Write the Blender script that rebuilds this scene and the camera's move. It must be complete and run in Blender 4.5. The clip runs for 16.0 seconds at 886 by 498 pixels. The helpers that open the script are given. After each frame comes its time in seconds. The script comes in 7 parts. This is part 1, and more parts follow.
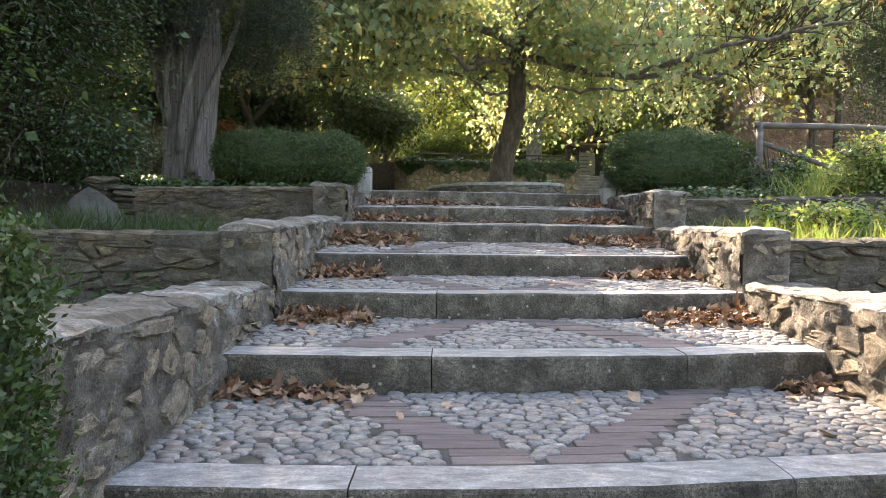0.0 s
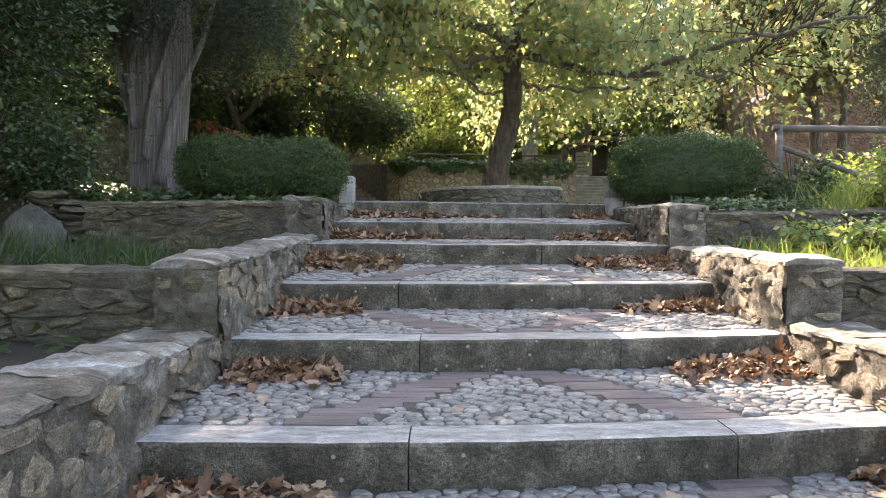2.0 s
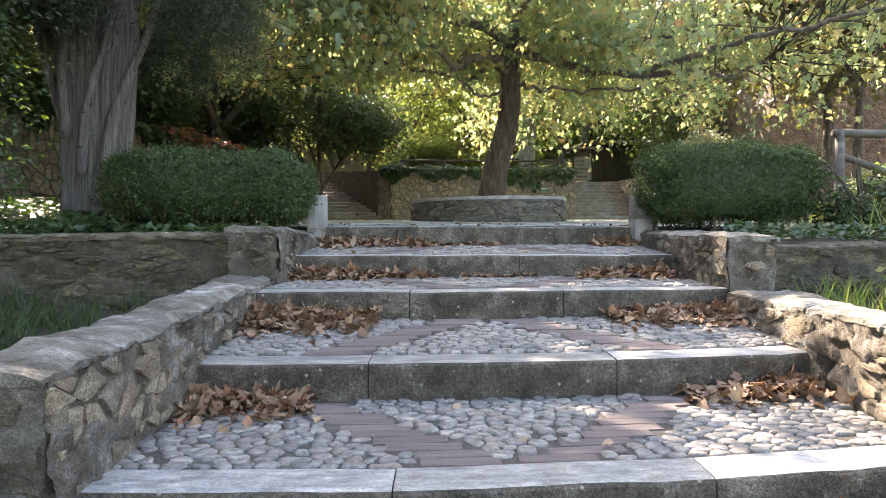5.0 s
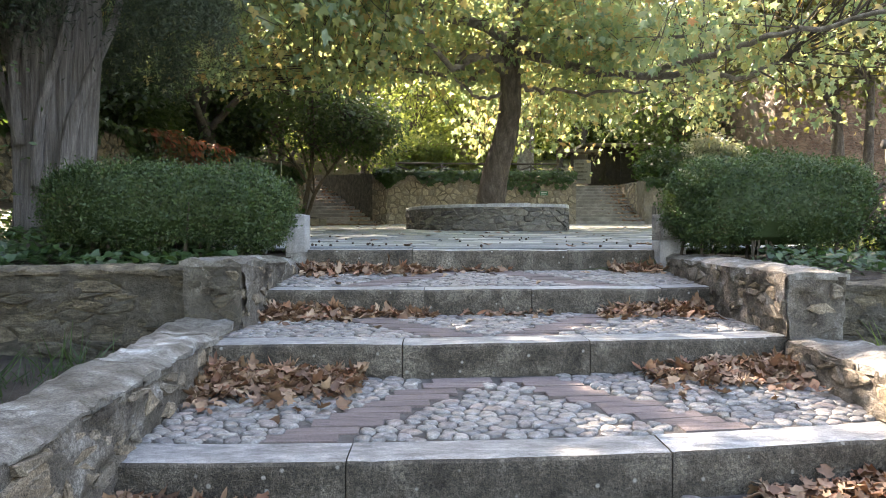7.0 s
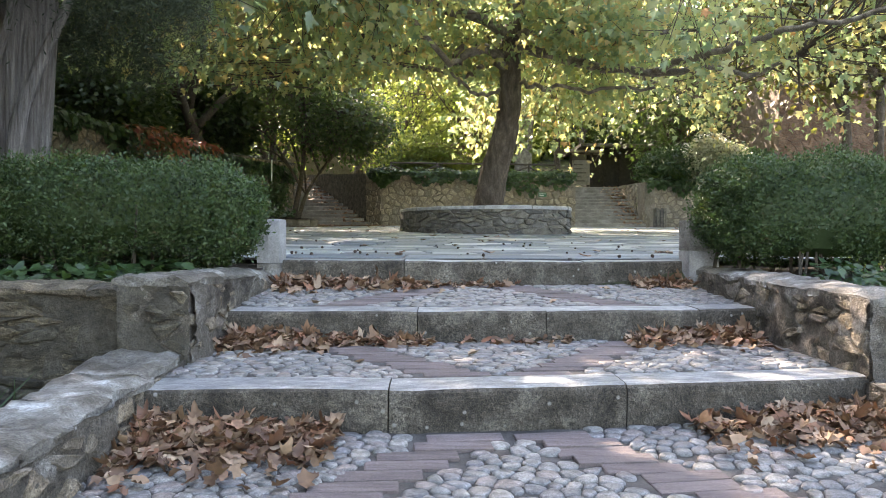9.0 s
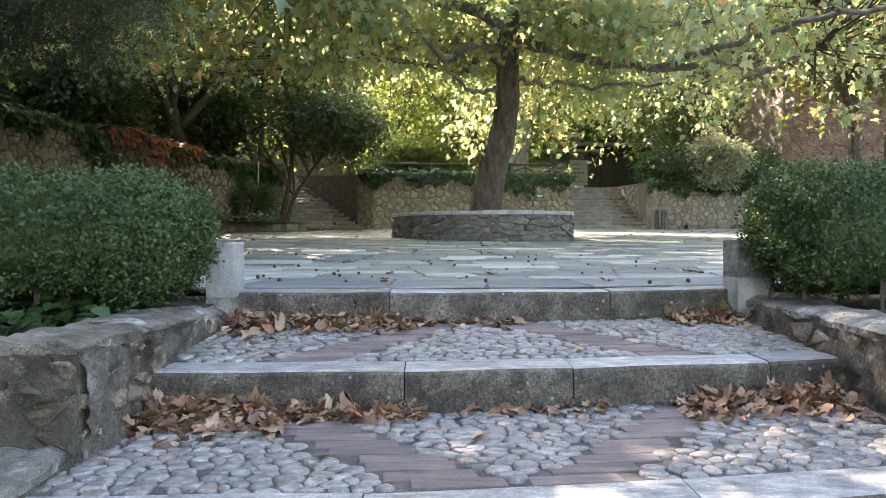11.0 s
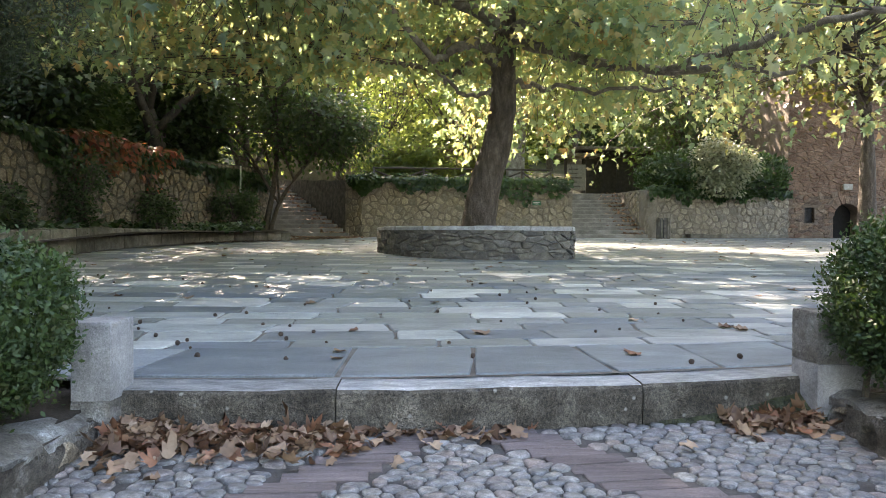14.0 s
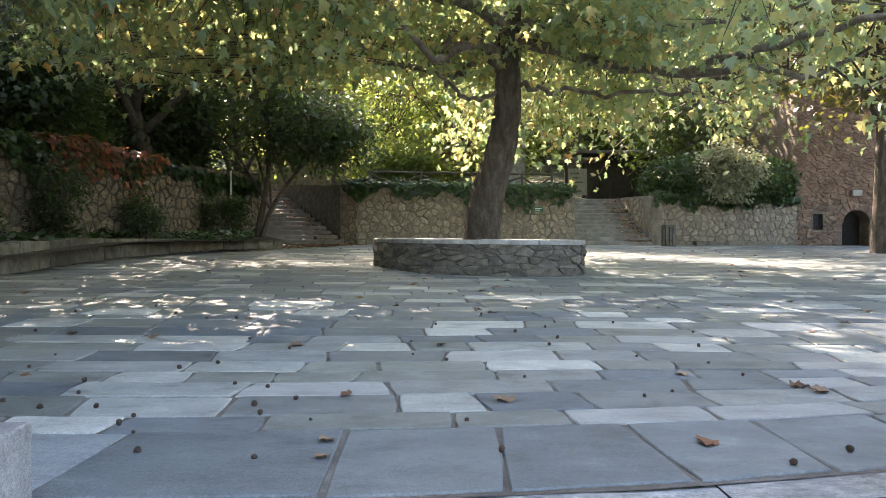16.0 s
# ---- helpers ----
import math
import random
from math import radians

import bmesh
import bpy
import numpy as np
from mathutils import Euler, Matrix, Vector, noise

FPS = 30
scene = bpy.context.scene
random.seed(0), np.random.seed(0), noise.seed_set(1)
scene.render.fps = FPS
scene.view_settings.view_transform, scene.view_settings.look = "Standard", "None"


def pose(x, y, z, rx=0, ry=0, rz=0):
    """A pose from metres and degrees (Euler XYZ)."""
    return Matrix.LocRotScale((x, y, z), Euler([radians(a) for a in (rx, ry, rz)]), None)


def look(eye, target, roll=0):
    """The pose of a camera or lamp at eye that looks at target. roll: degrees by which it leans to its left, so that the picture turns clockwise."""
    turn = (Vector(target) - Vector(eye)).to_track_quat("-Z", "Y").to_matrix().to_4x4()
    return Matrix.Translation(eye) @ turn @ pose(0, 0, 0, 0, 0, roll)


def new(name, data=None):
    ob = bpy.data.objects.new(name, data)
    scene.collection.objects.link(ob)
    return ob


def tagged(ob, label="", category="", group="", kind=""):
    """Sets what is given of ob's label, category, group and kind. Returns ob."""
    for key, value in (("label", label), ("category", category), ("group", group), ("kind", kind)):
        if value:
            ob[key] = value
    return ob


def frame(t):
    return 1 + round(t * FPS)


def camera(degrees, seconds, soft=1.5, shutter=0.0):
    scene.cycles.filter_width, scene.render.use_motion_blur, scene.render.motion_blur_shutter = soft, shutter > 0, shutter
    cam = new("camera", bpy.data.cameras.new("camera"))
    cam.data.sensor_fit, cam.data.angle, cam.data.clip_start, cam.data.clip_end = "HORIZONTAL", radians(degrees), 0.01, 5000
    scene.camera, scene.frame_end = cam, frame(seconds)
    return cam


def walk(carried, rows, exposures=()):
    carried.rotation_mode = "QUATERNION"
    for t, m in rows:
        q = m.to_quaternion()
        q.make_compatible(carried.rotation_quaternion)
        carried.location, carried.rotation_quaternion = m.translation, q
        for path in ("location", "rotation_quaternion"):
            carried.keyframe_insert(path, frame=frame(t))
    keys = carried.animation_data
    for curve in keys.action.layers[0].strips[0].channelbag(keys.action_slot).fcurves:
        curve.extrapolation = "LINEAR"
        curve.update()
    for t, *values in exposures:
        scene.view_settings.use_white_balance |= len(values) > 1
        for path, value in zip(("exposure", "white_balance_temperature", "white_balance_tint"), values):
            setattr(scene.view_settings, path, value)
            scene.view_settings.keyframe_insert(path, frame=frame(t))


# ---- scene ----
cam = camera(61.4, 16.0, soft=0.5)
PATH = [
    (0, (0.112, 0.18, -0.526), (0.093, 2.179, -0.569), 0.7),
    (0.5, (0.07, 0.4, -0.526), (0.058, 2.399, -0.572), 0.9),
    (1, (0.036, 0.583, -0.497), (0.027, 2.583, -0.543), 0.7),
    (1.5, (0.076, 0.791, -0.443), (0.068, 2.79, -0.491), 0.5),
    (2, (0.161, 1.015, -0.338), (0.154, 3.014, -0.385), 0.4),
    (2.5, (0.159, 1.256, -0.308), (0.156, 3.255, -0.354), 0.5),
    (3, (0.118, 1.539, -0.294), (0.12, 3.539, -0.341), 0.6),
    (3.5, (0.096, 1.741, -0.257), (0.099, 3.74, -0.306), 0.5),
    (4, (0.144, 2.026, -0.168), (0.146, 4.025, -0.212), 0.3),
    (6.5, (0.195, 3.195, 0.014), (0.208, 5.194, -0.021), -0.2),
    (7, (0.164, 3.41, 0.107), (0.182, 5.41, 0.071), 0.1),
    (7.5, (0.159, 3.588, 0.125), (0.18, 5.588, 0.089), 0.2),
    (8, (0.192, 3.83, 0.165), (0.218, 5.83, 0.125), 0.4),
    (8.5, (0.18, 4.035, 0.165), (0.208, 6.034, 0.129), 0.3),
    (9, (0.159, 4.236, 0.165), (0.19, 6.235, 0.13), 0.4),
    (11.5, (0.187, 5.445, 0.434), (0.235, 7.444, 0.397), 0.1),
    (12, (0.222, 5.616, 0.574), (0.271, 7.615, 0.537), 0.2),
    (12.5, (0.199, 5.773, 0.624), (0.251, 7.772, 0.592), 0.4),
    (13, (0.222, 5.967, 0.622), (0.273, 7.966, 0.589), 0.2),
    (13.5, (0.28, 6.193, 0.621), (0.335, 8.192, 0.584), 0.2),
    (14, (0.309, 6.451, 0.617), (0.368, 8.45, 0.58), 0.4),
    (14.5, (0.294, 6.72, 0.72), (0.355, 8.718, 0.681), 0.4),
    (15, (0.293, 6.927, 0.782), (0.357, 8.925, 0.746), 0.4),
    (15.5, (0.293, 7.122, 0.813), (0.36, 9.121, 0.777), 0.4),
    (16, (0.242, 7.353, 0.823), (0.313, 9.352, 0.789), 0.5),
]
walk(cam, [(t, look(eye, target, roll)) for t, eye, target, roll in PATH], exposures=[(0.0, 2.52, 8000, 20), (4.0, 2.66, 7900, 20), (8.0, 2.90, 7750, 21), (11.5, 2.97, 7550, 20), (12.3, 3.02, 7700, 22), (13.0, 2.87, 7650, 21), (15.0, 2.74, 7450, 21), (16.0, 2.63, 7400, 21)])

# ---------------------------------------------------------------- light
SUN = Vector((-0.33, 0.70, 0.63)).normalized()
world = bpy.data.worlds.new("sky")
scene.world = world
world.use_nodes = True
wn = world.node_tree.nodes
sky = wn.new("ShaderNodeTexSky")
sky.sky_type, sky.sun_disc = "NISHITA", False
sky.sun_elevation = math.asin(SUN.z)
sky.sun_rotation = math.atan2(SUN.x, SUN.y)
sky.air_density, sky.dust_density = 1.2, 1.6
world.node_tree.links.new(sky.outputs[0], wn["Background"].inputs[0])
wn["Background"].inputs[1].default_value = 0.15
lamp = bpy.data.lights.new("sun", "SUN")
lamp.energy, lamp.angle, lamp.color = 5.0, radians(0.55), (1.0, 0.93, 0.82)
sun = new("sun", lamp)
sun.matrix_world = look(SUN * 60, (0, 0, 0))

# ---------------------------------------------------------------- materials


def ramp(nodes, stops, constant=False):
    r = nodes.new("ShaderNodeValToRGB")
    r.color_ramp.interpolation = "CONSTANT" if constant else "LINEAR"
    e = r.color_ramp.elements
    while len(e) < len(stops):
        e.new(0.5)
    for k, (p, c) in enumerate(stops):
        e[k].position, e[k].color = p, (*c, 1)
    return r


def even(cols):
    return [(k / max(1, len(cols) - 1), c) for k, c in enumerate(cols)]


def surface(name, cols, scale=4.0, fine=70.0, rough=0.85, bump=0.4, depth=0.01, vary="", pick=None, spread=0.25, streak=None, spots=None, fine_amount=0.35):
    """Weathered mineral or wood: two scales of mottling, relief, and a tone of its own for each piece."""
    m = bpy.data.materials.new(name)
    m.use_nodes = True
    n, l = m.node_tree.nodes, m.node_tree.links
    bsdf = n["Principled BSDF"]
    geo = n.new("ShaderNodeNewGeometry")
    at = geo.outputs["Position"]
    tone = None
    if vary:
        tone = n.new("ShaderNodeObjectInfo").outputs["Random"] if vary == "object" else geo.outputs["Random Per Island"]
        shift = n.new("ShaderNodeVectorMath")
        shift.operation = "MULTIPLY_ADD"
        shift.inputs[1].default_value = (37.0, 53.0, 71.0)
        comb = n.new("ShaderNodeCombineXYZ")
        for k in range(3):
            l.new(tone, comb.inputs[k])
        l.new(comb.outputs[0], shift.inputs[0])
        l.new(at, shift.inputs[2])
        at = shift.outputs[0]
    if streak:
        st = n.new("ShaderNodeVectorMath")
        st.operation = "MULTIPLY"
        st.inputs[1].default_value = streak
        l.new(at, st.inputs[0])
        big_at = st.outputs[0]
    else:
        big_at = at
    big = n.new("ShaderNodeTexNoise")
    big.inputs["Scale"].default_value, big.inputs["Detail"].default_value, big.inputs["Roughness"].default_value = scale, 7, 0.62
    l.new(big_at, big.inputs["Vector"])
    small = n.new("ShaderNodeTexNoise")
    small.inputs["Scale"].default_value, small.inputs["Detail"].default_value, small.inputs["Roughness"].default_value = fine, 5, 0.7
    l.new(at, small.inputs["Vector"])
    spread_map = n.new("ShaderNodeMapRange")
    spread_map.inputs["From Min"].default_value, spread_map.inputs["From Max"].default_value = 0.3, 0.7
    l.new(big.outputs["Fac"], spread_map.inputs["Value"])
    col = ramp(n, even(cols))
    l.new(spread_map.outputs[0], col.inputs[0])
    out = col.outputs[0]
    if pick:
        choose = ramp(n, [(k / len(pick), c) for k, c in enumerate(pick)], True) if len(pick) > 8 else ramp(n, even(pick))
        l.new(tone, choose.inputs[0])
        mix = n.new("ShaderNodeMix")
        mix.data_type, mix.blend_type = "RGBA", "MULTIPLY"
        mix.inputs[0].default_value = 1.0
        l.new(out, mix.inputs[6])
        l.new(choose.outputs[0], mix.inputs[7])
        out = mix.outputs[2]
    elif tone is not None:
        choose = ramp(n, [(0, (1 - spread,) * 3), (1, (1 + spread,) * 3)])
        l.new(tone, choose.inputs[0])
        mix = n.new("ShaderNodeMix")
        mix.data_type, mix.blend_type = "RGBA", "MULTIPLY"
        mix.inputs[0].default_value = 1.0
        l.new(out, mix.inputs[6])
        l.new(choose.outputs[0], mix.inputs[7])
        out = mix.outputs[2]
    grain = ramp(n, [(0.25, (1 - fine_amount,) * 3), (0.75, (1 + fine_amount,) * 3)])
    l.new(small.outputs["Fac"], grain.inputs[0])
    mix = n.new("ShaderNodeMix")
    mix.data_type, mix.blend_type = "RGBA", "MULTIPLY"
    mix.inputs[0].default_value = 1.0
    l.new(out, mix.inputs[6])
    l.new(grain.outputs[0], mix.inputs[7])
    out = mix.outputs[2]
    grit = n.new("ShaderNodeTexNoise")
    grit.inputs["Scale"].default_value, grit.inputs["Detail"].default_value, grit.inputs["Roughness"].default_value = fine * 3.7, 3, 0.75
    l.new(at, grit.inputs["Vector"])
    speck = ramp(n, [(0.34, (1 - 1.15 * fine_amount,) * 3), (0.5, (1.0,) * 3), (0.66, (1 + 1.0 * fine_amount,) * 3)])
    l.new(grit.outputs["Fac"], speck.inputs[0])
    mix = n.new("ShaderNodeMix")
    mix.data_type, mix.blend_type = "RGBA", "MULTIPLY"
    mix.inputs[0].default_value = 1.0
    l.new(out, mix.inputs[6])
    l.new(speck.outputs[0], mix.inputs[7])
    out = mix.outputs[2]
    if spots:
        colour, size, amount = spots
        vor = n.new("ShaderNodeTexVoronoi")
        vor.inputs["Scale"].default_value = size
        l.new(at, vor.inputs["Vector"])
        cut = ramp(n, [(amount, (1, 1, 1)), (amount + 0.06, (0, 0, 0))])
        l.new(vor.outputs["Distance"], cut.inputs[0])
        mix = n.new("ShaderNodeMix")
        mix.data_type = "RGBA"
        l.new(cut.outputs[0], mix.inputs[0])
        l.new(out, mix.inputs[6])
        mix.inputs[7].default_value = (*colour, 1)
        out = mix.outputs[2]
    l.new(out, bsdf.inputs["Base Color"])
    rr = n.new("ShaderNodeMapRange")
    rr.inputs["To Min"].default_value, rr.inputs["To Max"].default_value = rough - 0.12, min(1, rough + 0.12)
    l.new(small.outputs["Fac"], rr.inputs["Value"])
    l.new(rr.outputs[0], bsdf.inputs["Roughness"])
    add = n.new("ShaderNodeMath")
    add.operation = "MULTIPLY_ADD"
    add.inputs[1].default_value = 2.0
    l.new(big.outputs["Fac"], add.inputs[0])
    l.new(small.outputs["Fac"], add.inputs[2])
    bn = n.new("ShaderNodeBump")
    bn.inputs["Strength"].default_value, bn.inputs["Distance"].default_value = bump, depth
    l.new(add.outputs[0], bn.inputs["Height"])
    l.new(bn.outputs[0], bsdf.inputs["Normal"])
    return m


def foliage(name, cols, glow=0.45, rough=0.45, glow_cols=None, clump=0.5, patch=0.7, gloss=0.5):
    """Leaves: each with a tone of its own that drifts from bough to bough, light shining through the blade."""
    m = bpy.data.materials.new(name)
    m.use_nodes = True
    n, l = m.node_tree.nodes, m.node_tree.links
    bsdf, outn = n["Principled BSDF"], n["Material Output"]
    geo = n.new("ShaderNodeNewGeometry")
    drift = n.new("ShaderNodeTexNoise")
    drift.inputs["Scale"].default_value, drift.inputs["Detail"].default_value = patch, 2
    l.new(geo.outputs["Position"], drift.inputs["Vector"])
    wide = n.new("ShaderNodeMapRange")
    wide.inputs["From Min"].default_value, wide.inputs["From Max"].default_value = 0.32, 0.68
    l.new(drift.outputs["Fac"], wide.inputs["Value"])
    blend = n.new("ShaderNodeMix")
    blend.inputs[0].default_value = clump
    l.new(geo.outputs["Random Per Island"], blend.inputs[2])
    l.new(wide.outputs[0], blend.inputs[3])
    tone = blend.outputs[0]
    col = ramp(n, even(cols))
    l.new(tone, col.inputs[0])
    noise_node = n.new("ShaderNodeTexNoise")
    noise_node.inputs["Scale"].default_value, noise_node.inputs["Detail"].default_value = 45, 4
    l.new(geo.outputs["Position"], noise_node.inputs["Vector"])
    vein = ramp(n, [(0.3, (0.75,) * 3), (0.7, (1.2,) * 3)])
    l.new(noise_node.outputs["Fac"], vein.inputs[0])
    mix = n.new("ShaderNodeMix")
    mix.data_type, mix.blend_type = "RGBA", "MULTIPLY"
    mix.inputs[0].default_value = 1.0
    l.new(col.outputs[0], mix.inputs[6])
    l.new(vein.outputs[0], mix.inputs[7])
    l.new(mix.outputs[2], bsdf.inputs["Base Color"])
    bsdf.inputs["Roughness"].default_value = rough
    bsdf.inputs["Specular IOR Level"].default_value = gloss
    tr = n.new("ShaderNodeBsdfTranslucent")
    tcol = ramp(n, even(glow_cols or [(min(1, c[0] * 2.2), min(1, c[1] * 2.2), c[2] * 0.8) for c in cols]))
    l.new(tone, tcol.inputs[0])
    l.new(tcol.outputs[0], tr.inputs["Color"])
    mx = n.new("ShaderNodeMixShader")
    mx.inputs[0].default_value = glow
    l.new(bsdf.outputs[0], mx.inputs[1])
    l.new(tr.outputs[0], mx.inputs[2])
    l.new(mx.outputs[0], outn.inputs["Surface"])
    return m


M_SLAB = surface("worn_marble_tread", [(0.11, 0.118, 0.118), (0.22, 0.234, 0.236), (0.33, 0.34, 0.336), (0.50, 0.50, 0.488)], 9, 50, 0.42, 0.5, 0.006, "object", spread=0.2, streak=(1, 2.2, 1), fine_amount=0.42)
# Fronts of the tread slabs: darker, browner and more pitted than the tops.
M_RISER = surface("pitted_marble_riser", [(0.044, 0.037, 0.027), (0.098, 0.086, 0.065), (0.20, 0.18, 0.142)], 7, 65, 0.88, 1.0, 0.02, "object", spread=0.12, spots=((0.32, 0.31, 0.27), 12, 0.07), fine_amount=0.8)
M_COBBLE = surface("grey_river_pebble", [(0.10, 0.099, 0.094), (0.20, 0.197, 0.189), (0.34, 0.336, 0.325)], 30, 110, 0.42, 0.7, 0.004, "object", pick=[(0.58, 0.61, 0.65), (1.12, 1.11, 1.07), (0.75, 0.76, 0.77), (1.38, 1.34, 1.25), (0.9, 0.91, 0.94), (1.15, 0.98, 0.9), (0.78, 0.8, 0.84), (1.25, 1.23, 1.18)], fine_amount=0.5)
M_COBBLE_REST = surface("grey_river_pebble_mass", [(0.10, 0.099, 0.094), (0.20, 0.197, 0.189), (0.34, 0.336, 0.325)], 30, 110, 0.42, 0.7, 0.004, "island", pick=[(0.58, 0.61, 0.65), (1.12, 1.11, 1.07), (0.75, 0.76, 0.77), (1.38, 1.34, 1.25), (0.9, 0.91, 0.94), (1.15, 0.98, 0.9), (0.78, 0.8, 0.84), (1.25, 1.23, 1.18)], fine_amount=0.5)
M_MORTAR = surface("sandy_mortar", [(0.045, 0.041, 0.036), (0.08, 0.074, 0.066), (0.14, 0.131, 0.118)], 7, 110, 0.95, 0.8, 0.008)
M_BRICK = surface("worn_clay_brick", [(0.115, 0.092, 0.087), (0.16, 0.13, 0.122), (0.215, 0.18, 0.17)], 16, 120, 0.85, 0.7, 0.006, "object", spread=0.16, streak=(0.3, 2.5, 1))
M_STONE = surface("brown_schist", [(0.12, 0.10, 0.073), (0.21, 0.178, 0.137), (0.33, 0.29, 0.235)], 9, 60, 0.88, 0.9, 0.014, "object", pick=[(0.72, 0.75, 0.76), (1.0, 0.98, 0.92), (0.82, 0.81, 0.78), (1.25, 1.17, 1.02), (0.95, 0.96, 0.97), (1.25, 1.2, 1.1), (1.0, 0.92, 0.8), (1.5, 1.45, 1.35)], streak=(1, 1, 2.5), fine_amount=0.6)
# Brown schist and its mortar, darkened so the colour holds the terrace walls' shade.
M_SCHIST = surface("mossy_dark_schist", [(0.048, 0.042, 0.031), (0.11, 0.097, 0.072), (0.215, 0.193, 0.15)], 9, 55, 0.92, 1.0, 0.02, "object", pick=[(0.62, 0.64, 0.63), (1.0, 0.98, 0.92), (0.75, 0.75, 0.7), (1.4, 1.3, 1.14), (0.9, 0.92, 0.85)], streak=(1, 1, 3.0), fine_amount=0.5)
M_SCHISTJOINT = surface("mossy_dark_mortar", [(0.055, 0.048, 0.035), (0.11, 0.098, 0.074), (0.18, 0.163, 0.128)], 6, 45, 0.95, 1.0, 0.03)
M_EARTH = surface("earthy_joint", [(0.08, 0.068, 0.054), (0.15, 0.132, 0.11), (0.25, 0.232, 0.205)], 2.5, 60, 0.97, 0.8, 0.01)
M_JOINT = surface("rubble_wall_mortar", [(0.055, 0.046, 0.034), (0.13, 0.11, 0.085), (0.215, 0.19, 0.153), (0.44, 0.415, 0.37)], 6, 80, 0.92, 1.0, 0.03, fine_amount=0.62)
M_COPING = surface("grey_brown_coping_schist", [(0.06, 0.052, 0.040), (0.125, 0.113, 0.092), (0.19, 0.178, 0.155), (0.27, 0.262, 0.24), (0.50, 0.51, 0.50)], 5, 45, 0.6, 1.0, 0.022, "object", pick=[(0.78, 0.74, 0.66), (1.1, 1.1, 1.08), (0.85, 0.81, 0.73), (1.55, 1.6, 1.64), (0.95, 0.92, 0.86)], streak=(1, 1.3, 2), fine_amount=0.45)
M_FLAG_COLS = [(0.120, 0.141, 0.155), (0.185, 0.202, 0.199), (0.147, 0.166, 0.170), (0.224, 0.239, 0.211), (0.128, 0.149, 0.162), (0.182, 0.198, 0.183), (0.396, 0.408, 0.370), (0.155, 0.170, 0.155), (0.248, 0.266, 0.260), (0.140, 0.158, 0.162), (0.327, 0.346, 0.320), (0.175, 0.190, 0.175), (0.456, 0.471, 0.433), (0.155, 0.178, 0.191), (0.202, 0.214, 0.191), (0.143, 0.162, 0.162), (0.232, 0.246, 0.231), (0.167, 0.182, 0.179)]
M_FLAG = surface("slate_and_marble_flag", [(0.6, 0.6, 0.6), (0.95,) * 3, (1.1,) * 3, (1.4, 1.39, 1.36)], 3.2, 40, 0.55, 0.6, 0.008, "object", pick=M_FLAG_COLS, streak=(1, 1.5, 1), fine_amount=0.26)
M_FLAG_REST = surface("slate_and_marble_flag_mass", [(0.6, 0.6, 0.6), (0.95,) * 3, (1.1,) * 3, (1.4, 1.39, 1.36)], 3.2, 40, 0.55, 0.6, 0.008, "island", pick=M_FLAG_COLS, streak=(1, 1.5, 1), fine_amount=0.26)
M_MARBLEFLAG = surface("pale_marble_flag", [(0.75, 0.75, 0.75), (0.95,) * 3, (1.08,) * 3, (1.25, 1.24, 1.22)], 3.2, 40, 0.5, 0.5, 0.007, "object", pick=[(0.27, 0.285, 0.27), (0.36, 0.37, 0.345), (0.30, 0.315, 0.305), (0.42, 0.425, 0.40)], streak=(1, 1.8, 1), fine_amount=0.22)
M_SLATE = surface("blue_slate_slab", [(0.7, 0.7, 0.7), (0.95,) * 3, (1.1,) * 3, (1.45, 1.43, 1.4)], 3.2, 40, 0.5, 0.6, 0.008, "object", pick=[(0.11, 0.135, 0.148), (0.165, 0.19, 0.198), (0.125, 0.148, 0.16), (0.27, 0.30, 0.305), (0.145, 0.165, 0.172)], streak=(1, 1.6, 1), fine_amount=0.26)
M_FARSTONE = surface("honey_limestone", [(0.19, 0.165, 0.125), (0.285, 0.25, 0.195), (0.40, 0.36, 0.29)], 5, 40, 0.9, 0.8, 0.02, "object", pick=[(0.7, 0.72, 0.74), (1.0, 0.98, 0.93), (1.15, 1.12, 1.04), (0.85, 0.83, 0.79)])
M_FARJOINT = surface("ochre_render", [(0.135, 0.115, 0.086), (0.205, 0.178, 0.138), (0.29, 0.255, 0.205)], 3, 40, 0.95, 0.8, 0.02)
M_DARKSTONE = surface("dark_dry_stone", [(0.085, 0.078, 0.066), (0.145, 0.136, 0.118), (0.23, 0.22, 0.195)], 8, 60, 0.9, 0.9, 0.015, "object", pick=[(0.62, 0.64, 0.66), (1.0, 0.98, 0.92), (1.25, 1.2, 1.1), (0.8, 0.77, 0.7), (1.05, 1.05, 1.05)])
M_TOWER = surface("red_brown_rubble", [(0.12, 0.084, 0.06), (0.20, 0.148, 0.11), (0.29, 0.23, 0.175)], 3, 30, 0.93, 0.9, 0.03, "object", pick=[(0.7, 0.66, 0.64), (1.0, 0.93, 0.88), (1.25, 1.2, 1.1), (1.1, 0.86, 0.74), (0.85, 0.85, 0.85)])
M_TOWERJOINT = surface("brown_lime_mortar", [(0.12, 0.089, 0.065), (0.18, 0.138, 0.104), (0.25, 0.20, 0.155)], 3, 40, 0.95, 0.9, 0.02)
M_RIM = surface("smooth_grey_rim", [(0.22, 0.218, 0.21), (0.33, 0.328, 0.315), (0.46, 0.455, 0.44)], 6, 60, 0.6, 0.6, 0.008, "object", spread=0.15)
M_KERB = surface("mossy_brown_kerb", [(0.10, 0.088, 0.062), (0.19, 0.17, 0.128), (0.30, 0.275, 0.22)], 4, 50, 0.92, 0.9, 0.015, "object", spread=0.3)
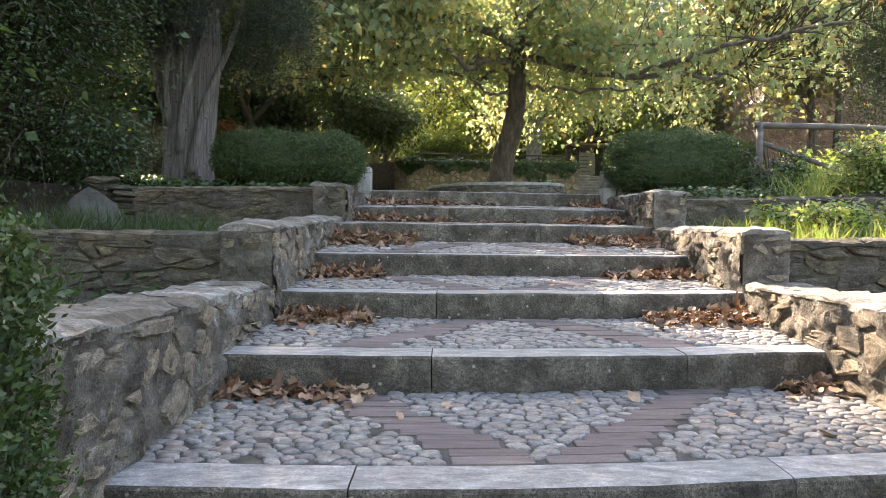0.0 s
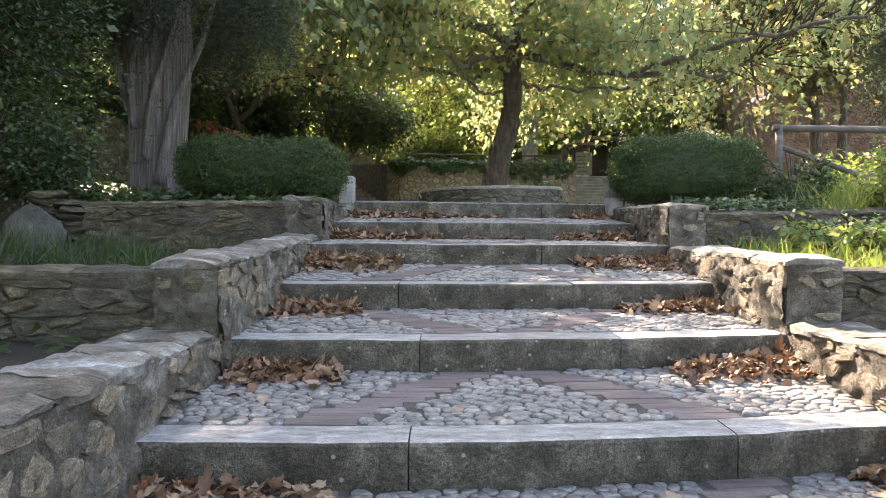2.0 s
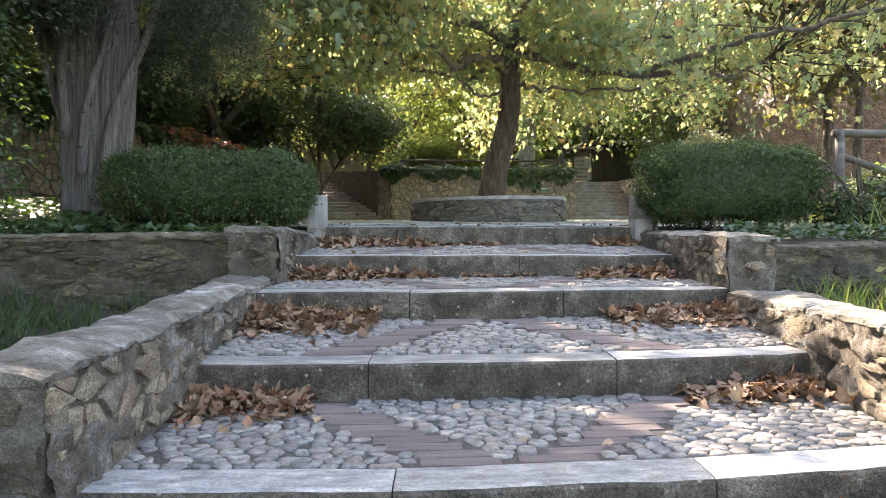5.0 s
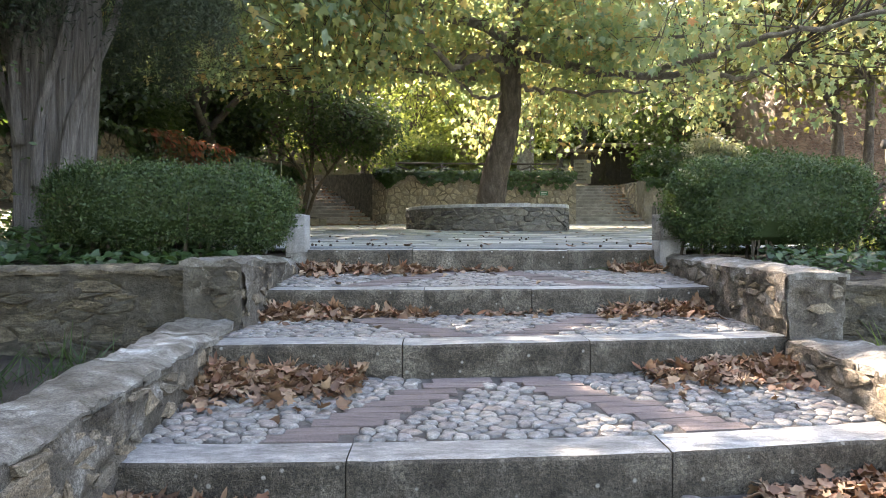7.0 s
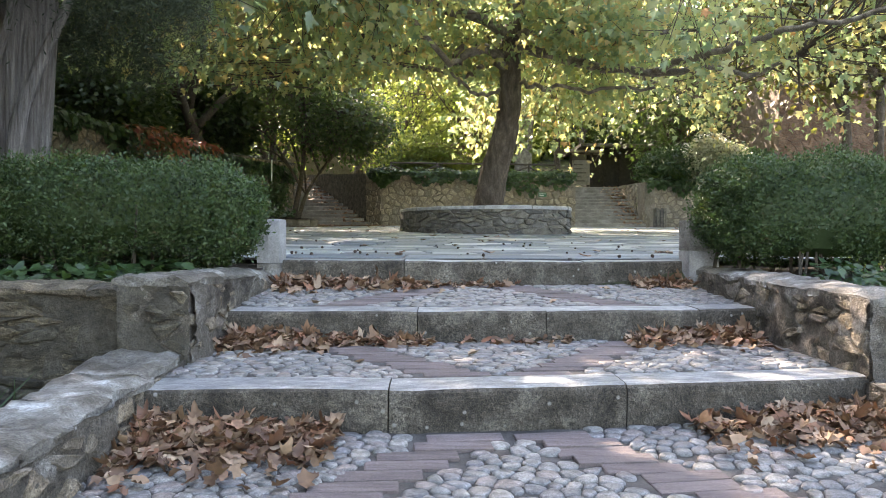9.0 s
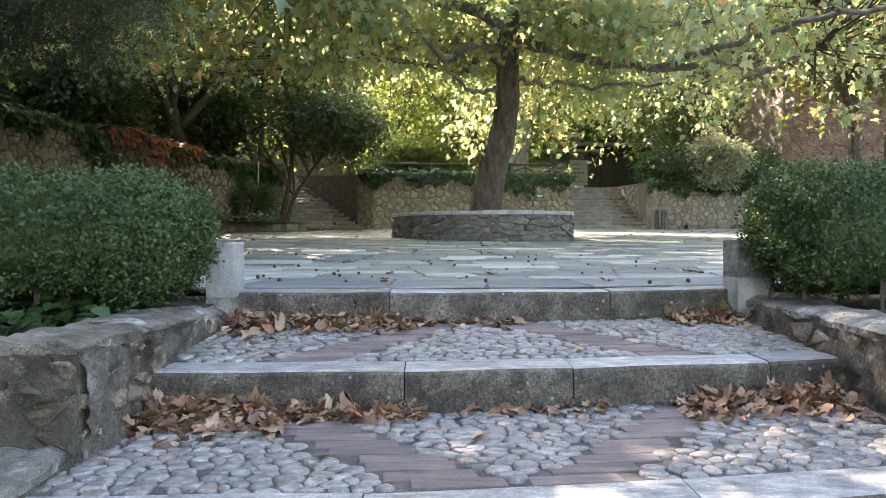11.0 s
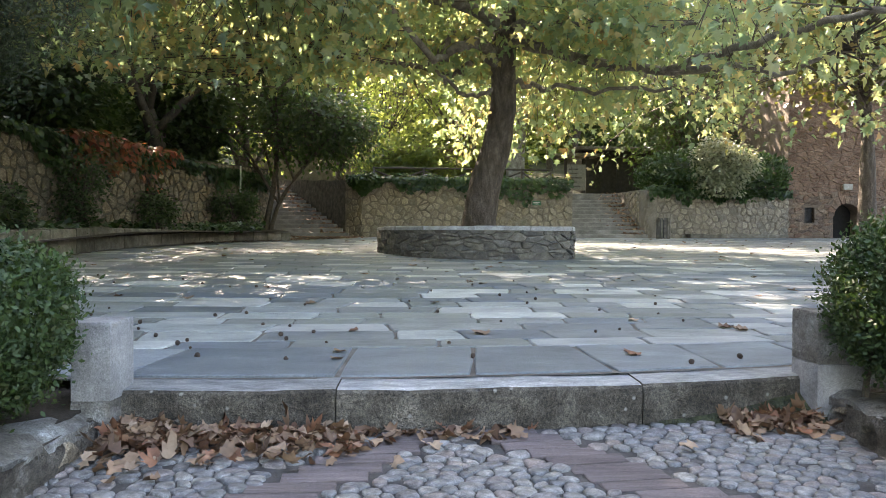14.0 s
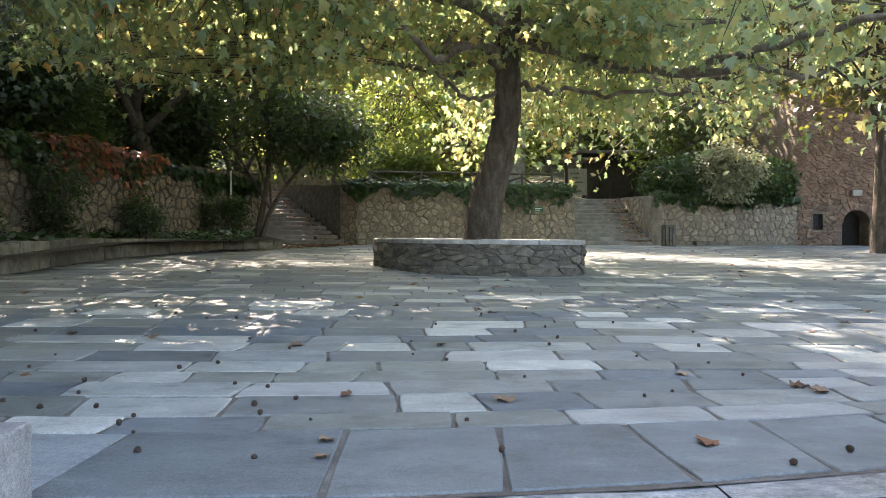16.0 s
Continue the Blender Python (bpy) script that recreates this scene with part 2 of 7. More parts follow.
M_SOIL = surface("dark_leafy_soil", [(0.03, 0.024, 0.018), (0.06, 0.047, 0.034), (0.095, 0.075, 0.052)], 5, 70, 0.97, 1.0, 0.03)
M_HILL = surface("dry_wooded_slope", [(0.035, 0.045, 0.02), (0.07, 0.075, 0.035), (0.12, 0.11, 0.06)], 0.35, 6, 0.97, 1.0, 0.2)
M_BARK = surface("plane_bark", [(0.05, 0.038, 0.028), (0.105, 0.083, 0.064), (0.19, 0.157, 0.122)], 9, 45, 0.93, 1.0, 0.04, streak=(1, 1, 0.4), fine_amount=0.5)
M_LIMB = surface("smooth_plane_limb", [(0.075, 0.062, 0.048), (0.15, 0.13, 0.105), (0.28, 0.255, 0.215)], 6, 40, 0.9, 0.7, 0.01)
M_PALEBARK = surface("pale_plane_bark", [(0.14, 0.125, 0.10), (0.26, 0.24, 0.20), (0.42, 0.40, 0.35)], 7, 50, 0.9, 0.7, 0.01)
M_CYPBARK = surface("stringy_cypress_bark", [(0.10, 0.086, 0.075), (0.21, 0.187, 0.17), (0.34, 0.31, 0.285)], 34, 90, 0.95, 1.0, 0.03, streak=(1, 1, 0.05))
M_TWIG = surface("dark_twig", [(0.05, 0.04, 0.03), (0.09, 0.075, 0.055), (0.13, 0.11, 0.085)], 12, 80, 0.9, 0.5, 0.01)
M_WOOD = surface("weathered_pole_wood", [(0.06, 0.052, 0.044), (0.11, 0.099, 0.086), (0.18, 0.166, 0.148)], 10, 80, 0.85, 0.6, 0.006, streak=(0.25, 1, 1))
M_STEP = surface("grey_concrete_step", [(0.15, 0.142, 0.128), (0.22, 0.21, 0.19), (0.31, 0.30, 0.275)], 3, 40, 0.85, 0.5, 0.01, "object", spread=0.1)
M_DARKWOOD = surface("dark_painted_timber", [(0.03, 0.025, 0.02), (0.05, 0.042, 0.034), (0.075, 0.064, 0.052)], 6, 50, 0.7, 0.4, 0.006)
M_BOARD = surface("pale_notice_board", [(0.27, 0.26, 0.215), (0.32, 0.31, 0.255), (0.36, 0.35, 0.29)], 6, 50, 0.6, 0.1, 0.003)
M_GREENSIGN = surface("green_enamel", [(0.02, 0.11, 0.055), (0.03, 0.14, 0.07), (0.04, 0.17, 0.085)], 8, 40, 0.4, 0.1, 0.002)
M_BARS = surface("white_lettering_bars", [(0.55, 0.6, 0.55), (0.65, 0.68, 0.64), (0.7, 0.72, 0.69)], 8, 40, 0.5, 0.1, 0.002)
M_IRON = surface("black_iron", [(0.02, 0.02, 0.02), (0.03, 0.03, 0.032), (0.045, 0.045, 0.045)], 10, 90, 0.6, 0.4, 0.004)
# Near-black colour that stands for the darkness inside the arch.
M_VOID = surface("soot_dark_plaster", [(0.010, 0.009, 0.008), (0.014, 0.012, 0.011), (0.02, 0.018, 0.016)], 6, 50, 0.95, 0.4, 0.01)
M_CONE = surface("brown_cypress_cone", [(0.03, 0.02, 0.014), (0.055, 0.036, 0.025), (0.09, 0.06, 0.04)], 60, 200, 0.85, 0.6, 0.004)

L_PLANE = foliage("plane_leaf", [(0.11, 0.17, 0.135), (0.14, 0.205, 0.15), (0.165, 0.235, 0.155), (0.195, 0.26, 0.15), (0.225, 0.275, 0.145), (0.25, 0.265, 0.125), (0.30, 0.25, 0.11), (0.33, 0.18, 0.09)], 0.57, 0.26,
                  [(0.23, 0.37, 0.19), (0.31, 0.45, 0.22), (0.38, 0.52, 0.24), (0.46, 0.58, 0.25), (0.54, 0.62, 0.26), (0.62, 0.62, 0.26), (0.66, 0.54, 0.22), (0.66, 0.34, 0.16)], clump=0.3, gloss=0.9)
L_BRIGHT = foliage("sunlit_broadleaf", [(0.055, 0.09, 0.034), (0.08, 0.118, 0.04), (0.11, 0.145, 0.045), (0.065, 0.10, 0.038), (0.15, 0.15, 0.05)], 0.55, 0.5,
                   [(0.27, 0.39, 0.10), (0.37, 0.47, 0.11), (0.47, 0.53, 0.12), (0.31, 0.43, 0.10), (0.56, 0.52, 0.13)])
# Darker, duller copy of the plane leaf: shade is in the colour.
L_PLANE_SHADE = foliage("shaded_plane_leaf", [(0.05, 0.062, 0.03), (0.08, 0.09, 0.04), (0.11, 0.11, 0.048), (0.14, 0.115, 0.05), (0.065, 0.07, 0.034)], 0.35, 0.45)
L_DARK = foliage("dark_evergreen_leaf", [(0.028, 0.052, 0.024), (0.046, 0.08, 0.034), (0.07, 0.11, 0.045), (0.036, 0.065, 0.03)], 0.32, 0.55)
L_BOX = foliage("boxwood_leaf", [(0.016, 0.038, 0.013), (0.024, 0.054, 0.016), (0.036, 0.074, 0.021), (0.05, 0.092, 0.025), (0.065, 0.10, 0.03), (0.10, 0.075, 0.04)], 0.2, 0.52, clump=0.4, patch=5.0)
L_IVY = foliage("ivy_leaf", [(0.016, 0.042, 0.018), (0.03, 0.068, 0.025), (0.05, 0.095, 0.032), (0.024, 0.055, 0.022)], 0.25, 0.33)
L_CYP = foliage("cypress_spray", [(0.016, 0.028, 0.014), (0.028, 0.044, 0.021), (0.042, 0.06, 0.027), (0.05, 0.05, 0.027)], 0.1, 0.7)
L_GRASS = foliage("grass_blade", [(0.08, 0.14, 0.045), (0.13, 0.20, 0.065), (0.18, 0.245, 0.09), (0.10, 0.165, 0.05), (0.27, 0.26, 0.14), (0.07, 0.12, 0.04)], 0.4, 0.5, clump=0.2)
# Grass for the left side, its colour lowered to stand for shade.
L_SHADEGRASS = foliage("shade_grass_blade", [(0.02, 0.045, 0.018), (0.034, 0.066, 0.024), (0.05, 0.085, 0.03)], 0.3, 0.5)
L_RED = foliage("red_creeper_leaf", [(0.26, 0.055, 0.05), (0.34, 0.09, 0.075), (0.40, 0.14, 0.10), (0.07, 0.10, 0.04), (0.20, 0.05, 0.04), (0.05, 0.085, 0.035)], 0.3, 0.5)
L_PALE = foliage("pale_shrub_leaf", [(0.20, 0.235, 0.15), (0.28, 0.31, 0.20), (0.36, 0.38, 0.26), (0.14, 0.18, 0.10)], 0.3, 0.4, [(0.30, 0.33, 0.16), (0.4, 0.42, 0.2), (0.5, 0.5, 0.26), (0.25, 0.3, 0.13)])
L_DRY = foliage("dry_plane_leaf", [(0.10, 0.055, 0.034), (0.22, 0.128, 0.072), (0.34, 0.225, 0.135), (0.15, 0.08, 0.047), (0.43, 0.31, 0.205), (0.27, 0.115, 0.058), (0.13, 0.072, 0.045), (0.30, 0.195, 0.12)], 0.1, 0.65, [(0.16, 0.08, 0.04), (0.32, 0.19, 0.10)], clump=0.0)

# ---------------------------------------------------------------- helpers for meshes


def link_mesh(name, verts, faces, mats, parent=None, label="", smooth=False, mat_ids=None):
    me = bpy.data.meshes.new(name)
    me.from_pydata([tuple(map(float, v)) for v in verts], [], faces)
    for m in mats if isinstance(mats, (list, tuple)) else [mats]:
        me.materials.append(m)
    if mat_ids:
        me.polygons.foreach_set("material_index", mat_ids)
    if smooth:
        me.polygons.foreach_set("use_smooth", [True] * len(me.polygons))
    ob = new(name, me)
    if parent:
        ob.parent = parent
    if label:
        tagged(ob, label)
    return ob


def stand(name, label, category, x=0, y=0, z=0, group="", kind=""):
    ob = new(name)
    ob.location = (x, y, z)
    bpy.context.view_layer.update()
    return tagged(ob, label, category, group, kind)


def adopt(child, parent):
    """Parent a mesh laid out in world places under a thing that stands elsewhere."""
    child.parent = parent
    child.matrix_parent_inverse = Matrix.Translation(parent.location).inverted()
    return child


def many(name, template, faces, centres, turns, sizes, material, bend=None, smooth=False, crumple=None):
    """One mesh of many copies of a small blade: template (k, 3), one turn matrix and size for each."""
    template, centres = np.asarray(template, float), np.asarray(centres, float)
    n, k = len(centres), len(template)
    sizes = np.asarray(sizes, float)
    local = np.repeat(template[None], n, 0)
    if bend is not None:
        local[:, :, 2] += bend[:, None] * (template[None, :, 1] ** 2 + 0.6 * template[None, :, 0] ** 2)
    if crumple is not None:
        local += crumple
    verts = np.einsum("nij,nkj->nki", turns, local * (sizes[:, None, None] if sizes.ndim == 1 else sizes[:, None, :])) + centres[:, None]
    me = bpy.data.meshes.new(name)
    me.vertices.add(n * k)
    me.vertices.foreach_set("co", verts.ravel())
    loops = np.concatenate([np.asarray(f) for f in faces])
    totals = np.array([len(f) for f in faces])
    index = (loops[None] + (np.arange(n) * k)[:, None]).ravel()
    me.loops.add(len(index))
    me.loops.foreach_set("vertex_index", index)
    total = np.tile(totals, n)
    me.polygons.add(len(total))
    me.polygons.foreach_set("loop_start", np.r_[0, np.cumsum(total)[:-1]])
    me.polygons.foreach_set("loop_total", total)
    if smooth:
        me.polygons.foreach_set("use_smooth", np.ones(len(total), bool))
    me.update(calc_edges=True)
    me.validate()
    me.materials.append(material)
    return new(name, me)


def turns_from(normal, along):
    """Turn matrices whose z is near the normal and whose y is near along."""
    z = normal / np.maximum(np.linalg.norm(normal, axis=1, keepdims=True), 1e-6)
    x = np.cross(along, z)
    x /= np.maximum(np.linalg.norm(x, axis=1, keepdims=True), 1e-6)
    y = np.cross(z, x)
    return np.stack([x, y, z], -1)


def spin(rng, n, up=0.0):
    nrm = rng.normal(size=(n, 3))
    nrm /= np.linalg.norm(nrm, axis=1, keepdims=True)
    nrm[:, 2] = np.abs(nrm[:, 2]) + up
    return turns_from(nrm, rng.normal(size=(n, 3)))


# blades, base at the origin, growing along +y, about one long
def plane_blade(side):
    k = len(side)
    v = [(0, 0, 0), (0, 1.05, -0.04)] + [(x, y, 0.18 * x) for x, y in side] + [(-x, y, 0.18 * x) for x, y in side]
    return v, [(0, *range(2, 2 + k), 1), (0, 1, *range(1 + 2 * k, 1 + k, -1))]


PLANE_V, PLANE_F = plane_blade([(0.24, -0.06), (0.62, 0.13), (0.33, 0.32), (0.64, 0.66), (0.22, 0.60)])
LOBE_V, LOBE_F = plane_blade([(0.60, 0.20), (0.30, 0.38), (0.52, 0.70)])
KITE_V = [(0, 0, 0), (0.27, 0.45, 0.06), (0, 1, 0), (-0.27, 0.45, 0.06)]
KITE_F = [(0, 1, 2), (0, 2, 3)]
LEAF_V = [(0, 0, 0), (0.32, 0.5, 0.07), (0, 1, 0), (-0.32, 0.5, 0.07)]
IVY_V = [(0, 0.12, 0), (0.42, 0.0, 0.04), (0.46, 0.42, 0.06), (0, 1, 0), (-0.46, 0.42, 0.06), (-0.42, 0.0, 0.04)]
IVY_F = [(0, 1, 2, 3), (0, 3, 4, 5)]
BLADE_V = [(-0.018, 0, 0), (0.018, 0, 0), (0.014, 0.5, 0.0), (-0.014, 0.5, 0.0), (0, 1, 0)]
BLADE_F = [(0, 1, 2, 3), (3, 2, 4)]
FINE_V = [(0, 0, 0), (0.09, 0.4, 0.02), (0, 1, 0), (-0.09, 0.4, 0.02)]


def tube(verts, faces, path, radii, sides=8, wobble=0.0, rng=None):
    """Append a tapering round limb along a path of points."""
    pts = [Vector(p) for p in path]
    start = len(verts)
    ref = Vector((0.31, 0.17, 0.93))
    for k, p in enumerate(pts):
        d = (pts[min(k + 1, len(pts) - 1)] - pts[max(k - 1, 0)]).normalized()
        a = d.cross(ref if abs(d.dot(ref)) < 0.95 else Vector((1, 0, 0))).normalized()
        b = d.cross(a)
        for s in range(sides):
            ang = 2 * math.pi * s / sides
            r = float(radii[k]) * float(1 + (wobble * math.sin(3 * ang + 1.3 * k) + (rng.uniform(-wobble, wobble) if rng is not None else 0)))
            verts.append(tuple(p + r * (math.cos(ang) * a + math.sin(ang) * b)))
    for k in range(len(pts) - 1):
        for s in range(sides):
            i, j = start + k * sides + s, start + k * sides + (s + 1) % sides
            faces.append((i, j, j + sides, i + sides))
    faces.append(tuple(start + s for s in range(sides))[::-1])
    faces.append(tuple(start + (len(pts) - 1) * sides + s for s in range(sides)))


def smooth_path(points, n):
    """n points on a smooth line through a few points."""
    p = np.asarray(points, float)
    q = np.vstack([2 * p[0] - p[1], p, 2 * p[-1] - p[-2]])
    out = []
    for s in np.linspace(0, len(p) - 1 - 1e-6, n):
        k, f = int(s), s - int(s)
        a, b, c, d = q[k], q[k + 1], q[k + 2], q[k + 3]
        out.append(0.5 * (2 * b + (c - a) * f + (2 * a - 5 * b + 4 * c - d) * f * f + (3 * b - a - 3 * c + d) * f**3))
    return np.array(out)


def slab_block(bm_or_none, outline_top, z_top, z_bottom, round_edge=0.012):
    """A block over an outline of (x, y), its top arris worn round. Verts and faces; the faces of the top come first."""
    k = len(outline_top)
    cx, cy = np.mean([p[0] for p in outline_top]), np.mean([p[1] for p in outline_top])
    verts = []

    def ring(shrink, z):
        for x, y in outline_top:
            d = math.hypot(x - cx, y - cy)
            f = max(0.0, (d - shrink) / d)
            verts.append((cx + (x - cx) * f, cy + (y - cy) * f, z))

    ring(round_edge * 1.6, z_top)
    ring(round_edge * 0.5, z_top - round_edge * 0.35)
    ring(0, z_top - round_edge * 1.5)
    ring(0, z_bottom)
    faces = [tuple(range(k))]
    for r in range(3):
        for s in range(k):
            i, j = r * k + s, r * k + (s + 1) % k
            faces.append((j, i, i + k, j + k))
    return verts, faces


def stone_mesh(poly, depth, place, rng, name="stone", back=0.02):
    """A stone that stands proud of a wall: a polygon (u, v) with rounded edges, laid by place(u, v, d)."""
    p = np.asarray(poly, float)
    nxt = np.roll(p, -1, 0)
    p = np.stack([0.87 * p + 0.13 * nxt, 0.13 * p + 0.87 * nxt], 1).reshape(-1, 2)
    c, k = p.mean(0), len(p)
    size = float(np.abs(p - c).max())
    p = c + (p - c) * (1 + rng.uniform(-0.05, 0.03, (k, 1)))
    verts = []
    tilt = rng.uniform(-0.12, 0.12, 2)
    for f, d in ((1.0, -back), (0.96, 0.8 * depth), (0.72, depth)):
        for q in p:
            w = c + (q - c) * f
            dd = d if d < 0 else d + float((w - c) @ tilt) * 0.5 + rng.uniform(-0.2, 0.2) * min(depth, 0.025)
            verts.append(tuple(place(w[0], w[1], dd)))
    faces = []
    for r in range(2):
        for s in range(k):
            i, j = r * k + s, r * k + (s + 1) % k
            faces.append((i, j, j + k, i + k))
    faces.append(tuple(2 * k + s for s in range(k)))
    return verts, faces


def mortar_skin(core, length, height, top, place, mat, level, seed, flip, name="mortar_face", step=0.04, chunk=0.028, across=5.5, up=9.0):
    """Uneven mortar that half buries the stones of a face."""
    nu, nv = max(3, int(length / step)), max(3, int(height / step))
    verts, faces = [], []
    for r in range(nv + 1):
        for c in range(nu + 1):
            u = length * c / nu
            v = min(height * r / nv, top(u) + 0.01)
            du, dv = 0.05 * noise.noise((u * 4, v * 4, seed + 3)), 0.04 * noise.noise((u * 5, v * 5, seed + 5))
            block = noise.cell((((u + du) * across), (v + dv) * up + 0.37 * int((u + du) * across), seed))
            w = level + chunk * (block - 0.5) + 0.75 * level * noise.noise((u * 5, v * 7, seed)) + 0.7 * level * noise.noise((u * 17, v * 21, seed)) + 0.35 * level * noise.noise((u * 43, v * 51, seed))
            verts.append(tuple(place(u, v, w)))
    for r in range(nv):
        for c in range(nu):
            i = r * (nu + 1) + c
            faces.append((i, i + 1, i + nu + 2, i + nu + 1) if flip else (i, i + nu + 1, i + nu + 2, i + 1))
    return link_mesh(name, verts, faces, mat, core, smooth=True)


def cells(length, height, size, rng, aspect=1.0, gap=0.012, jitter=0.42, top=None):
    """Crazy-paved polygons on a face: the nearest-seed cells of a jittered grid, with open joints."""
    if aspect != 1.0:
        top_flat = (lambda u: top(u * aspect)) if top is not None else None
        return [[(u * aspect, v) for u, v in p] for p in cells(length / aspect, height, size, rng, 1.0, gap, jitter, top_flat)]
    sx, sy = size, size
    seeds = []
    for r in range(-1, int(height / sy) + 2):
        for c in range(-1, int(length / sx) + 2):
            seeds.append(((c + 0.5 * (r % 2) + rng.uniform(-jitter, jitter)) * sx, (r + 0.5 + rng.uniform(-jitter, jitter)) * sy))
    seeds = np.array(seeds)
    out = []
    for k, s in enumerate(seeds):
        if not (0 < s[0] < length and 0 < s[1] < height):
            continue
        poly = [(max(0, s[0] - 1.6 * sx), max(0, s[1] - 1.6 * sy)), (min(length, s[0] + 1.6 * sx), max(0, s[1] - 1.6 * sy)), (min(length, s[0] + 1.6 * sx), min(height, s[1] + 1.6 * sy)), (max(0, s[0] - 1.6 * sx), min(height, s[1] + 1.6 * sy))]
        d = seeds - s
        near = np.where((np.abs(d[:, 0]) < 2.4 * sx) & (np.abs(d[:, 1]) < 2.4 * sy))[0]
        for q in near:
            if q == k:
                continue
            n = d[q] / np.linalg.norm(d[q])
            lim = np.linalg.norm(d[q]) / 2 - gap
            new_poly = []
            for i in range(len(poly)):
                a, b = np.array(poly[i]), np.array(poly[(i + 1) % len(poly)])
                da, db = (a - s) @ n - lim, (b - s) @ n - lim
                if da <= 0:
                    new_poly.append(tuple(a))
                if da * db < 0:
                    new_poly.append(tuple(a + (b - a) * da / (da - db)))
            poly = new_poly
            if len(poly) < 3:
                break
        if len(poly) >= 3:
            if top is not None:
                poly = [(u, min(v, top(u))) for u, v in poly]
            p = np.array(poly)
            ext = p.max(0) - p.min(0)
            if ext.min() > 0.04:
                out.append([tuple(q) for q in poly])
    return out


def loosen(polys, rng, keep=0.8, lo=0.7, hi=1.0):
    """Some stones left out and the rest drawn in, so that mortar shows between them."""
    out = []
    for p in polys:
        if rng.uniform() < keep:
            q = np.asarray(p, float)
            c = q.mean(0)
            out.append([tuple(c + (w - c) * rng.uniform(lo, hi) * rng.uniform(0.9, 1.05)) for w in q])
    return out


def lay_stones(parent, polys, place, depth, mat, rng, name="stone", limit=300, near=None):
    """Every stone an object of its own; those past the limit joined."""
    order = sorted(polys, key=near) if near else polys
    for poly in order[:limit]:
        v, f = stone_mesh(poly, rng.uniform(*depth), place, rng)
        link_mesh(name, v, f, mat, parent)
    rest_v, rest_f = [], []
    for poly in order[limit:]:
        v, f = stone_mesh(poly, rng.uniform(*depth), place, rng)
        base = len(rest_v)
        rest_v += v
        rest_f += [tuple(i + base for i in q) for q in f]
    if rest_v:
        tagged(link_mesh(name + "_mass", rest_v, rest_f, mat, parent), kind="stuff")


def prism(name, corners, bottoms, tops, mat, rough=0.0, cut=0.35):
    """A wall core over a plan of four corners, cut into short lengths so that its faces and top are uneven."""
    rng = np.random.default_rng(len(name) + int(abs(corners[0][0]) * 100))
    (ax, ay), (bx, by), (cx, cy), (dx, dy) = corners
    n = max(1, int(math.hypot(bx - ax, by - ay) / cut))
    verts, faces = [], []
    for k in range(n + 1):
        f = k / n
        p0 = (ax + (bx - ax) * f, ay + (by - ay) * f)
        p1 = (dx + (cx - dx) * f, dy + (cy - dy) * f)
        zb, zt = bottoms[0] + (bottoms[1] - bottoms[0]) * f, tops[0] + (tops[1] - tops[0]) * f
        j = rng.uniform(-rough, rough, 4)
        verts += [(*p0, zb), (*p0, zt + j[0]), (*p1, zt + j[1]), (*p1, zb)]
    for k in range(n):
        a, b = 4 * k, 4 * k + 4
        faces += [(a, a + 1, b + 1, b)[::-1], (a + 1, a + 2, b + 2, b + 1)[::-1], (a + 2, a + 3, b + 3, b + 2)[::-1], (a + 3, a, b, b + 3)[::-1]]
    faces += [(0, 1, 2, 3)[::-1], (4 * n, 4 * n + 3, 4 * n + 2, 4 * n + 1)[::-1]]
    return link_mesh(name, verts, faces, mat)

# ---------------------------------------------------------------- the lie of the land


def plaza_z(y):
    """The court falls gently towards the stairs."""
    return 0.0 if y < 10.5 else 0.0125 * (y - 10.5) ** 2 / 1.0 if y < 11.5 else 0.0125 + 0.025 * (y - 11.5)


def bow(x):
    """The step edges run slightly round and skew."""
    return 0.06 * x + 0.045 * x * x


STEP_Y = [2.50, 3.735, 4.905, 6.04, 7.17, 8.29, 9.45]
STEP_Z = [-1.33, -1.115, -0.905, -0.69, -0.44, -0.245, -0.006]
STEP_FOOT = [-1.50, -1.29, -1.07, -0.863, -0.607, -0.415, -0.18]
JOINTS = [(-0.20, 1.27), (0.03, 1.30), (0.03, 1.11), (-0.155, 1.04), (-0.007, 0.966), (0.086, 0.80, 1.72), (-0.03, 1.26)]
LEFT, RIGHT = -1.0, 2.10
SLAB = 0.24


def land_z(x, y):
    """Ground under and round everything, one sheet."""
    if y < 2.6:
        base = -1.75
    elif y < 9.6:
        base = -1.85 + (y - 2.6) / 7.0 * 1.42
    else:
        base = plaza_z(y) - 0.10
    side = max(0.0, -7.0 - x, x - 19.0)
    hill = 0.0
    if y > 38.2:
        hill = min(1.0, (y - 38.2) / 1.5) * 1.5 + max(0, y - 41) * 0.16
    hill += min(side, 60) * 0.22 if y > 12 else min(max(0.0, -5.5 - x, x - 6.0), 60) * 0.2
    return base + min(hill, 26) + 0.05 * math.sin(x * 0.9 + y * 0.6)


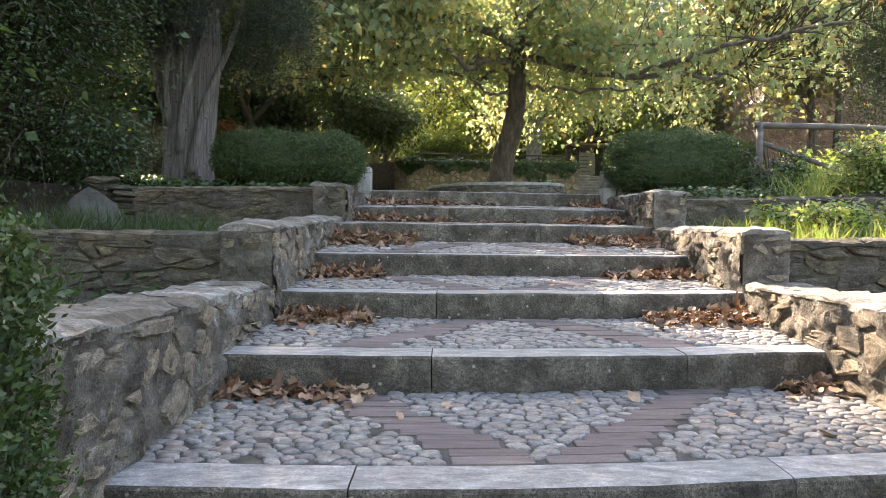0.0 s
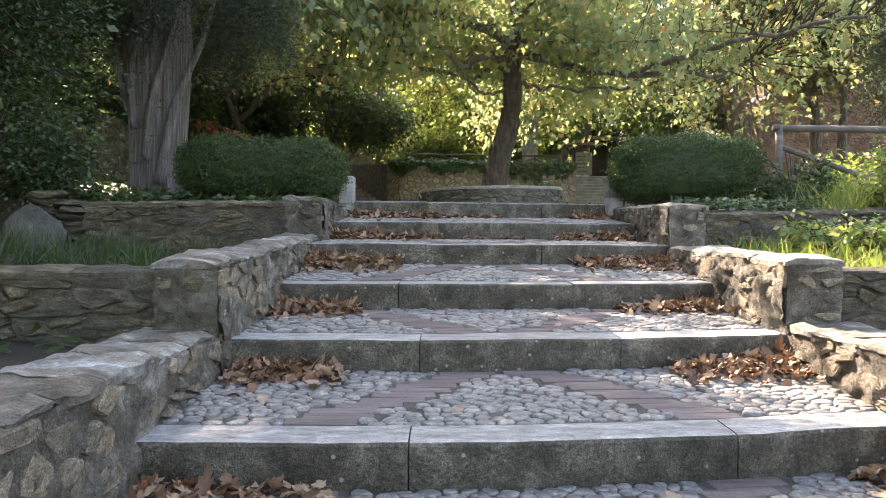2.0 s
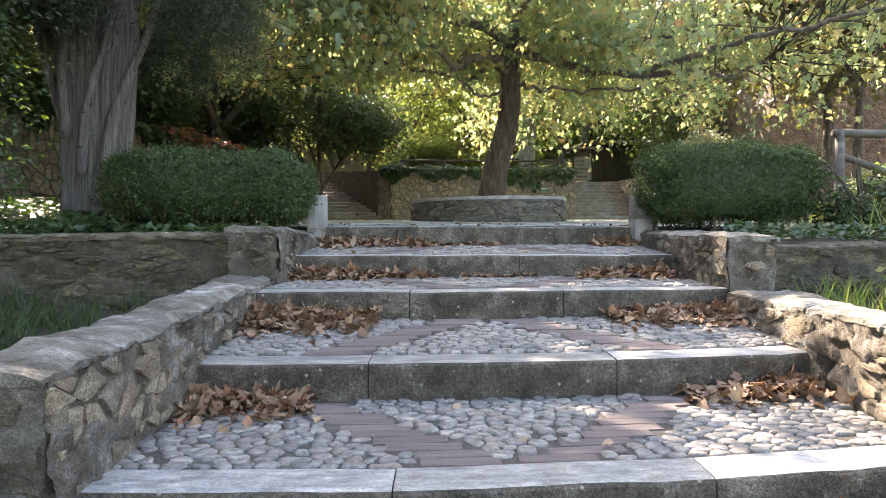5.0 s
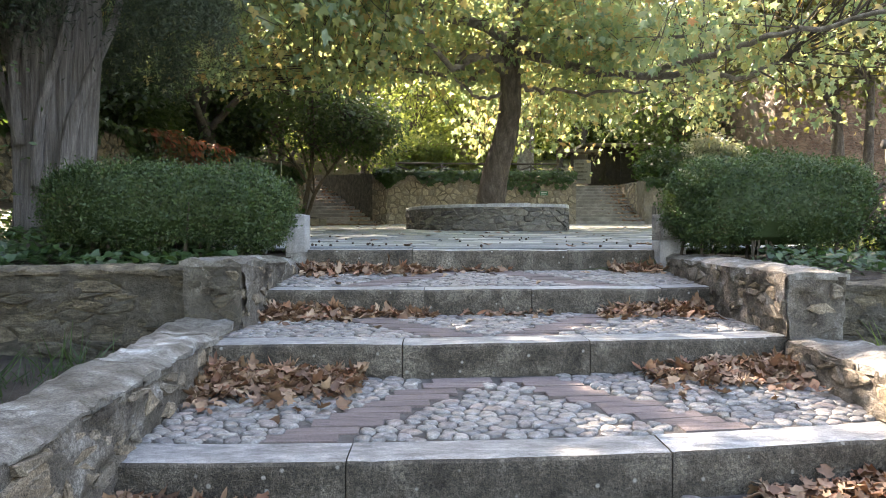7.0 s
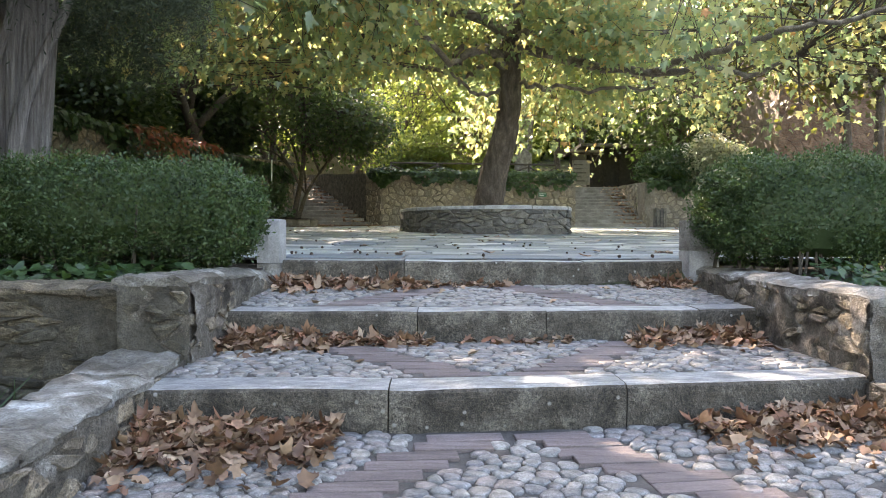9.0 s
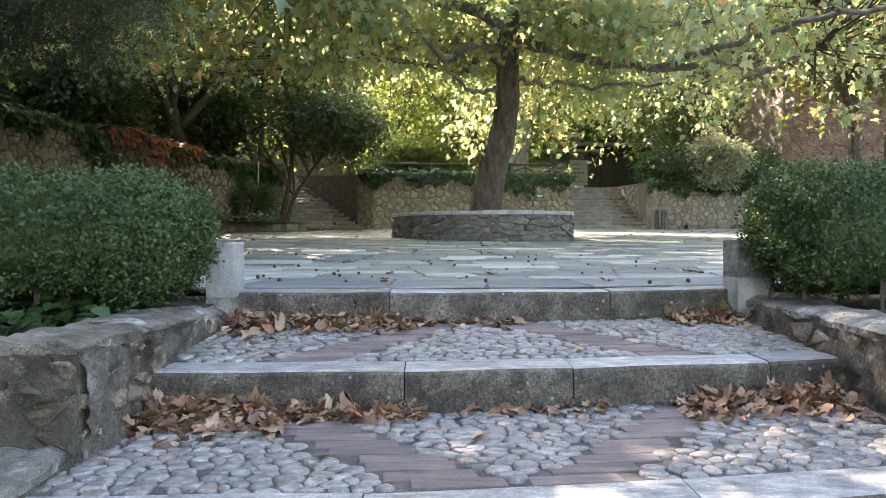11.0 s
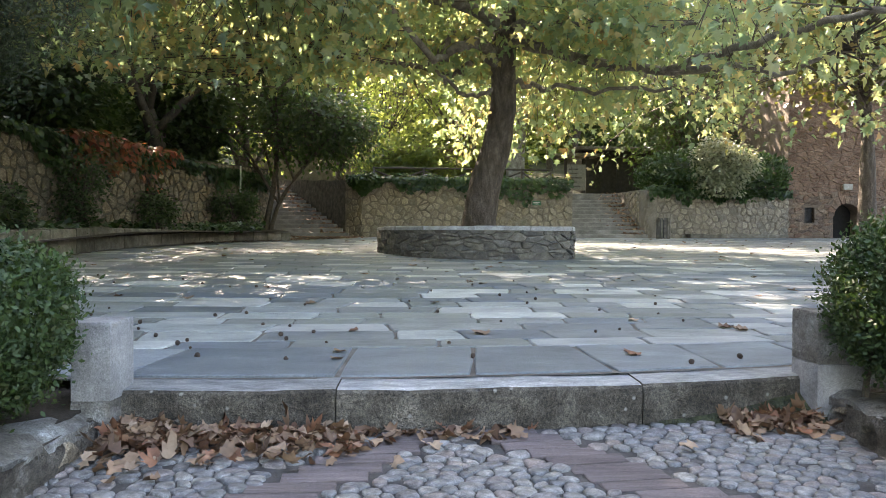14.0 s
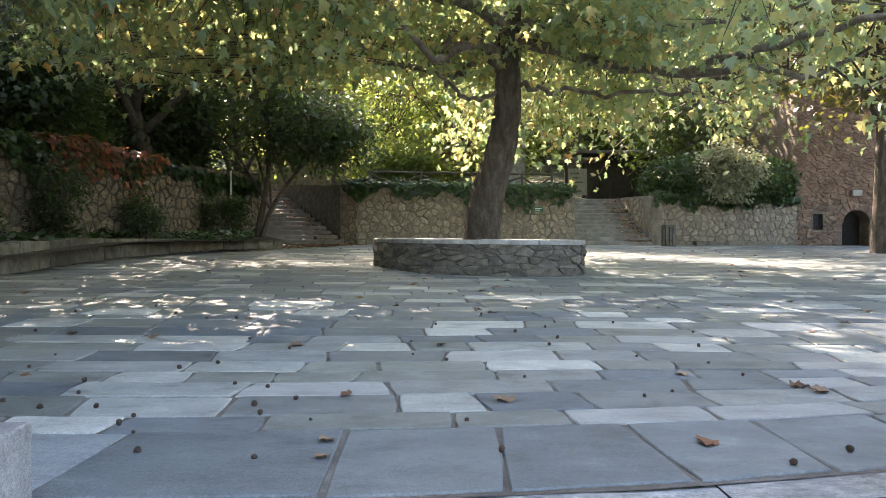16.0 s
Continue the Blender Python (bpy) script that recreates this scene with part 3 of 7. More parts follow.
def terrain():
    xs = np.unique(np.r_[np.linspace(-300, -30, 12), np.linspace(-30, 30, 49), np.linspace(30, 300, 12)])
    ys = np.unique(np.r_[np.linspace(-120, -5, 10), np.linspace(-5, 60, 80), np.linspace(60, 420, 16)])
    verts = [(x, y, land_z(x, y)) for y in ys for x in xs]
    w = len(xs)
    faces = [(r * w + c, r * w + c + 1, (r + 1) * w + c + 1, (r + 1) * w + c) for r in range(len(ys) - 1) for c in range(w - 1)]
    return tagged(link_mesh("ground", verts, faces, M_HILL, smooth=True), "leaf-strewn wooded hillside ground round the stairs and court", "ground", kind="structure")


terrain()


def bed(name, x0, x1, y0, y1, height, label, mat=M_SOIL, deep=0.5):
    """A planting bed with an uneven soil top."""
    nx, ny = max(2, int(abs(x1 - x0) / 0.2)), max(2, int((y1 - y0) / 0.2))
    verts, faces = [], []
    for r in range(ny + 1):
        for c in range(nx + 1):
            x, y = x0 + (x1 - x0) * c / nx, y0 + (y1 - y0) * r / ny
            verts.append((x, y, height(x, y) + 0.025 * noise.noise((x * 3, y * 3, 0.3))))
    for r in range(ny):
        for c in range(nx):
            a = r * (nx + 1) + c
            faces.append((a, a + 1, a + nx + 2, a + nx + 1))
    rim = [c for c in range(nx + 1)] + [(r + 1) * (nx + 1) - 1 for r in range(1, ny + 1)] + [ny * (nx + 1) + c for c in range(nx - 1, -1, -1)] + [r * (nx + 1) for r in range(ny - 1, 0, -1)]
    low = len(verts)
    for i in rim:
        verts.append((verts[i][0], verts[i][1], verts[i][2] - deep))
    k = len(rim)
    for s in range(k):
        faces.append((rim[(s + 1) % k], rim[s], low + s, low + (s + 1) % k))
    return tagged(link_mesh(name, verts, faces, mat, smooth=True), label, "flower bed", kind="structure")


def bed_l0(x, y):
    return -0.95 + 0.05 * (-1.4 - x)


def bed_l1(x, y):
    return -0.60 + 0.10 * max(0, -2.2 - x)


def bed_l2(x, y):
    return -0.14 + 0.06 * max(0, y - 8) + 0.07 * max(0, -3.0 - x)


def bed_r0(x, y):
    return -0.95 + 0.05 * (x - 2.5)


def bed_r1(x, y):
    return -0.60 + 0.10 * max(0, x - 3.2) + 0.03 * (y - 5.4)


def bed_r2(x, y):
    return -0.15 + 0.09 * max(0, x - 3.6) + 0.04 * (y - 7.6)


bed("bed_1", -8, -1.36, 0.5, 4.85, bed_l0, "shaded soil bed behind the low stair wall")
bed("bed_2", -8, -1.26, 4.95, 7.75, bed_l1, "narrow shaded soil terrace between two stone walls")
bed("bed_3", -9, -0.99, 7.92, 9.72, bed_l2, "upper soil bed under the cypress and hedge")
bed("bed_4", 2.48, 9, 0.5, 5.35, bed_r0, "soil bed behind the sunny stair wall")
bed("bed_5", 2.39, 9, 5.45, 7.6, bed_r1, "sunny soil terrace with grass between two stone walls")
bed("bed_6", 2.28, 12, 7.72, 9.9, bed_r2, "upper soil bank under the fence and hedge")
bed("bed_7", -12, -3.25, 9.74, 13.3, bed_l2, "shaded soil bed round the old cypress")
bed("bed_9", -12, -5.3, 13.32, 16.4, bed_l2, "shaded soil bed beyond the old cypress")
bed("bed_8", 3.7, 12, 9.92, 10.9, bed_r2, "soil bank behind the pole fence")

# ---------------------------------------------------------------- the court


def court():
    ys = np.linspace(9.66, 36.5, 60)
    xs = np.linspace(-9, 26, 36)
    verts = [(x, y + bow(min(max(x, -1.5), 3.0)) * max(0.0, 1 - (y - 9.66) / 2.5), plaza_z(y) - 0.004) for y in ys for x in xs]
    w = len(xs)
    faces = [(r * w + c, r * w + c + 1, (r + 1) * w + c + 1, (r + 1) * w + c) for r in range(len(ys) - 1) for c in range(w - 1)]
    return tagged(link_mesh("pavement", verts, faces, M_EARTH, smooth=True), "paved court of grey slate and pale marble flagstones with earthy joints", "pavement", kind="structure")


pavement = court()

# ---------------------------------------------------------------- the stairs: slabs and beds of the treads


def step(k):
    y0, z, foot = STEP_Y[k], STEP_Z[k], STEP_FOOT[k]
    rng = np.random.default_rng(100 + k)
    ends = [LEFT - 0.02, *JOINTS[k], RIGHT + 0.02]
    last = k == 6
    # sloping mortar bed of the cobbled tread
    if not last:
        y1, z1 = STEP_Y[k + 1], STEP_FOOT[k + 1]
        xs = np.linspace(LEFT - 0.02, RIGHT + 0.02, 12)
        rows = [(0.10, z - 0.03), (SLAB + 0.002, z - 0.005), (y1 - y0 + 0.06, z1 - 0.004)]
        verts = [(x, y0 + bow(x) + d, zz) for d, zz in rows for x in xs] + [(x, y0 + bow(x) + d, foot - 0.25) for d in (0.10, y1 - y0 + 0.06) for x in xs]
        w = len(xs)
        faces = [(r * w + c, r * w + c + 1, (r + 1) * w + c + 1, (r + 1) * w + c) for r in range(2) for c in range(w - 1)]
        base = link_mesh(f"step_{k + 1}", verts, faces, M_MORTAR)
    else:
        base = link_mesh(f"step_{k + 1}", [(LEFT, y0 + 0.05, z - 0.3), (RIGHT, y0 + 0.3, z - 0.3), (RIGHT, y0 + 0.5, z - 0.3), (LEFT, y0 + 0.2, z - 0.3)], [(0, 1, 2, 3)], M_MORTAR)
    tagged(base, "broad cobbled stair step with a worn marble edge and brick bands" if not last else "top stair step with a worn pale marble edge", "step", kind="structure")
    for a, b in zip(ends, ends[1:]):
        n = max(3, int((b - a) / 0.09))
        xs = np.linspace(a + 0.0025, b - 0.0025, n)
        chip = [0.012 * noise.noise((x * 7, y0, k)) for x in xs]
        drop = [0.006 * noise.noise((x * 2.1, y0 * 3, 4.0)) for x in xs]
        tiltz = rng.uniform(-0.004, 0.004)
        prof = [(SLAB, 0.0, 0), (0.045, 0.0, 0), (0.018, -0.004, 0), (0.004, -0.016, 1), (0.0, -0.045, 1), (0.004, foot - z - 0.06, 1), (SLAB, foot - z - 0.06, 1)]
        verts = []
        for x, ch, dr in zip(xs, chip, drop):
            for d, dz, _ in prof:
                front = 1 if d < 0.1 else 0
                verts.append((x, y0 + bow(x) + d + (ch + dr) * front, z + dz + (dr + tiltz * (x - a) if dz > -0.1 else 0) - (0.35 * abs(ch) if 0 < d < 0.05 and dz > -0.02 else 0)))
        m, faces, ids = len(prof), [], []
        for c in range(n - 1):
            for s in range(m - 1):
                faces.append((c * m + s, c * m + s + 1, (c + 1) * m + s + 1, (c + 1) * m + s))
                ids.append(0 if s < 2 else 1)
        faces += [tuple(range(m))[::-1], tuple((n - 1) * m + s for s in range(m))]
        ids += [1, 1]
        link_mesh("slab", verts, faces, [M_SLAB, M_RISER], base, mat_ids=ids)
    return base


STEPS = [step(k) for k in range(7)]

# ---------------------------------------------------------------- stair walls (cores; their stones are laid at the end)
WALLS = []


def stair_wall(name, inner, side, y0, y1, bottom, tops, thick, label):
    """A wall along the stairs. side -1: it lies to the left of its inner face, 1: to the right."""
    outer = inner + side * thick
    a, b = (inner - side * 0.0, y0), (inner, y1)
    c, d = (outer, y1), (outer, y0)
    core = prism(name, [a, b, c, d] if side < 0 else [d, c, b, a], (bottom, bottom), (tops[0] - 0.035, tops[1] - 0.035), M_JOINT, 0.012)
    tagged(core, label, "wall", kind="structure")
    WALLS.append((core, "stair", inner, side, y0, y1, bottom, tops, thick))
    return core


def cross_wall(name, x0, x1, y, bottom, tops, thick, label):
    """A terrace wall across the slope, facing down the stairs."""
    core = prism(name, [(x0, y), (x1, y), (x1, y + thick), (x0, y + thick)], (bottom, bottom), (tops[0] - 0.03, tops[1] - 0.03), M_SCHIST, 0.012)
    tagged(core, label, "wall", kind="structure")
    WALLS.append((core, "cross", x0, x1, y, bottom, tops, thick))
    return core


stair_wall("wall_1", -0.985, -1, 1.2, 4.74, -1.65, (-0.80, -0.835), 0.40, "low rubble stair wall with a grey schist coping")
stair_wall("wall_2", -0.975, -1, 4.72, 7.68, -1.35, (-0.49, -0.37), 0.31, "stepped rubble stair wall in grey-brown stone")
stair_wall("wall_3", -0.945, -1, 7.66, 9.36, -0.8, (-0.03, -0.07), 0.32, "upper rubble stair wall below the clipped hedge")
stair_wall("wall_4", 2.10, 1, 1.2, 5.27, -1.65, (-0.82, -0.835), 0.40, "sunlit rubble stair wall with a pale coping")
stair_wall("wall_5", 2.10, 1, 5.25, 7.52, -1.3, (-0.47, -0.445), 0.31, "sunlit stepped rubble stair wall of tan stone")
stair_wall("wall_6", 2.10, 1, 7.50, 9.62, -0.8, (-0.075, -0.045), 0.31, "upper rubble stair wall of grey stone")
cross_wall("wall_7", -7.5, -1.28, 4.80, -1.3, (-0.56, -0.53), 0.32, "dry-laid brown schist terrace wall in deep shade")
cross_wall("wall_8", -3.12, -1.26, 7.76, -0.9, (-0.09, -0.07), 0.32, "dry-laid brown schist terrace wall below the hedge")
cross_wall("wall_9", 2.40, 8.5, 5.36, -1.3, (-0.53, -0.50), 0.32, "dark schist terrace wall below the sunny grass")
cross_wall("wall_10", 2.40, 8.0, 7.62, -0.9, (-0.15, -0.02), 0.32, "low brown stone terrace wall behind the grass")


def stone_post(x0, x1, y0, y1, z0, z1, seam, label):
    post = stand("stone_post", label, "post", (x0 + x1) / 2, (y0 + y1) / 2, z0)
    rng = np.random.default_rng(int(x1 * 77) % 91)
    for za, zb, mat in ((z0, seam, M_COPING if x1 < 0 else M_RIM), (seam, z1, M_RIM if x1 < 0 else M_COPING)):
        v, f = slab_block(None, [(x0 + rng.uniform(0, 0.012), y0), ((x0 + x1) / 2, y0 - rng.uniform(0, 0.008)), (x1 - rng.uniform(0, 0.012), y0 + 0.004), (x1, (y0 + y1) / 2), (x1, y1), (x0, y1), (x0 - 0.004, (y0 + y1) / 2)], zb - 0.002, za, 0.007)
        adopt(link_mesh("block", v, f, mat), post)
    return post


stone_post(-1.035, -0.875, 9.34, 9.56, -0.20, 0.275, -0.03, "short upright marble post at the head of the stairs")
stone_post(2.03, 2.26, 9.63, 9.85, -0.20, 0.295, 0.07, "short two-block stone post at the head of the stairs")

# ---------------------------------------------------------------- the round planter


def planter():
    rim = np.array([(-0.52, 22.0), (-0.18, 20.45), (0.45, 19.5), (1.3, 19.02), (2.1, 18.95), (2.72, 19.12), (3.02, 19.7), (3.12, 20.9), (2.85, 22.3), (2.0, 23.3), (0.7, 23.4)])
    loop = []
    k = len(rim)
    for s in range(k):
        a, b, c, d = rim[(s - 1) % k], rim[s], rim[(s + 1) % k], rim[(s + 2) % k]
        for f in np.linspace(0, 1, 5)[:-1]:
            loop.append(0.5 * (2 * b + (c - a) * f + (2 * a - 5 * b + 4 * c - d) * f * f + (3 * b - a - 3 * c + d) * f**3))
    loop = np.array(loop)
    mid = loop.mean(0)
    n = len(loop)
    inner = mid + (loop - mid) * (1 - 0.32 / np.linalg.norm(loop - mid, axis=1, keepdims=True))
    top = 0.71
    verts = [(x, y, 0.05) for x, y in loop] + [(x, y, top) for x, y in loop] + [(x, y, top) for x, y in inner] + [(x, y, 0.1) for x, y in inner]
    faces = []
    for r in range(3):
        for s in range(n):
            i, j = r * n + s, r * n + (s + 1) % n
            faces.append((i, j, j + n, i + n))
    thing = tagged(link_mesh("planter", verts, faces, M_EARTH), "low round dry-stone planter with a smooth grey coping", "planter")
    soil = [(x, y, 0.56) for x, y in inner] + [(mid[0], mid[1], 0.62)]
    link_mesh("soil", soil, [(s, (s + 1) % n, n) for s in range(n)], M_SOIL, thing, "dark earth")
    # coping stones
    arc = np.r_[0, np.cumsum(np.linalg.norm(np.diff(np.vstack([loop, loop[:1]]), axis=0), axis=1))]

    def at(u, off):
        u = u % arc[-1]
        i = min(int(np.searchsorted(arc, u, "right") - 1), n - 1)
        f = (u - arc[i]) / (arc[i + 1] - arc[i])
        p, q = loop[i] + (loop[(i + 1) % n] - loop[i]) * f, inner[i] + (inner[(i + 1) % n] - inner[i]) * f
        w = (p - q) / np.linalg.norm(p - q)
        return p + w * off

    rng = np.random.default_rng(5)
    u = 0.0
    while u < arc[-1] - 0.2:
        w = min(rng.uniform(0.7, 1.15), arc[-1] - u)
        us = np.linspace(u + 0.006, u + w - 0.006, 6)
        out = [at(q, 0.04 + rng.uniform(-0.006, 0.006)) for q in us] + [at(q, -0.36) for q in us[::-1]]
        zt = 0.78 + rng.uniform(-0.006, 0.006)
        v, f = slab_block(None, [tuple(p) for p in out], zt, 0.705, 0.02)
        link_mesh("coping_stone", v, f, M_RIM, thing)
        u += w
    return thing, at, arc[-1]


PLANTER, PLANTER_AT, PLANTER_LEN = planter()

# ---------------------------------------------------------------- far walls, flights and buildings round the court
FAR = []


def far_wall(name, p0, p1, bottom, tops, thick, label, mat=M_FARJOINT, faced=True):
    d = np.array(p1, float) - p0
    d /= np.linalg.norm(d)
    back = np.array((-d[1], d[0])) * thick
    core = prism(name, [tuple(p0), tuple(p1), tuple(np.array(p1) + back), tuple(np.array(p0) + back)], (bottom, bottom), tops, mat, 0.02, 0.6)
    tagged(core, label, "wall", kind="structure")
    if faced:
        FAR.append((core, p0, p1, bottom, tops, M_FARSTONE if mat == M_FARJOINT else M_STONE))
    return core


far_wall("wall_11", (-1.75, 32.35), (5.72, 33.05), 0.3, (2.48, 2.42), 0.5, "pale crazy-jointed stone retaining wall topped with ivy")
far_wall("wall_12", (-2.35, 32.75), (-1.75, 32.35), 0.3, (2.5, 2.48), 0.5, "rounded end of the stone retaining wall by the steps")
# The darkened mortar colour carries this side wall's shade.
far_wall("wall_13", (-5.75, 37.8), (-2.35, 32.75), 0.3, (2.85, 2.52), 0.4, "shaded rendered side wall of the curved garden steps", M_SCHISTJOINT, False)
far_wall("wall_14", (8.55, 33.55), (14.62, 35.15), 0.3, (2.30, 2.35), 0.5, "sunlit ochre stone retaining wall under the ivy bush")
far_wall("wall_15", (8.4, 38.4), (8.55, 33.55), 0.3, (2.45, 2.34), 0.4, "stone cheek wall of the straight garden steps")
# Brown-grey left walls: their mortar is also darkened to stand for shade.
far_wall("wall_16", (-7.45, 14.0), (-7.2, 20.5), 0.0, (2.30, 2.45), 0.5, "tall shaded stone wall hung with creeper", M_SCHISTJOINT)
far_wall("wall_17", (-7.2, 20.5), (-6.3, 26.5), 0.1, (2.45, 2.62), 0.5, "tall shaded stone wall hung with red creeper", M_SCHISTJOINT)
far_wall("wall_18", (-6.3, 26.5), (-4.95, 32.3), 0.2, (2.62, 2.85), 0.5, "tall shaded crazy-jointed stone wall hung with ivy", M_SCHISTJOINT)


def flight(name, x0, x1, y, z, going, rise, count, drift, narrow, label):
    """A straight garden flight: steps run up and back; drift moves each one sideways."""
    base = stand(name, label, "stairs", (x0 + x1) / 2, y, z, kind="structure")
    for k in range(count):
        a, b = x0 + drift * k, x1 + (drift - narrow) * k
        yy, zt = y + going * k, z + rise * (k + 1)
        v, f = slab_block(None, [(a, yy), ((a + b) / 2, yy - 0.01), (b, yy), (b, yy + going + 0.12), (a, yy + going + 0.12)], zt, zt - rise - 0.25, 0.02)
        adopt(link_mesh("step", v, f, M_STEP), base)
    return base


flight("stairs_1", 5.74, 8.5, 33.2, 0.545, 0.36, 0.153, 12, 0.0, 0.0, "straight flight of worn grey garden steps strewn with leaves")
flight("stairs_2", -4.95, -2.2, 32.3, 0.52, 0.36, 0.155, 13, -0.075, 0.165, "curving flight of shaded grey garden steps")


def upper_terraces():
    for name, x0, x1, y0, y1, z, label in (("terrace_1", -2.0, 5.72, 33.5, 46, 2.36, "upper garden terrace behind the ivy wall"), ("terrace_2", 5.7, 8.6, 37.4, 46, 2.36, "landing at the head of the straight steps"), ("terrace_3", 8.8, 22, 35.9, 46, 2.2, "planted upper terrace above the ochre wall"), ("terrace_4", -9.5, -4.0, 36.9, 46, 2.5, "landing at the head of the curving steps")):
        v, f = slab_block(None, [(x0, y0), (x1, y0), (x1, y1), (x0, y1)], z, z - 2.6, 0.05)
        tagged(link_mesh(name, v, f, M_SOIL), label, "terrace", kind="structure")


upper_terraces()


def kerb():
    """The curved stone edging of the shaded border."""
    line = smooth_path([(-5.6, 16.2), (-5.85, 18.3), (-6.1, 21.2), (-6.0, 23.5), (-5.5, 25.9), (-4.6, 27.4), (-3.45, 28.1)], 60)
    base = stand("border_kerb", "low curved weathered stone kerb along the shaded border", "kerb", *line[0], 0.1, kind="structure")
    rng = np.random.default_rng(8)
    k = 0
    while k < len(line) - 2:
        w = int(rng.integers(3, 5))
        seg = line[k : k + w + 1]
        if len(seg) < 2:
            break
        seg = seg.copy()
        seg[0] += (seg[1] - seg[0]) * 0.05
        seg[-1] += (seg[-2] - seg[-1]) * 0.05
        d = np.gradient(seg, axis=0)
        nrm = np.stack([-d[:, 1], d[:, 0]], 1) / np.linalg.norm(d, axis=1, keepdims=True)
        out = [tuple(p + q * rng.uniform(-0.015, 0.015)) for p, q in zip(seg, nrm)] + [tuple(p + q * 0.28) for p, q in zip(seg[::-1], nrm[::-1])]
        y = seg[0][1]
        h = np.interp(y, [16, 21, 26, 28.2], [0.48, 0.48, 0.32, 0.24])
        v, f = slab_block(None, out[::-1], plaza_z(y) + h + rng.uniform(-0.015, 0.015), plaza_z(y) - 0.15, 0.02)
        adopt(link_mesh("kerb_stone", v, f, M_KERB), base)
        k += w
    inner = [tuple(p) for p in line] + [(-4.8, 32.2), (-9.3, 24.2), (-10.6, 19), (-10.6, 16)]
    c = np.mean(inner, 0)
    verts = [(x, y, plaza_z(y) + 0.26) for x, y in inner] + [(c[0], c[1], plaza_z(c[1]) + 0.34)]
    n = len(inner)
    soil = link_mesh("border_soil", verts, [(s, (s + 1) % n, n) for s in range(n)], M_SOIL)
    tagged(soil, "shaded border of dark earth between kerb and tall wall", "flower bed", kind="structure")


kerb()


def tower():
    """A red-brown rubble building with a small window, a low arch and an iron lamp."""
    base = stand("stone_building", "red-brown rubble stone building with a low arch", "building", 18.5, 35.2, 0.55)
    x0, x1, y, z0, z1 = 14.6, 26.0, 35.2, 0.4, 10.5
    holes = [(15.28, 15.68, 1.20, 1.80), (16.42, 17.48, 0.55, 1.98)]
    xs = sorted({x0, x1, *[h[0] for h in holes], *[h[1] for h in holes]})
    zs = sorted({z0, z1, *[h[2] for h in holes], *[h[3] for h in holes]})
    verts, faces = [], []

    def box(a, b, c, d, ya, yb):
        i = len(verts)
        verts.extend([(a, ya, c), (b, ya, c), (b, ya, d), (a, ya, d), (a, yb, c), (b, yb, c), (b, yb, d), (a, yb, d)])
        faces.extend([tuple(i + q for q in f) for f in ((0, 1, 2, 3), (1, 5, 6, 2), (5, 4, 7, 6), (4, 0, 3, 7), (3, 2, 6, 7), (4, 5, 1, 0))])

    for a, b in zip(xs, xs[1:]):
        for c, d in zip(zs, zs[1:]):
            m = ((a + b) / 2, (c + d) / 2)
            if not any(h[0] < m[0] < h[1] and h[2] < m[1] < h[3] for h in holes):
                box(a, b, c, d, y, y + 0.7)
    # side wall towards the court
    box(x0, x0 + 0.6, z0, z1, y + 0.7, y + 7)
    adopt(link_mesh("wall", verts, faces, M_TOWERJOINT), base)
    # arch ring fills the corners of the square opening
    a0, a1, zc = 16.42, 17.48, 1.44
    r = (a1 - a0) / 2
    v, f = [], []
    for s in range(13):
        t = math.pi * s / 12
        px, pz = (a0 + a1) / 2 - r * math.cos(t), zc + r * math.sin(t)
        v += [(px, y + 0.003, pz), (px, y + 0.003, 1.99), (px, y + 0.6, pz), (px, y + 0.6, 1.99)]
    for s in range(12):
        i = 4 * s
        f += [(i, i + 4, i + 5, i + 1), (i + 2, i + 3, i + 7, i + 6), (i, i + 2, i + 6, i + 4)]
    adopt(link_mesh("arch_head", v, f, M_TOWERJOINT), base)
    # A near-black block closes the arch in place of its shaded depth.
    v, f = slab_block(None, [(a0 - 0.2, y + 0.65), (a1 + 0.2, y + 0.65), (a1 + 0.2, y + 1.4), (a0 - 0.2, y + 1.4)], 2.2, 0.5, 0.01)
    adopt(link_mesh("niche", v, f, M_VOID), base)
    # Black panel in place of the unlit room behind the grille.
    v, f = slab_block(None, [(15.2, y + 0.25), (15.75, y + 0.25), (15.75, y + 0.4), (15.2, y + 0.4)], 1.9, 1.1, 0.01)
    back = adopt(link_mesh("window_back", v, f, M_IRON), base)
    rng = np.random.default_rng(12)
    for s in range(11):
        t0, t1 = math.pi * (s + 0.06) / 11, math.pi * (s + 0.94) / 11
        r1 = r + rng.uniform(0.24, 0.34)
        ring = [((a0 + a1) / 2 - q * math.cos(t), zc + q * math.sin(t)) for q, t in ((r, t0), (r, t1), (r1, t1), (r1, t0))]
        v = [(px, yy, pz) for yy in (y - 0.05 - rng.uniform(0, 0.02), y + 0.1) for px, pz in ring]
        adopt(link_mesh("voussoir", v, [(0, 1, 2, 3), (7, 6, 5, 4), (0, 4, 5, 1), (1, 5, 6, 2), (2, 6, 7, 3), (3, 7, 4, 0)], M_TOWER), base)
    v, f = slab_block(None, [(16.75, y - 0.14), (17.1, y - 0.14), (17.1, y + 0.02), (16.75, y + 0.02)], 2.72, 2.50, 0.01)
    adopt(link_mesh("meter_box", v, f, M_BOARD, label="small pale grey box"), base)
    verts2, faces2 = [], []
    for k in range(4):
        x = 15.33 + 0.1 * k
        tube(verts2, faces2, [(x, y + 0.12, 1.20), (x, y + 0.12, 1.80)], [0.012, 0.012], 6)
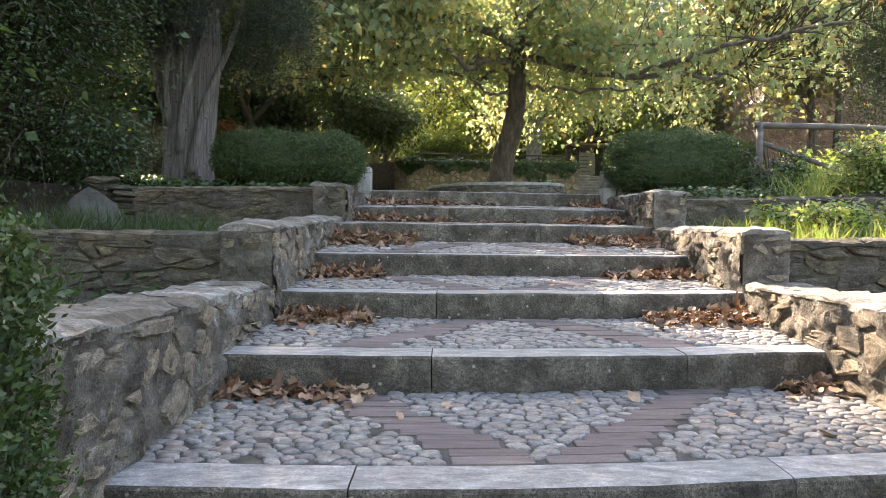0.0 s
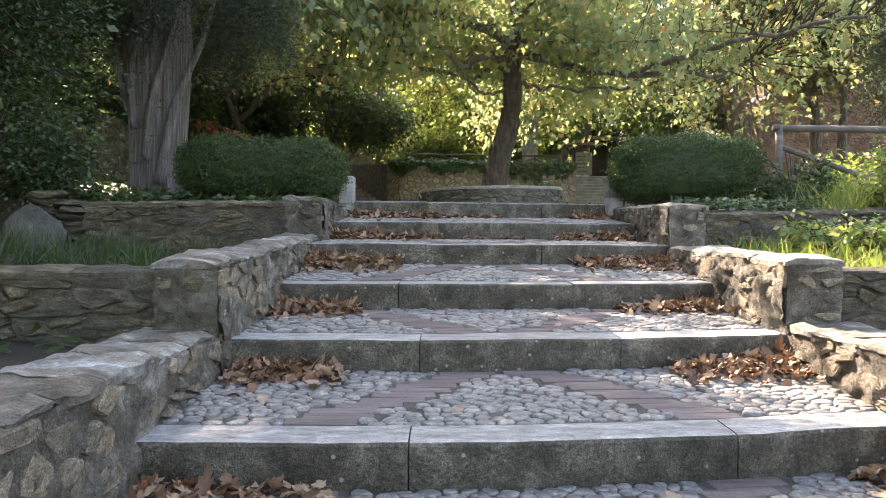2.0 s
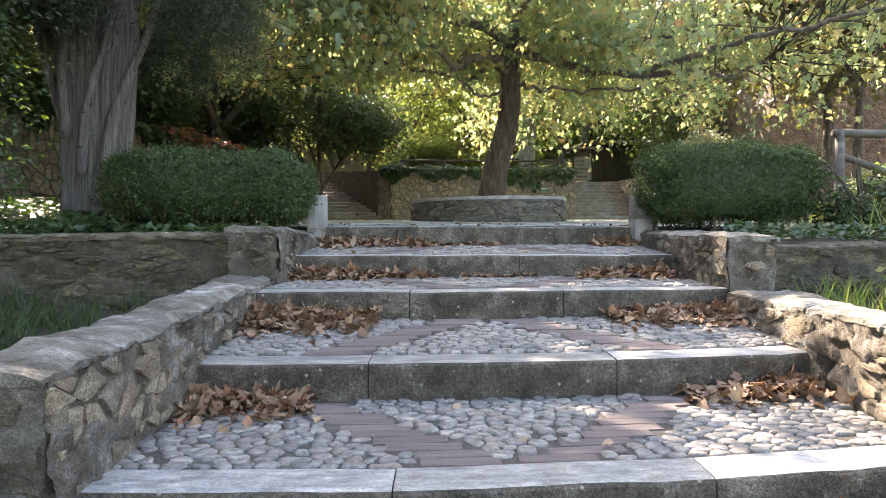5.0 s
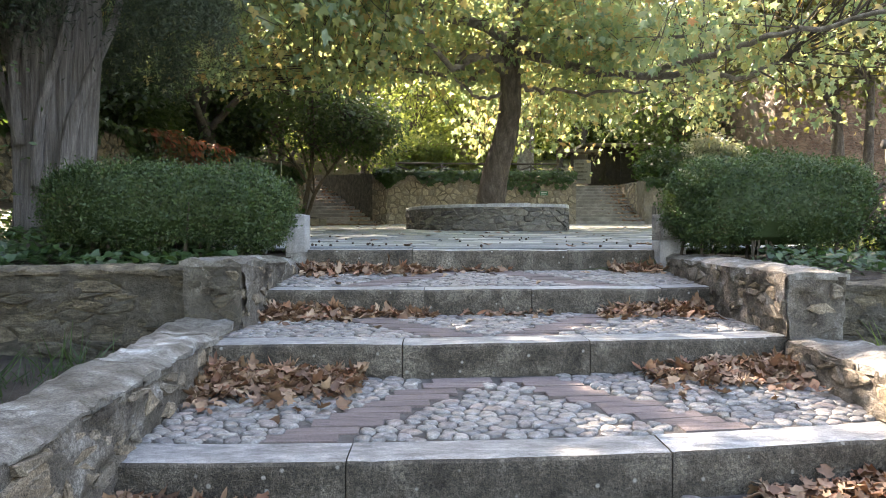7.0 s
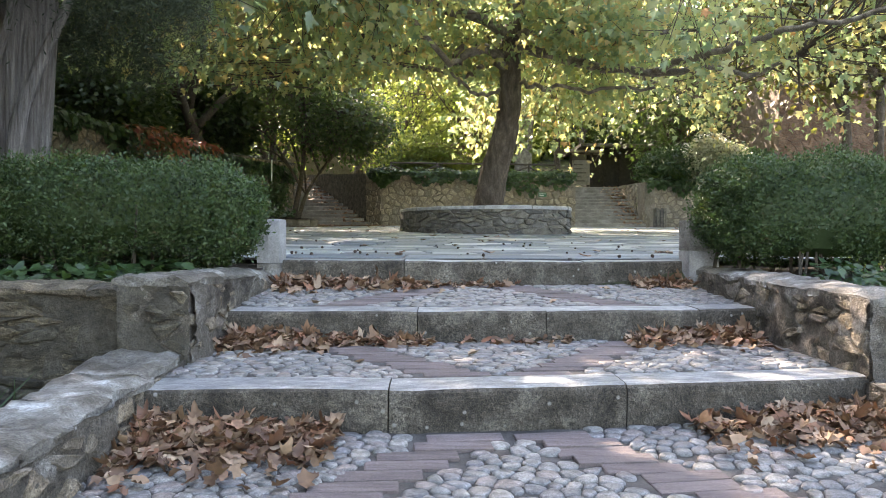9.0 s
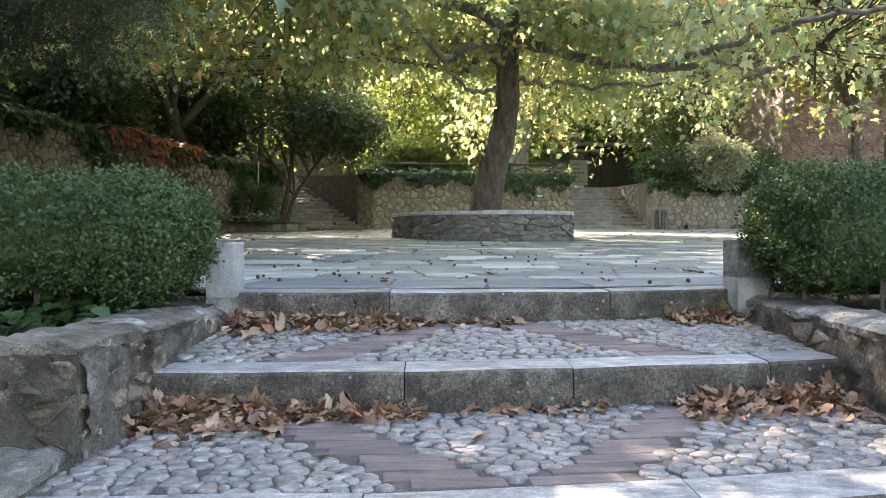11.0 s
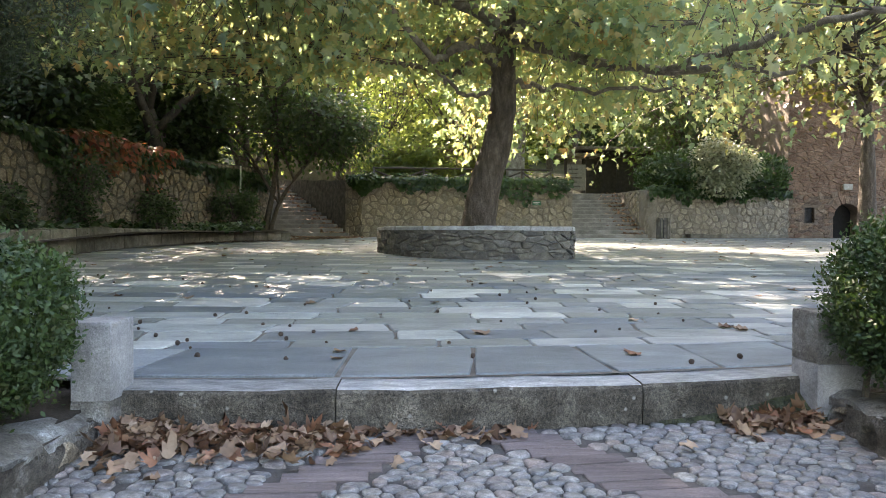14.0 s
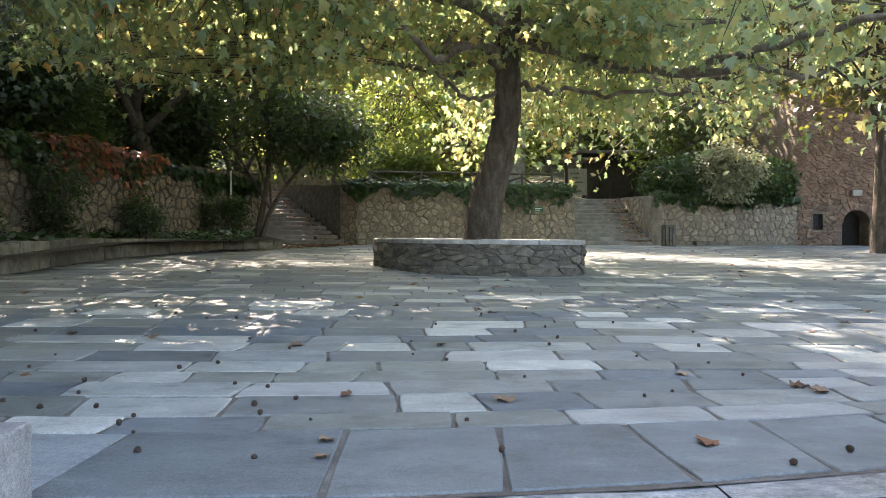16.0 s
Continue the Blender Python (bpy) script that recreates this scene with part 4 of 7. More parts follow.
    for k in range(3):
        z = 1.33 + 0.17 * k
        tube(verts2, faces2, [(15.28, y + 0.12, z), (15.68, y + 0.12, z)], [0.012, 0.012], 6)
    link_mesh("window_grille", verts2, faces2, M_IRON, back)
    return base, x0, x1, y, holes


TOWER = tower()


def kiosk():
    """A shaded timber notice board shelter beside the straight steps' head."""
    base = stand("notice_shelter", "dark timber shelter with a pale notice board", "shelter", 7.5, 41.0, 2.3)
    def box(name, x0, x1, y0, y1, z0, z1, mat, label="", under=None):
        v, f = slab_block(None, [(x0, y0), (x1, y0), (x1, y1), (x0, y1)], z1, z0, 0.015)
        o = link_mesh(name, v, f, mat, under) if under else adopt(link_mesh(name, v, f, mat), base)
        if label:
            tagged(o, label)
        return o
    box("post", 6.95, 7.07, 41.0, 41.15, 2.3, 4.3, M_DARKWOOD)
    box("post", 7.97, 8.09, 41.0, 41.15, 2.3, 4.3, M_DARKWOOD)
    board = box("board", 7.09, 7.95, 41.05, 41.12, 2.75, 3.95, M_BOARD, "pale cream notice board")
    box("roof", 6.4, 8.5, 40.6, 41.9, 4.3, 4.42, M_KERB, "brown roof edge")
    rng = np.random.default_rng(2)
    for k in range(5):
        w = rng.uniform(0.35, 0.66)
        box("printed_bar", 7.17, 7.17 + w, 41.03, 41.049, 3.7 - 0.2 * k, 3.76 - 0.2 * k, M_DARKSTONE, under=board)
    return base


kiosk()


def dark_building():
    """A dark open-fronted building behind the straight steps."""
    base = stand("timber_building", "dark timber-fronted building behind the steps", "building", 10.0, 44.5, 2.3)
    v, f = slab_block(None, [(8.5, 44.5), (14.5, 44.5), (14.5, 49), (8.5, 49)], 5.0, 2.0, 0.03)
    adopt(link_mesh("wall", v, f, M_DARKWOOD), base)
    v, f = slab_block(None, [(8.1, 44.0), (14.9, 44.0), (14.9, 49.4), (8.1, 49.4)], 5.16, 5.0, 0.03)
    adopt(link_mesh("roof", v, f, M_KERB), base)
    for k in range(7):
        x = 8.6 + k * 0.85
        v, f = slab_block(None, [(x, 44.44), (x + 0.12, 44.44), (x + 0.12, 44.52), (x, 44.52)], 4.95, 2.3, 0.01)
        adopt(link_mesh("batten", v, f, M_DARKWOOD), base)
    return base


dark_building()


def ochre_house():
    """The rendered building far behind the ivy wall."""
    base = stand("ochre_house", "long low ochre rendered house far behind the fence", "house", -1, 48, 2.3)
    v, f = slab_block(None, [(-9, 47), (5, 47), (5, 52), (-9, 52)], 5.2, 1.5, 0.03)
    adopt(link_mesh("wall", v, f, M_FARJOINT), base)
    v, f = slab_block(None, [(-9.4, 46.6), (5.4, 46.6), (5.4, 52.4), (-9.4, 52.4)], 5.45, 5.2, 0.03)
    adopt(link_mesh("roof", v, f, M_TOWER), base)


ochre_house()


def pole_fence(name, points, height, label, brace="v", wood=M_WOOD):
    """Round weathered poles: posts, a top rail and slanting braces."""
    base = stand(name, label, "fence", *points[0])
    rng = np.random.default_rng(int(points[0][1] * 10))
    for p in points:
        v, f = [], []
        tube(v, f, [(p[0], p[1], p[2] - 0.25), (p[0] + 0.005, p[1], p[2] + height * 0.5), (p[0], p[1], p[2] + height + 0.04)], [0.047, 0.045, 0.043], 10, 0.04, rng)
        adopt(link_mesh("post", v, f, wood, smooth=True), base)
    for p, q in zip(points, points[1:]):
        a, b = Vector(p) + Vector((0, 0, height)), Vector(q) + Vector((0, 0, height))
        v, f = [], []
        tube(v, f, smooth_path([a - (b - a) * 0.03, a * 0.5 + b * 0.5 + Vector((0, 0, 0.012)), b + (b - a) * 0.03], 9), [0.04] * 9, 10, 0.03, rng)
        adopt(link_mesh("rail", v, f, wood, smooth=True), base)
        mid = (Vector(p) + Vector(q)) / 2 + Vector((0, 0, height * 0.36))
        pairs = ((Vector(p) + Vector((0, 0, height * 0.76)), mid), (mid, Vector(q) + Vector((0, 0, height * 0.76)))) if brace == "v" else ((Vector(p) + Vector((0, 0, 0.1)), Vector(q) + Vector((0, 0, height * 0.9))), (Vector(p) + Vector((0, 0, height * 0.9)), Vector(q) + Vector((0, 0, 0.1))))
        for a, b in pairs:
            v, f = [], []
            tube(v, f, smooth_path([a, (a + b) / 2, b], 7), [0.034] * 7, 10, 0.03, rng)
            adopt(link_mesh("brace", v, f, wood, smooth=True), base)
    return base


pole_fence("pole_fence", [(4.03, 9.74, 0.02), (6.25, 10.05, 0.02), (8.4, 10.4, 0.05)], 0.87, "weathered round-pole timber fence along the bank")
pole_fence("pole_fence", [(-1.6, 36.6, 2.36), (0.4, 36.7, 2.36), (2.4, 36.8, 2.36), (4.4, 36.9, 2.36), (5.6, 36.95, 2.36)], 0.95, "weathered pole fence on the terrace above the ivy wall", "x", M_TWIG)


def litter_bin(x, y):
    z = plaza_z(y)
    base = stand("litter_bin", "slatted dark wooden litter bin beside the steps", "bin", x, y, z)
    for k in range(12):
        a = 2 * math.pi * k / 12
        c, s = math.cos(a), math.sin(a)
        v, f = [], []
        px, py = x + 0.22 * c, y + 0.22 * s
        tx, ty = -s * 0.042, c * 0.042
        v = [(px - tx, py - ty, z), (px + tx, py + ty, z), (px + tx + 0.02 * c, py + ty + 0.02 * s, z), (px - tx + 0.02 * c, py - ty + 0.02 * s, z)]
        v += [(q[0], q[1], z + 0.72 + 0.02 * (k % 2)) for q in v]
        adopt(link_mesh("slat", v, [(0, 1, 5, 4), (1, 2, 6, 5), (2, 3, 7, 6), (3, 0, 4, 7), (4, 5, 6, 7), (3, 2, 1, 0)], M_DARKSTONE if k % 3 else M_WOOD), base)
    v, f = [], []
    tube(v, f, [(x, y, z + 0.02), (x, y, z + 0.66)], [0.19, 0.19], 14)
    adopt(link_mesh("liner", v, f, M_IRON, smooth=False), base)


litter_bin(8.9, 32.7)


def wall_plate():
    base = stand("wall_sign", "small green enamel sign on the stone wall", "sign", 4.6, 32.92, 1.6)
    d = (0.0933, 0.9956)
    def plate(name, u0, u1, z0, z1, off, mat, under=None):
        x, y = 4.45, 32.93
        c, s = 0.9956, 0.0933
        v = []
        for o in (off, off - 0.012):
            v += [(x + u * c + s * -0 + 0.0, y + u * s - o, z) for u, z in ((u0, z0), (u1, z0), (u1, z1), (u0, z1))]
        sides = [(0, 1, 2, 3), (4, 7, 6, 5), (0, 4, 5, 1), (1, 5, 6, 2), (2, 6, 7, 3), (3, 7, 4, 0)]
        return link_mesh(name, v, sides, mat, under) if under else adopt(link_mesh(name, v, sides, mat), base)
    enamel = plate("plate", -0.2, 0.12, 1.70, 1.86, 0.055, M_GREENSIGN)
    plate("printed_bar", -0.16, 0.08, 1.795, 1.82, 0.062, M_BARS, enamel)
    plate("printed_bar", -0.16, 0.02, 1.74, 1.762, 0.062, M_BARS, enamel)


wall_plate()


def wall_ledge():
    """A low stone ledge at the foot of the ochre wall."""
    base = stand("stone_ledge", "low weathered stone ledge along the foot of the ochre wall", "ledge", 10.2, 33.7, plaza_z(33.7))
    rng = np.random.default_rng(19)
    x = 10.2
    while x < 14.3:
        w = rng.uniform(0.5, 0.9)
        y = 33.55 + (x - 8.55) * 0.2636 - 0.42
        v, f = slab_block(None, [(x + 0.006, y), (x + w - 0.006, y + w * 0.26), (x + w - 0.006, y + 0.38 + w * 0.26), (x + 0.006, y + 0.38)], plaza_z(34) + 0.15 + rng.uniform(-0.015, 0.015), plaza_z(34) - 0.1, 0.02)
        adopt(link_mesh("ledge_stone", v, f, M_KERB), base)
        x += w


wall_ledge()


def thin_pole():
    """A slim pale metal pole before the shaded wall."""
    base = stand("metal_pole", "slim pale metal pole standing before the shaded wall", "pole", -5.35, 30.0, plaza_z(30.0) + 0.2)
    v, f = [], []
    tube(v, f, [(-5.35, 30.0, 0.6), (-5.35, 30.0, 2.0), (-5.34, 30.0, 2.75)], [0.028, 0.028, 0.026], 8)
    adopt(link_mesh("shaft", v, f, M_BARS, smooth=True), base)
    v, f = [], []
    tube(v, f, [(-5.34, 30.0, 2.74), (-5.34, 30.0, 2.79)], [0.034, 0.02], 8)
    adopt(link_mesh("cap", v, f, M_IRON), base)


thin_pole()

# ---------------------------------------------------------------- trees


def limb_tree(rng, skeleton, targets, leaf_per, spread, sizes, droop, twig_r=0.02, sides=6):
    """Twigs from the nearest limb to each target, and the places of leaves round their outer ends."""
    verts, faces, where, along = [], [], [], []
    sk = np.asarray(skeleton)
    for t in targets:
        d = np.linalg.norm(sk - t, axis=1)
        k = int(np.argmin(d + rng.uniform(0, 0.6, len(sk))))
        a = sk[k]
        span = np.linalg.norm(t - a)
        mid = (a + t) / 2 + rng.normal(0, 0.10 * span + 0.03, 3) + (0, 0, 0.08 * span)
        path = smooth_path([a, mid, t], 4)
        r0 = min(0.06, twig_r * (0.6 + 0.35 * span))
        tube(verts, faces, path, np.linspace(r0, 0.005, 4), 3)
        n = int(leaf_per * rng.uniform(0.6, 1.4))
        f = rng.uniform(0.35, 1.05, n)
        i = np.clip((f * 3).astype(int), 0, 2)
        base = path[i] + (path[np.minimum(i + 1, 3)] - path[i]) * (f * 3 - i)[:, None]
        off = rng.normal(0, 1, (n, 3)) * spread
        where.append(base + off)
        along.append(off / spread + (t - a)[None] / max(span, 0.1) * 0.5 + np.array((0, 0, -droop)))
    return verts, faces, np.vstack(where), np.vstack(along)


def leaves_of(name, rng, where, along, lo, hi, blade, faces, mat, up=0.45, bend=0.25, hang=0.0, curl=0.0):
    n = len(where)
    along = along + rng.normal(0, 0.35, (n, 3)) + (0, 0, -hang)
    nrm = rng.normal(0, 0.75, (n, 3))
    nrm[:, 2] = np.abs(nrm[:, 2]) + up
    nrm[:, 1] -= 0.35
    return many(name, blade, faces, where, turns_from(nrm, along), rng.uniform(lo, hi, n), mat, bend=-bend * rng.uniform(0.2, 1.6, n), crumple=rng.normal(0, curl, (n, len(blade), 3)) if curl else None)


def main_plane():
    """The leaning plane tree in the planter: its crown hangs over the court."""
    rng = np.random.default_rng(11)
    tree = stand("plane_tree", "leaning plane tree with broad yellowing leaves in the stone planter", "tree", 1.5, 21.8, 0.55)
    v, f = [], []
    trunk = smooth_path([(1.50, 21.8, 0.45), (1.52, 21.8, 1.1), (1.68, 21.75, 1.9), (1.90, 21.7, 2.7), (1.97, 21.65, 3.5), (1.95, 21.6, 4.3), (2.02, 21.55, 5.2)], 26)
    radii = np.interp(np.linspace(0, 1, 26), [0, 0.06, 0.15, 0.4, 0.7, 0.88, 1], [0.46, 0.39, 0.35, 0.30, 0.25, 0.25, 0.17])
    tube(v, f, trunk, radii, 18, 0.03, rng)
    adopt(link_mesh("trunk", v, f, M_BARK, smooth=True), tree)
    limbs = [
        ([(1.92, 21.6, 3.95), (1.62, 21.4, 4.30), (1.25, 21.2, 4.38), (0.92, 21.0, 4.22), (0.72, 20.9, 4.02), (0.35, 20.6, 4.1), (-0.8, 19.0, 5.1), (-2.6, 16.6, 5.9)], 0.15),
        ([(2.0, 21.55, 4.75), (1.1, 21.0, 5.05), (0.3, 20.6, 5.15), (-0.5, 20.0, 5.4), (-2.0, 18.2, 6.2), (-4.5, 16.5, 6.2)], 0.14),
        ([(2.0, 21.55, 5.2), (2.6, 20.3, 6.0), (3.6, 18.2, 6.2), (4.4, 16.2, 6.0), (5.0, 14.6, 5.9)], 0.10),
        ([(2.05, 21.5, 4.6), (3.0, 21.2, 4.25), (4.4, 20.8, 3.85), (5.4, 20.3, 3.72), (6.0, 20.1, 3.75), (6.9, 19.8, 3.6), (7.6, 19.4, 3.9)], 0.13),
        ([(2.0, 21.6, 4.6), (2.8, 22.4, 4.9), (4.2, 23.6, 5.0), (6.2, 25.2, 4.6), (8.2, 26.5, 4.3)], 0.13),
        ([(1.95, 21.7, 4.7), (1.0, 22.9, 5.0), (-0.8, 24.2, 5.0), (-3.2, 25.4, 4.8)], 0.12),
        ([(2.0, 21.6, 5.2), (2.2, 23.0, 6.2), (2.6, 25.4, 6.6), (3.0, 28.0, 6.0)], 0.13),
        ([(2.0, 21.55, 5.2), (1.9, 20.4, 6.6), (1.6, 18.2, 7.2), (1.4, 15.5, 6.6), (1.2, 13.2, 5.6)], 0.14),
        ([(0.85, 21.0, 4.42), (0.4, 21.3, 4.0), (-0.3, 21.8, 4.1), (-1.4, 22.4, 4.4)], 0.07),
        ([(1.93, 21.65, 3.72), (1.35, 21.5, 3.42), (0.85, 21.3, 3.62), (0.5, 21.1, 4.0)], 0.05),
        ([(1.3, 21.5, 4.1), (1.05, 21.7, 3.92), (0.75, 21.9, 3.98), (-0.3, 22.3, 4.3)], 0.06),
        ([(1.96, 21.6, 3.75), (2.6, 21.2, 3.55), (3.2, 20.8, 3.45), (4.8, 19.8, 3.3)], 0.06),
        ([(2.0, 21.5, 4.8), (2.7, 21.0, 4.75), (3.9, 20.2, 4.5), (5.6, 18.6, 4.2)], 0.1),
        ([(5.0, 20.5, 3.8), (6.0, 18.6, 3.9), (7.2, 16.6, 3.9), (8.0, 14.8, 3.7)], 0.08),
        ([(-2.6, 16.6, 5.9), (-3.4, 14.6, 5.3), (-3.8, 13.0, 4.6)], 0.08),
    ]
    skeleton = []
    for points, r in limbs:
        path = smooth_path(points, 22)
        path[1:-1] += rng.normal(0, 0.035, (20, 3))
        lv, lf = [], []
        tube(lv, lf, path, np.linspace(r, 0.03, 22), 9, 0.05, rng)
        adopt(link_mesh("limb", lv, lf, M_LIMB, smooth=True), tree)
        skeleton += list(path[4:])
    targets = []
    while len(targets) < 2400:
        x, y, z = rng.uniform(-7.5, 12.5), rng.uniform(11.8, 30), rng.uniform(2.3, 10.6)
        r = math.hypot((x - 2.2) / 10.2, (y - 21) / 9.8)
        if r > 1 or z > 10.6 - 4.2 * r * r:
            continue
        s = (z + 0.6) / SUN.z
        lx, ly = x - SUN.x * s, y - SUN.y * s
        if (1.7 < lx < 5.0 and 3.2 < ly < 6.0) or (3.7 < lx < 9.0 and 5.6 < ly < 8.6) or (4.2 < lx < 9.0 and 8.5 < ly < 11.0):
            continue
        if 4.5 < lx < 17 and 17 < ly < 34 and rng.uniform() < 0.5:
            continue
        low = 3.0 + 0.75 * noise.noise((x * 0.45, y * 0.45, 2.0)) - 0.75 * max(0, r - 0.5) * 2
        if y < 21.0:
            low += 2.4 * max(0, 1 - abs(x - 1.4) / 2.6)
        if x > 6.0:
            low += 0.45
        if x < 1.0:
            low = max(low + 0.4, 0.7 + 0.2 * (y - 5.2))
        over_court = (1.8 < lx < 3.8 and 6.4 < ly < 9.8) or (-2.0 < lx < 6.0 and 8.0 < ly < 18.0) or (-7.5 < lx < 0 and 8.0 < ly < 20.0)
        if z > 6.6 and rng.uniform() < (0.35 if over_court else 0.5):
            continue
        if not over_court and rng.uniform() < (0.72 if x > 5.0 else 0.3):
            continue
        if x < 1.0 and rng.uniform() < 0.1 or x > 2.4 + 0.40 * (y - 10) and rng.uniform() < 0.62:
            continue
        if z < low or noise.noise((x * 0.55, y * 0.55, z * 0.75)) < (-0.28 if over_court and lx < 0.5 else -0.16 if over_court else -0.08):
            continue
        targets.append((x, y, z))
    # Extra limbs and leaf mass above the view, added to shade what lies below.
    for points, r in (([(2.0, 21.6, 5.0), (2.6, 22.4, 7.0), (3.8, 23.6, 8.8), (6.0, 25.0, 10.0), (9.6, 26.5, 10.4), (13.0, 28.2, 10.6)], 0.17), ([(2.0, 21.6, 5.1), (2.2, 22.6, 7.4), (2.6, 25.4, 9.4), (4.0, 29.6, 10.4), (6.5, 33.5, 10.6)], 0.15), ([(3.8, 23.6, 8.8), (5.6, 22.0, 10.0), (8.2, 20.6, 10.2)], 0.1)):
        path = smooth_path(points, 22)
        lv, lf = [], []
        tube(lv, lf, path, np.linspace(r, 0.03, 22), 9, 0.05, rng)
        adopt(link_mesh("limb", lv, lf, M_PALEBARK, smooth=True), tree)
        skeleton += list(path[6:])
    high = []
    while len(high) < 1200:
        x, y, z = rng.uniform(-1.0, 17.0), rng.uniform(18.5, 37), rng.uniform(8.6, 12.8)
        if math.hypot((x - 8.0) / 8.8, (y - 27.5) / 9.2) < 1 and noise.noise((x * 0.5, y * 0.5, z * 0.6)) > -0.12 and (x > 3.5 or rng.uniform() < 0.3):
            high.append((x, y, z))
    tv, tf, where, along = limb_tree(rng, skeleton, np.array(high), 17, 0.3, None, 0.9, 0.014)
    tagged(adopt(link_mesh("twig_mass", tv, tf, M_TWIG, smooth=True), tree), kind="stuff")
    tagged(adopt(leaves_of("upper_crown", rng, where, along, 0.16, 0.30, LEAF_V, KITE_F, L_PLANE, 0.2, hang=0.5), tree), kind="stuff")
    tv, tf, where, along = limb_tree(rng, skeleton, np.array(targets), 27, 0.25, None, 0.9, 0.013)
    tagged(adopt(link_mesh("twig_mass", tv, tf, M_TWIG, smooth=True), tree), kind="stuff")
    crown = leaves_of("crown", rng, where, along, 0.085, 0.185, PLANE_V, PLANE_F, L_PLANE, 0.12, 0.4, hang=0.9, curl=0.06)
    tagged(adopt(crown, tree), kind="stuff")


main_plane()


def broad_tree(label, x, y, z, height, crown, low, count, lo, hi, mat, seed, bark=M_BARK, lean=(0, 0), girth=0.22, name="tree", per=22, blade=(LEAF_V, KITE_F), first=8, boughs=9):
    """A broadleaf tree: tapered trunk, limbs and a crown of many leaves with gaps."""
    rng = np.random.default_rng(seed)
    tree = stand(name, label, "tree", x, y, z)
    v, f = [], []
    top = (x + lean[0], y + lean[1], z + height * 0.8)
    mid = (x + lean[0] * 0.3 + rng.uniform(-0.2, 0.2), y + lean[1] * 0.3, z + height * 0.35)
    trunk = smooth_path([(x, y, z - 0.3), (x + lean[0] * 0.05, y, z + 0.5), mid, top], 18)
    tube(v, f, trunk, np.interp(np.linspace(0, 1, 18), [0, 0.1, 0.5, 1], [girth * 1.5, girth, girth * 0.75, 0.04]), 12, 0.04, rng)
    adopt(link_mesh("trunk", v, f, bark, smooth=True), tree)
    skeleton = list(trunk[7:])
    lv, lf = [], []
    for k in range(boughs):
        a = trunk[int(rng.integers(first, 16))]
        ang, reach = rng.uniform(0, 2 * math.pi), rng.uniform(0.5, 0.95)
        e = np.array((a[0] + crown[0] * reach * math.cos(ang), a[1] + crown[1] * reach * math.sin(ang), min(a[2] + rng.uniform(0.1, 0.4) * height, z + height)))
        path = smooth_path([a, (a + e) / 2 + (0, 0, 0.1 * height), e], 10)
        lv, lf = [], []
        tube(lv, lf, path, np.linspace(girth * 0.45, 0.02, 10), 7)
        adopt(link_mesh("limb", lv, lf, bark, smooth=True), tree)
        skeleton += list(path[2:])
    targets, cx, cy = [], x + lean[0] * 0.7, y + lean[1] * 0.7
    cz, hz = z + (low + height) / 2, (height - low) / 2
    while len(targets) < count:
        p = rng.uniform(-1, 1, 3)
        if p @ p > 1 or p @ p < 0.12:
            continue
        q = np.array((cx + p[0] * crown[0], cy + p[1] * crown[1], cz + p[2] * hz))
        if noise.noise(Vector(q * 0.5) + Vector((seed, 0, 0))) < -0.12:
            continue
        targets.append(q)
    tv, tf, where, along = limb_tree(rng, skeleton, np.array(targets), per, 0.09 * (crown[0] + hz), None, 0.5)
    tagged(adopt(link_mesh("twig_mass", tv, tf, M_TWIG), tree), kind="stuff")
    tagged(adopt(leaves_of("crown", rng, where, along, lo, hi, blade[0], blade[1], mat), tree), kind="stuff")
    return tree


G = "background trees"
# sunlit trees on the terrace and slope behind the ivy wall
for k, (x, y, h, c, low, n, s) in enumerate([(-3.5, 41.5, 11, (4.6, 3.5), 1.8, 400, 0.26), (2.5, 43, 12, (5.0, 3.8), 0.5, 430, 0.26), (-9, 45, 13, (5.0, 4.0), 0.5, 380, 0.28), (-2.0, 55, 15, (7.5, 4.0), 2.0, 340, 0.34), (9.0, 57, 18, (7.5, 4.0), 2.5, 380, 0.34)]):
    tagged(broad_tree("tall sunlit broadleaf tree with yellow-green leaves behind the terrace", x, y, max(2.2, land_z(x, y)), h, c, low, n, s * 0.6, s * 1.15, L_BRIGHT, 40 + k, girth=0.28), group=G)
# the thick leaning pale trunk on the terrace
broad_tree("thick pale plane tree leaning on the upper terrace", 4.2, 38.2, 2.3, 10.5, (4.5, 3.2), 2.6, 300, 0.14, 0.26, L_BRIGHT, 61, M_PALEBARK, (1.3, 0.2), 0.5, per=26, name="plane_tree", blade=(LOBE_V, LOBE_F))
# darker trees left of the court; the last, nearly unseen, is added for shade
for k, (x, y, h, c, low, n) in enumerate([(-11.2, 27.5, 11, (3.6, 4.0), 1.0, 480), (-9.0, 36.5, 11, (4.2, 3.6), 2.6, 420), (-13.5, 20, 15, (4.2, 4.4), 0.6, 520), (-9.5, 14.5, 13, (3.6, 3.6), 0.4, 560), (-6.9, 10.7, 11, (3.0, 2.8), 0.3, 520), (-9.0, 5.0, 10, (3.0, 3.0), 0.3, 420), (-6.8, 36.5, 10, (3.8, 3.0), 4.4, 380), (-5.2, 2.6, 9.5, (3.4, 3.2), 1.6, 760)]):
    tagged(broad_tree("dark shaded evergreen tree casting shade from the left", x, y, land_z(x, y), h, c, low, n, 0.12 if y > 16 else 0.06, 0.24 if y > 16 else 0.13, L_DARK, 70 + k, M_TWIG, girth=0.24, per=22 if y > 16 else 50), group=G)
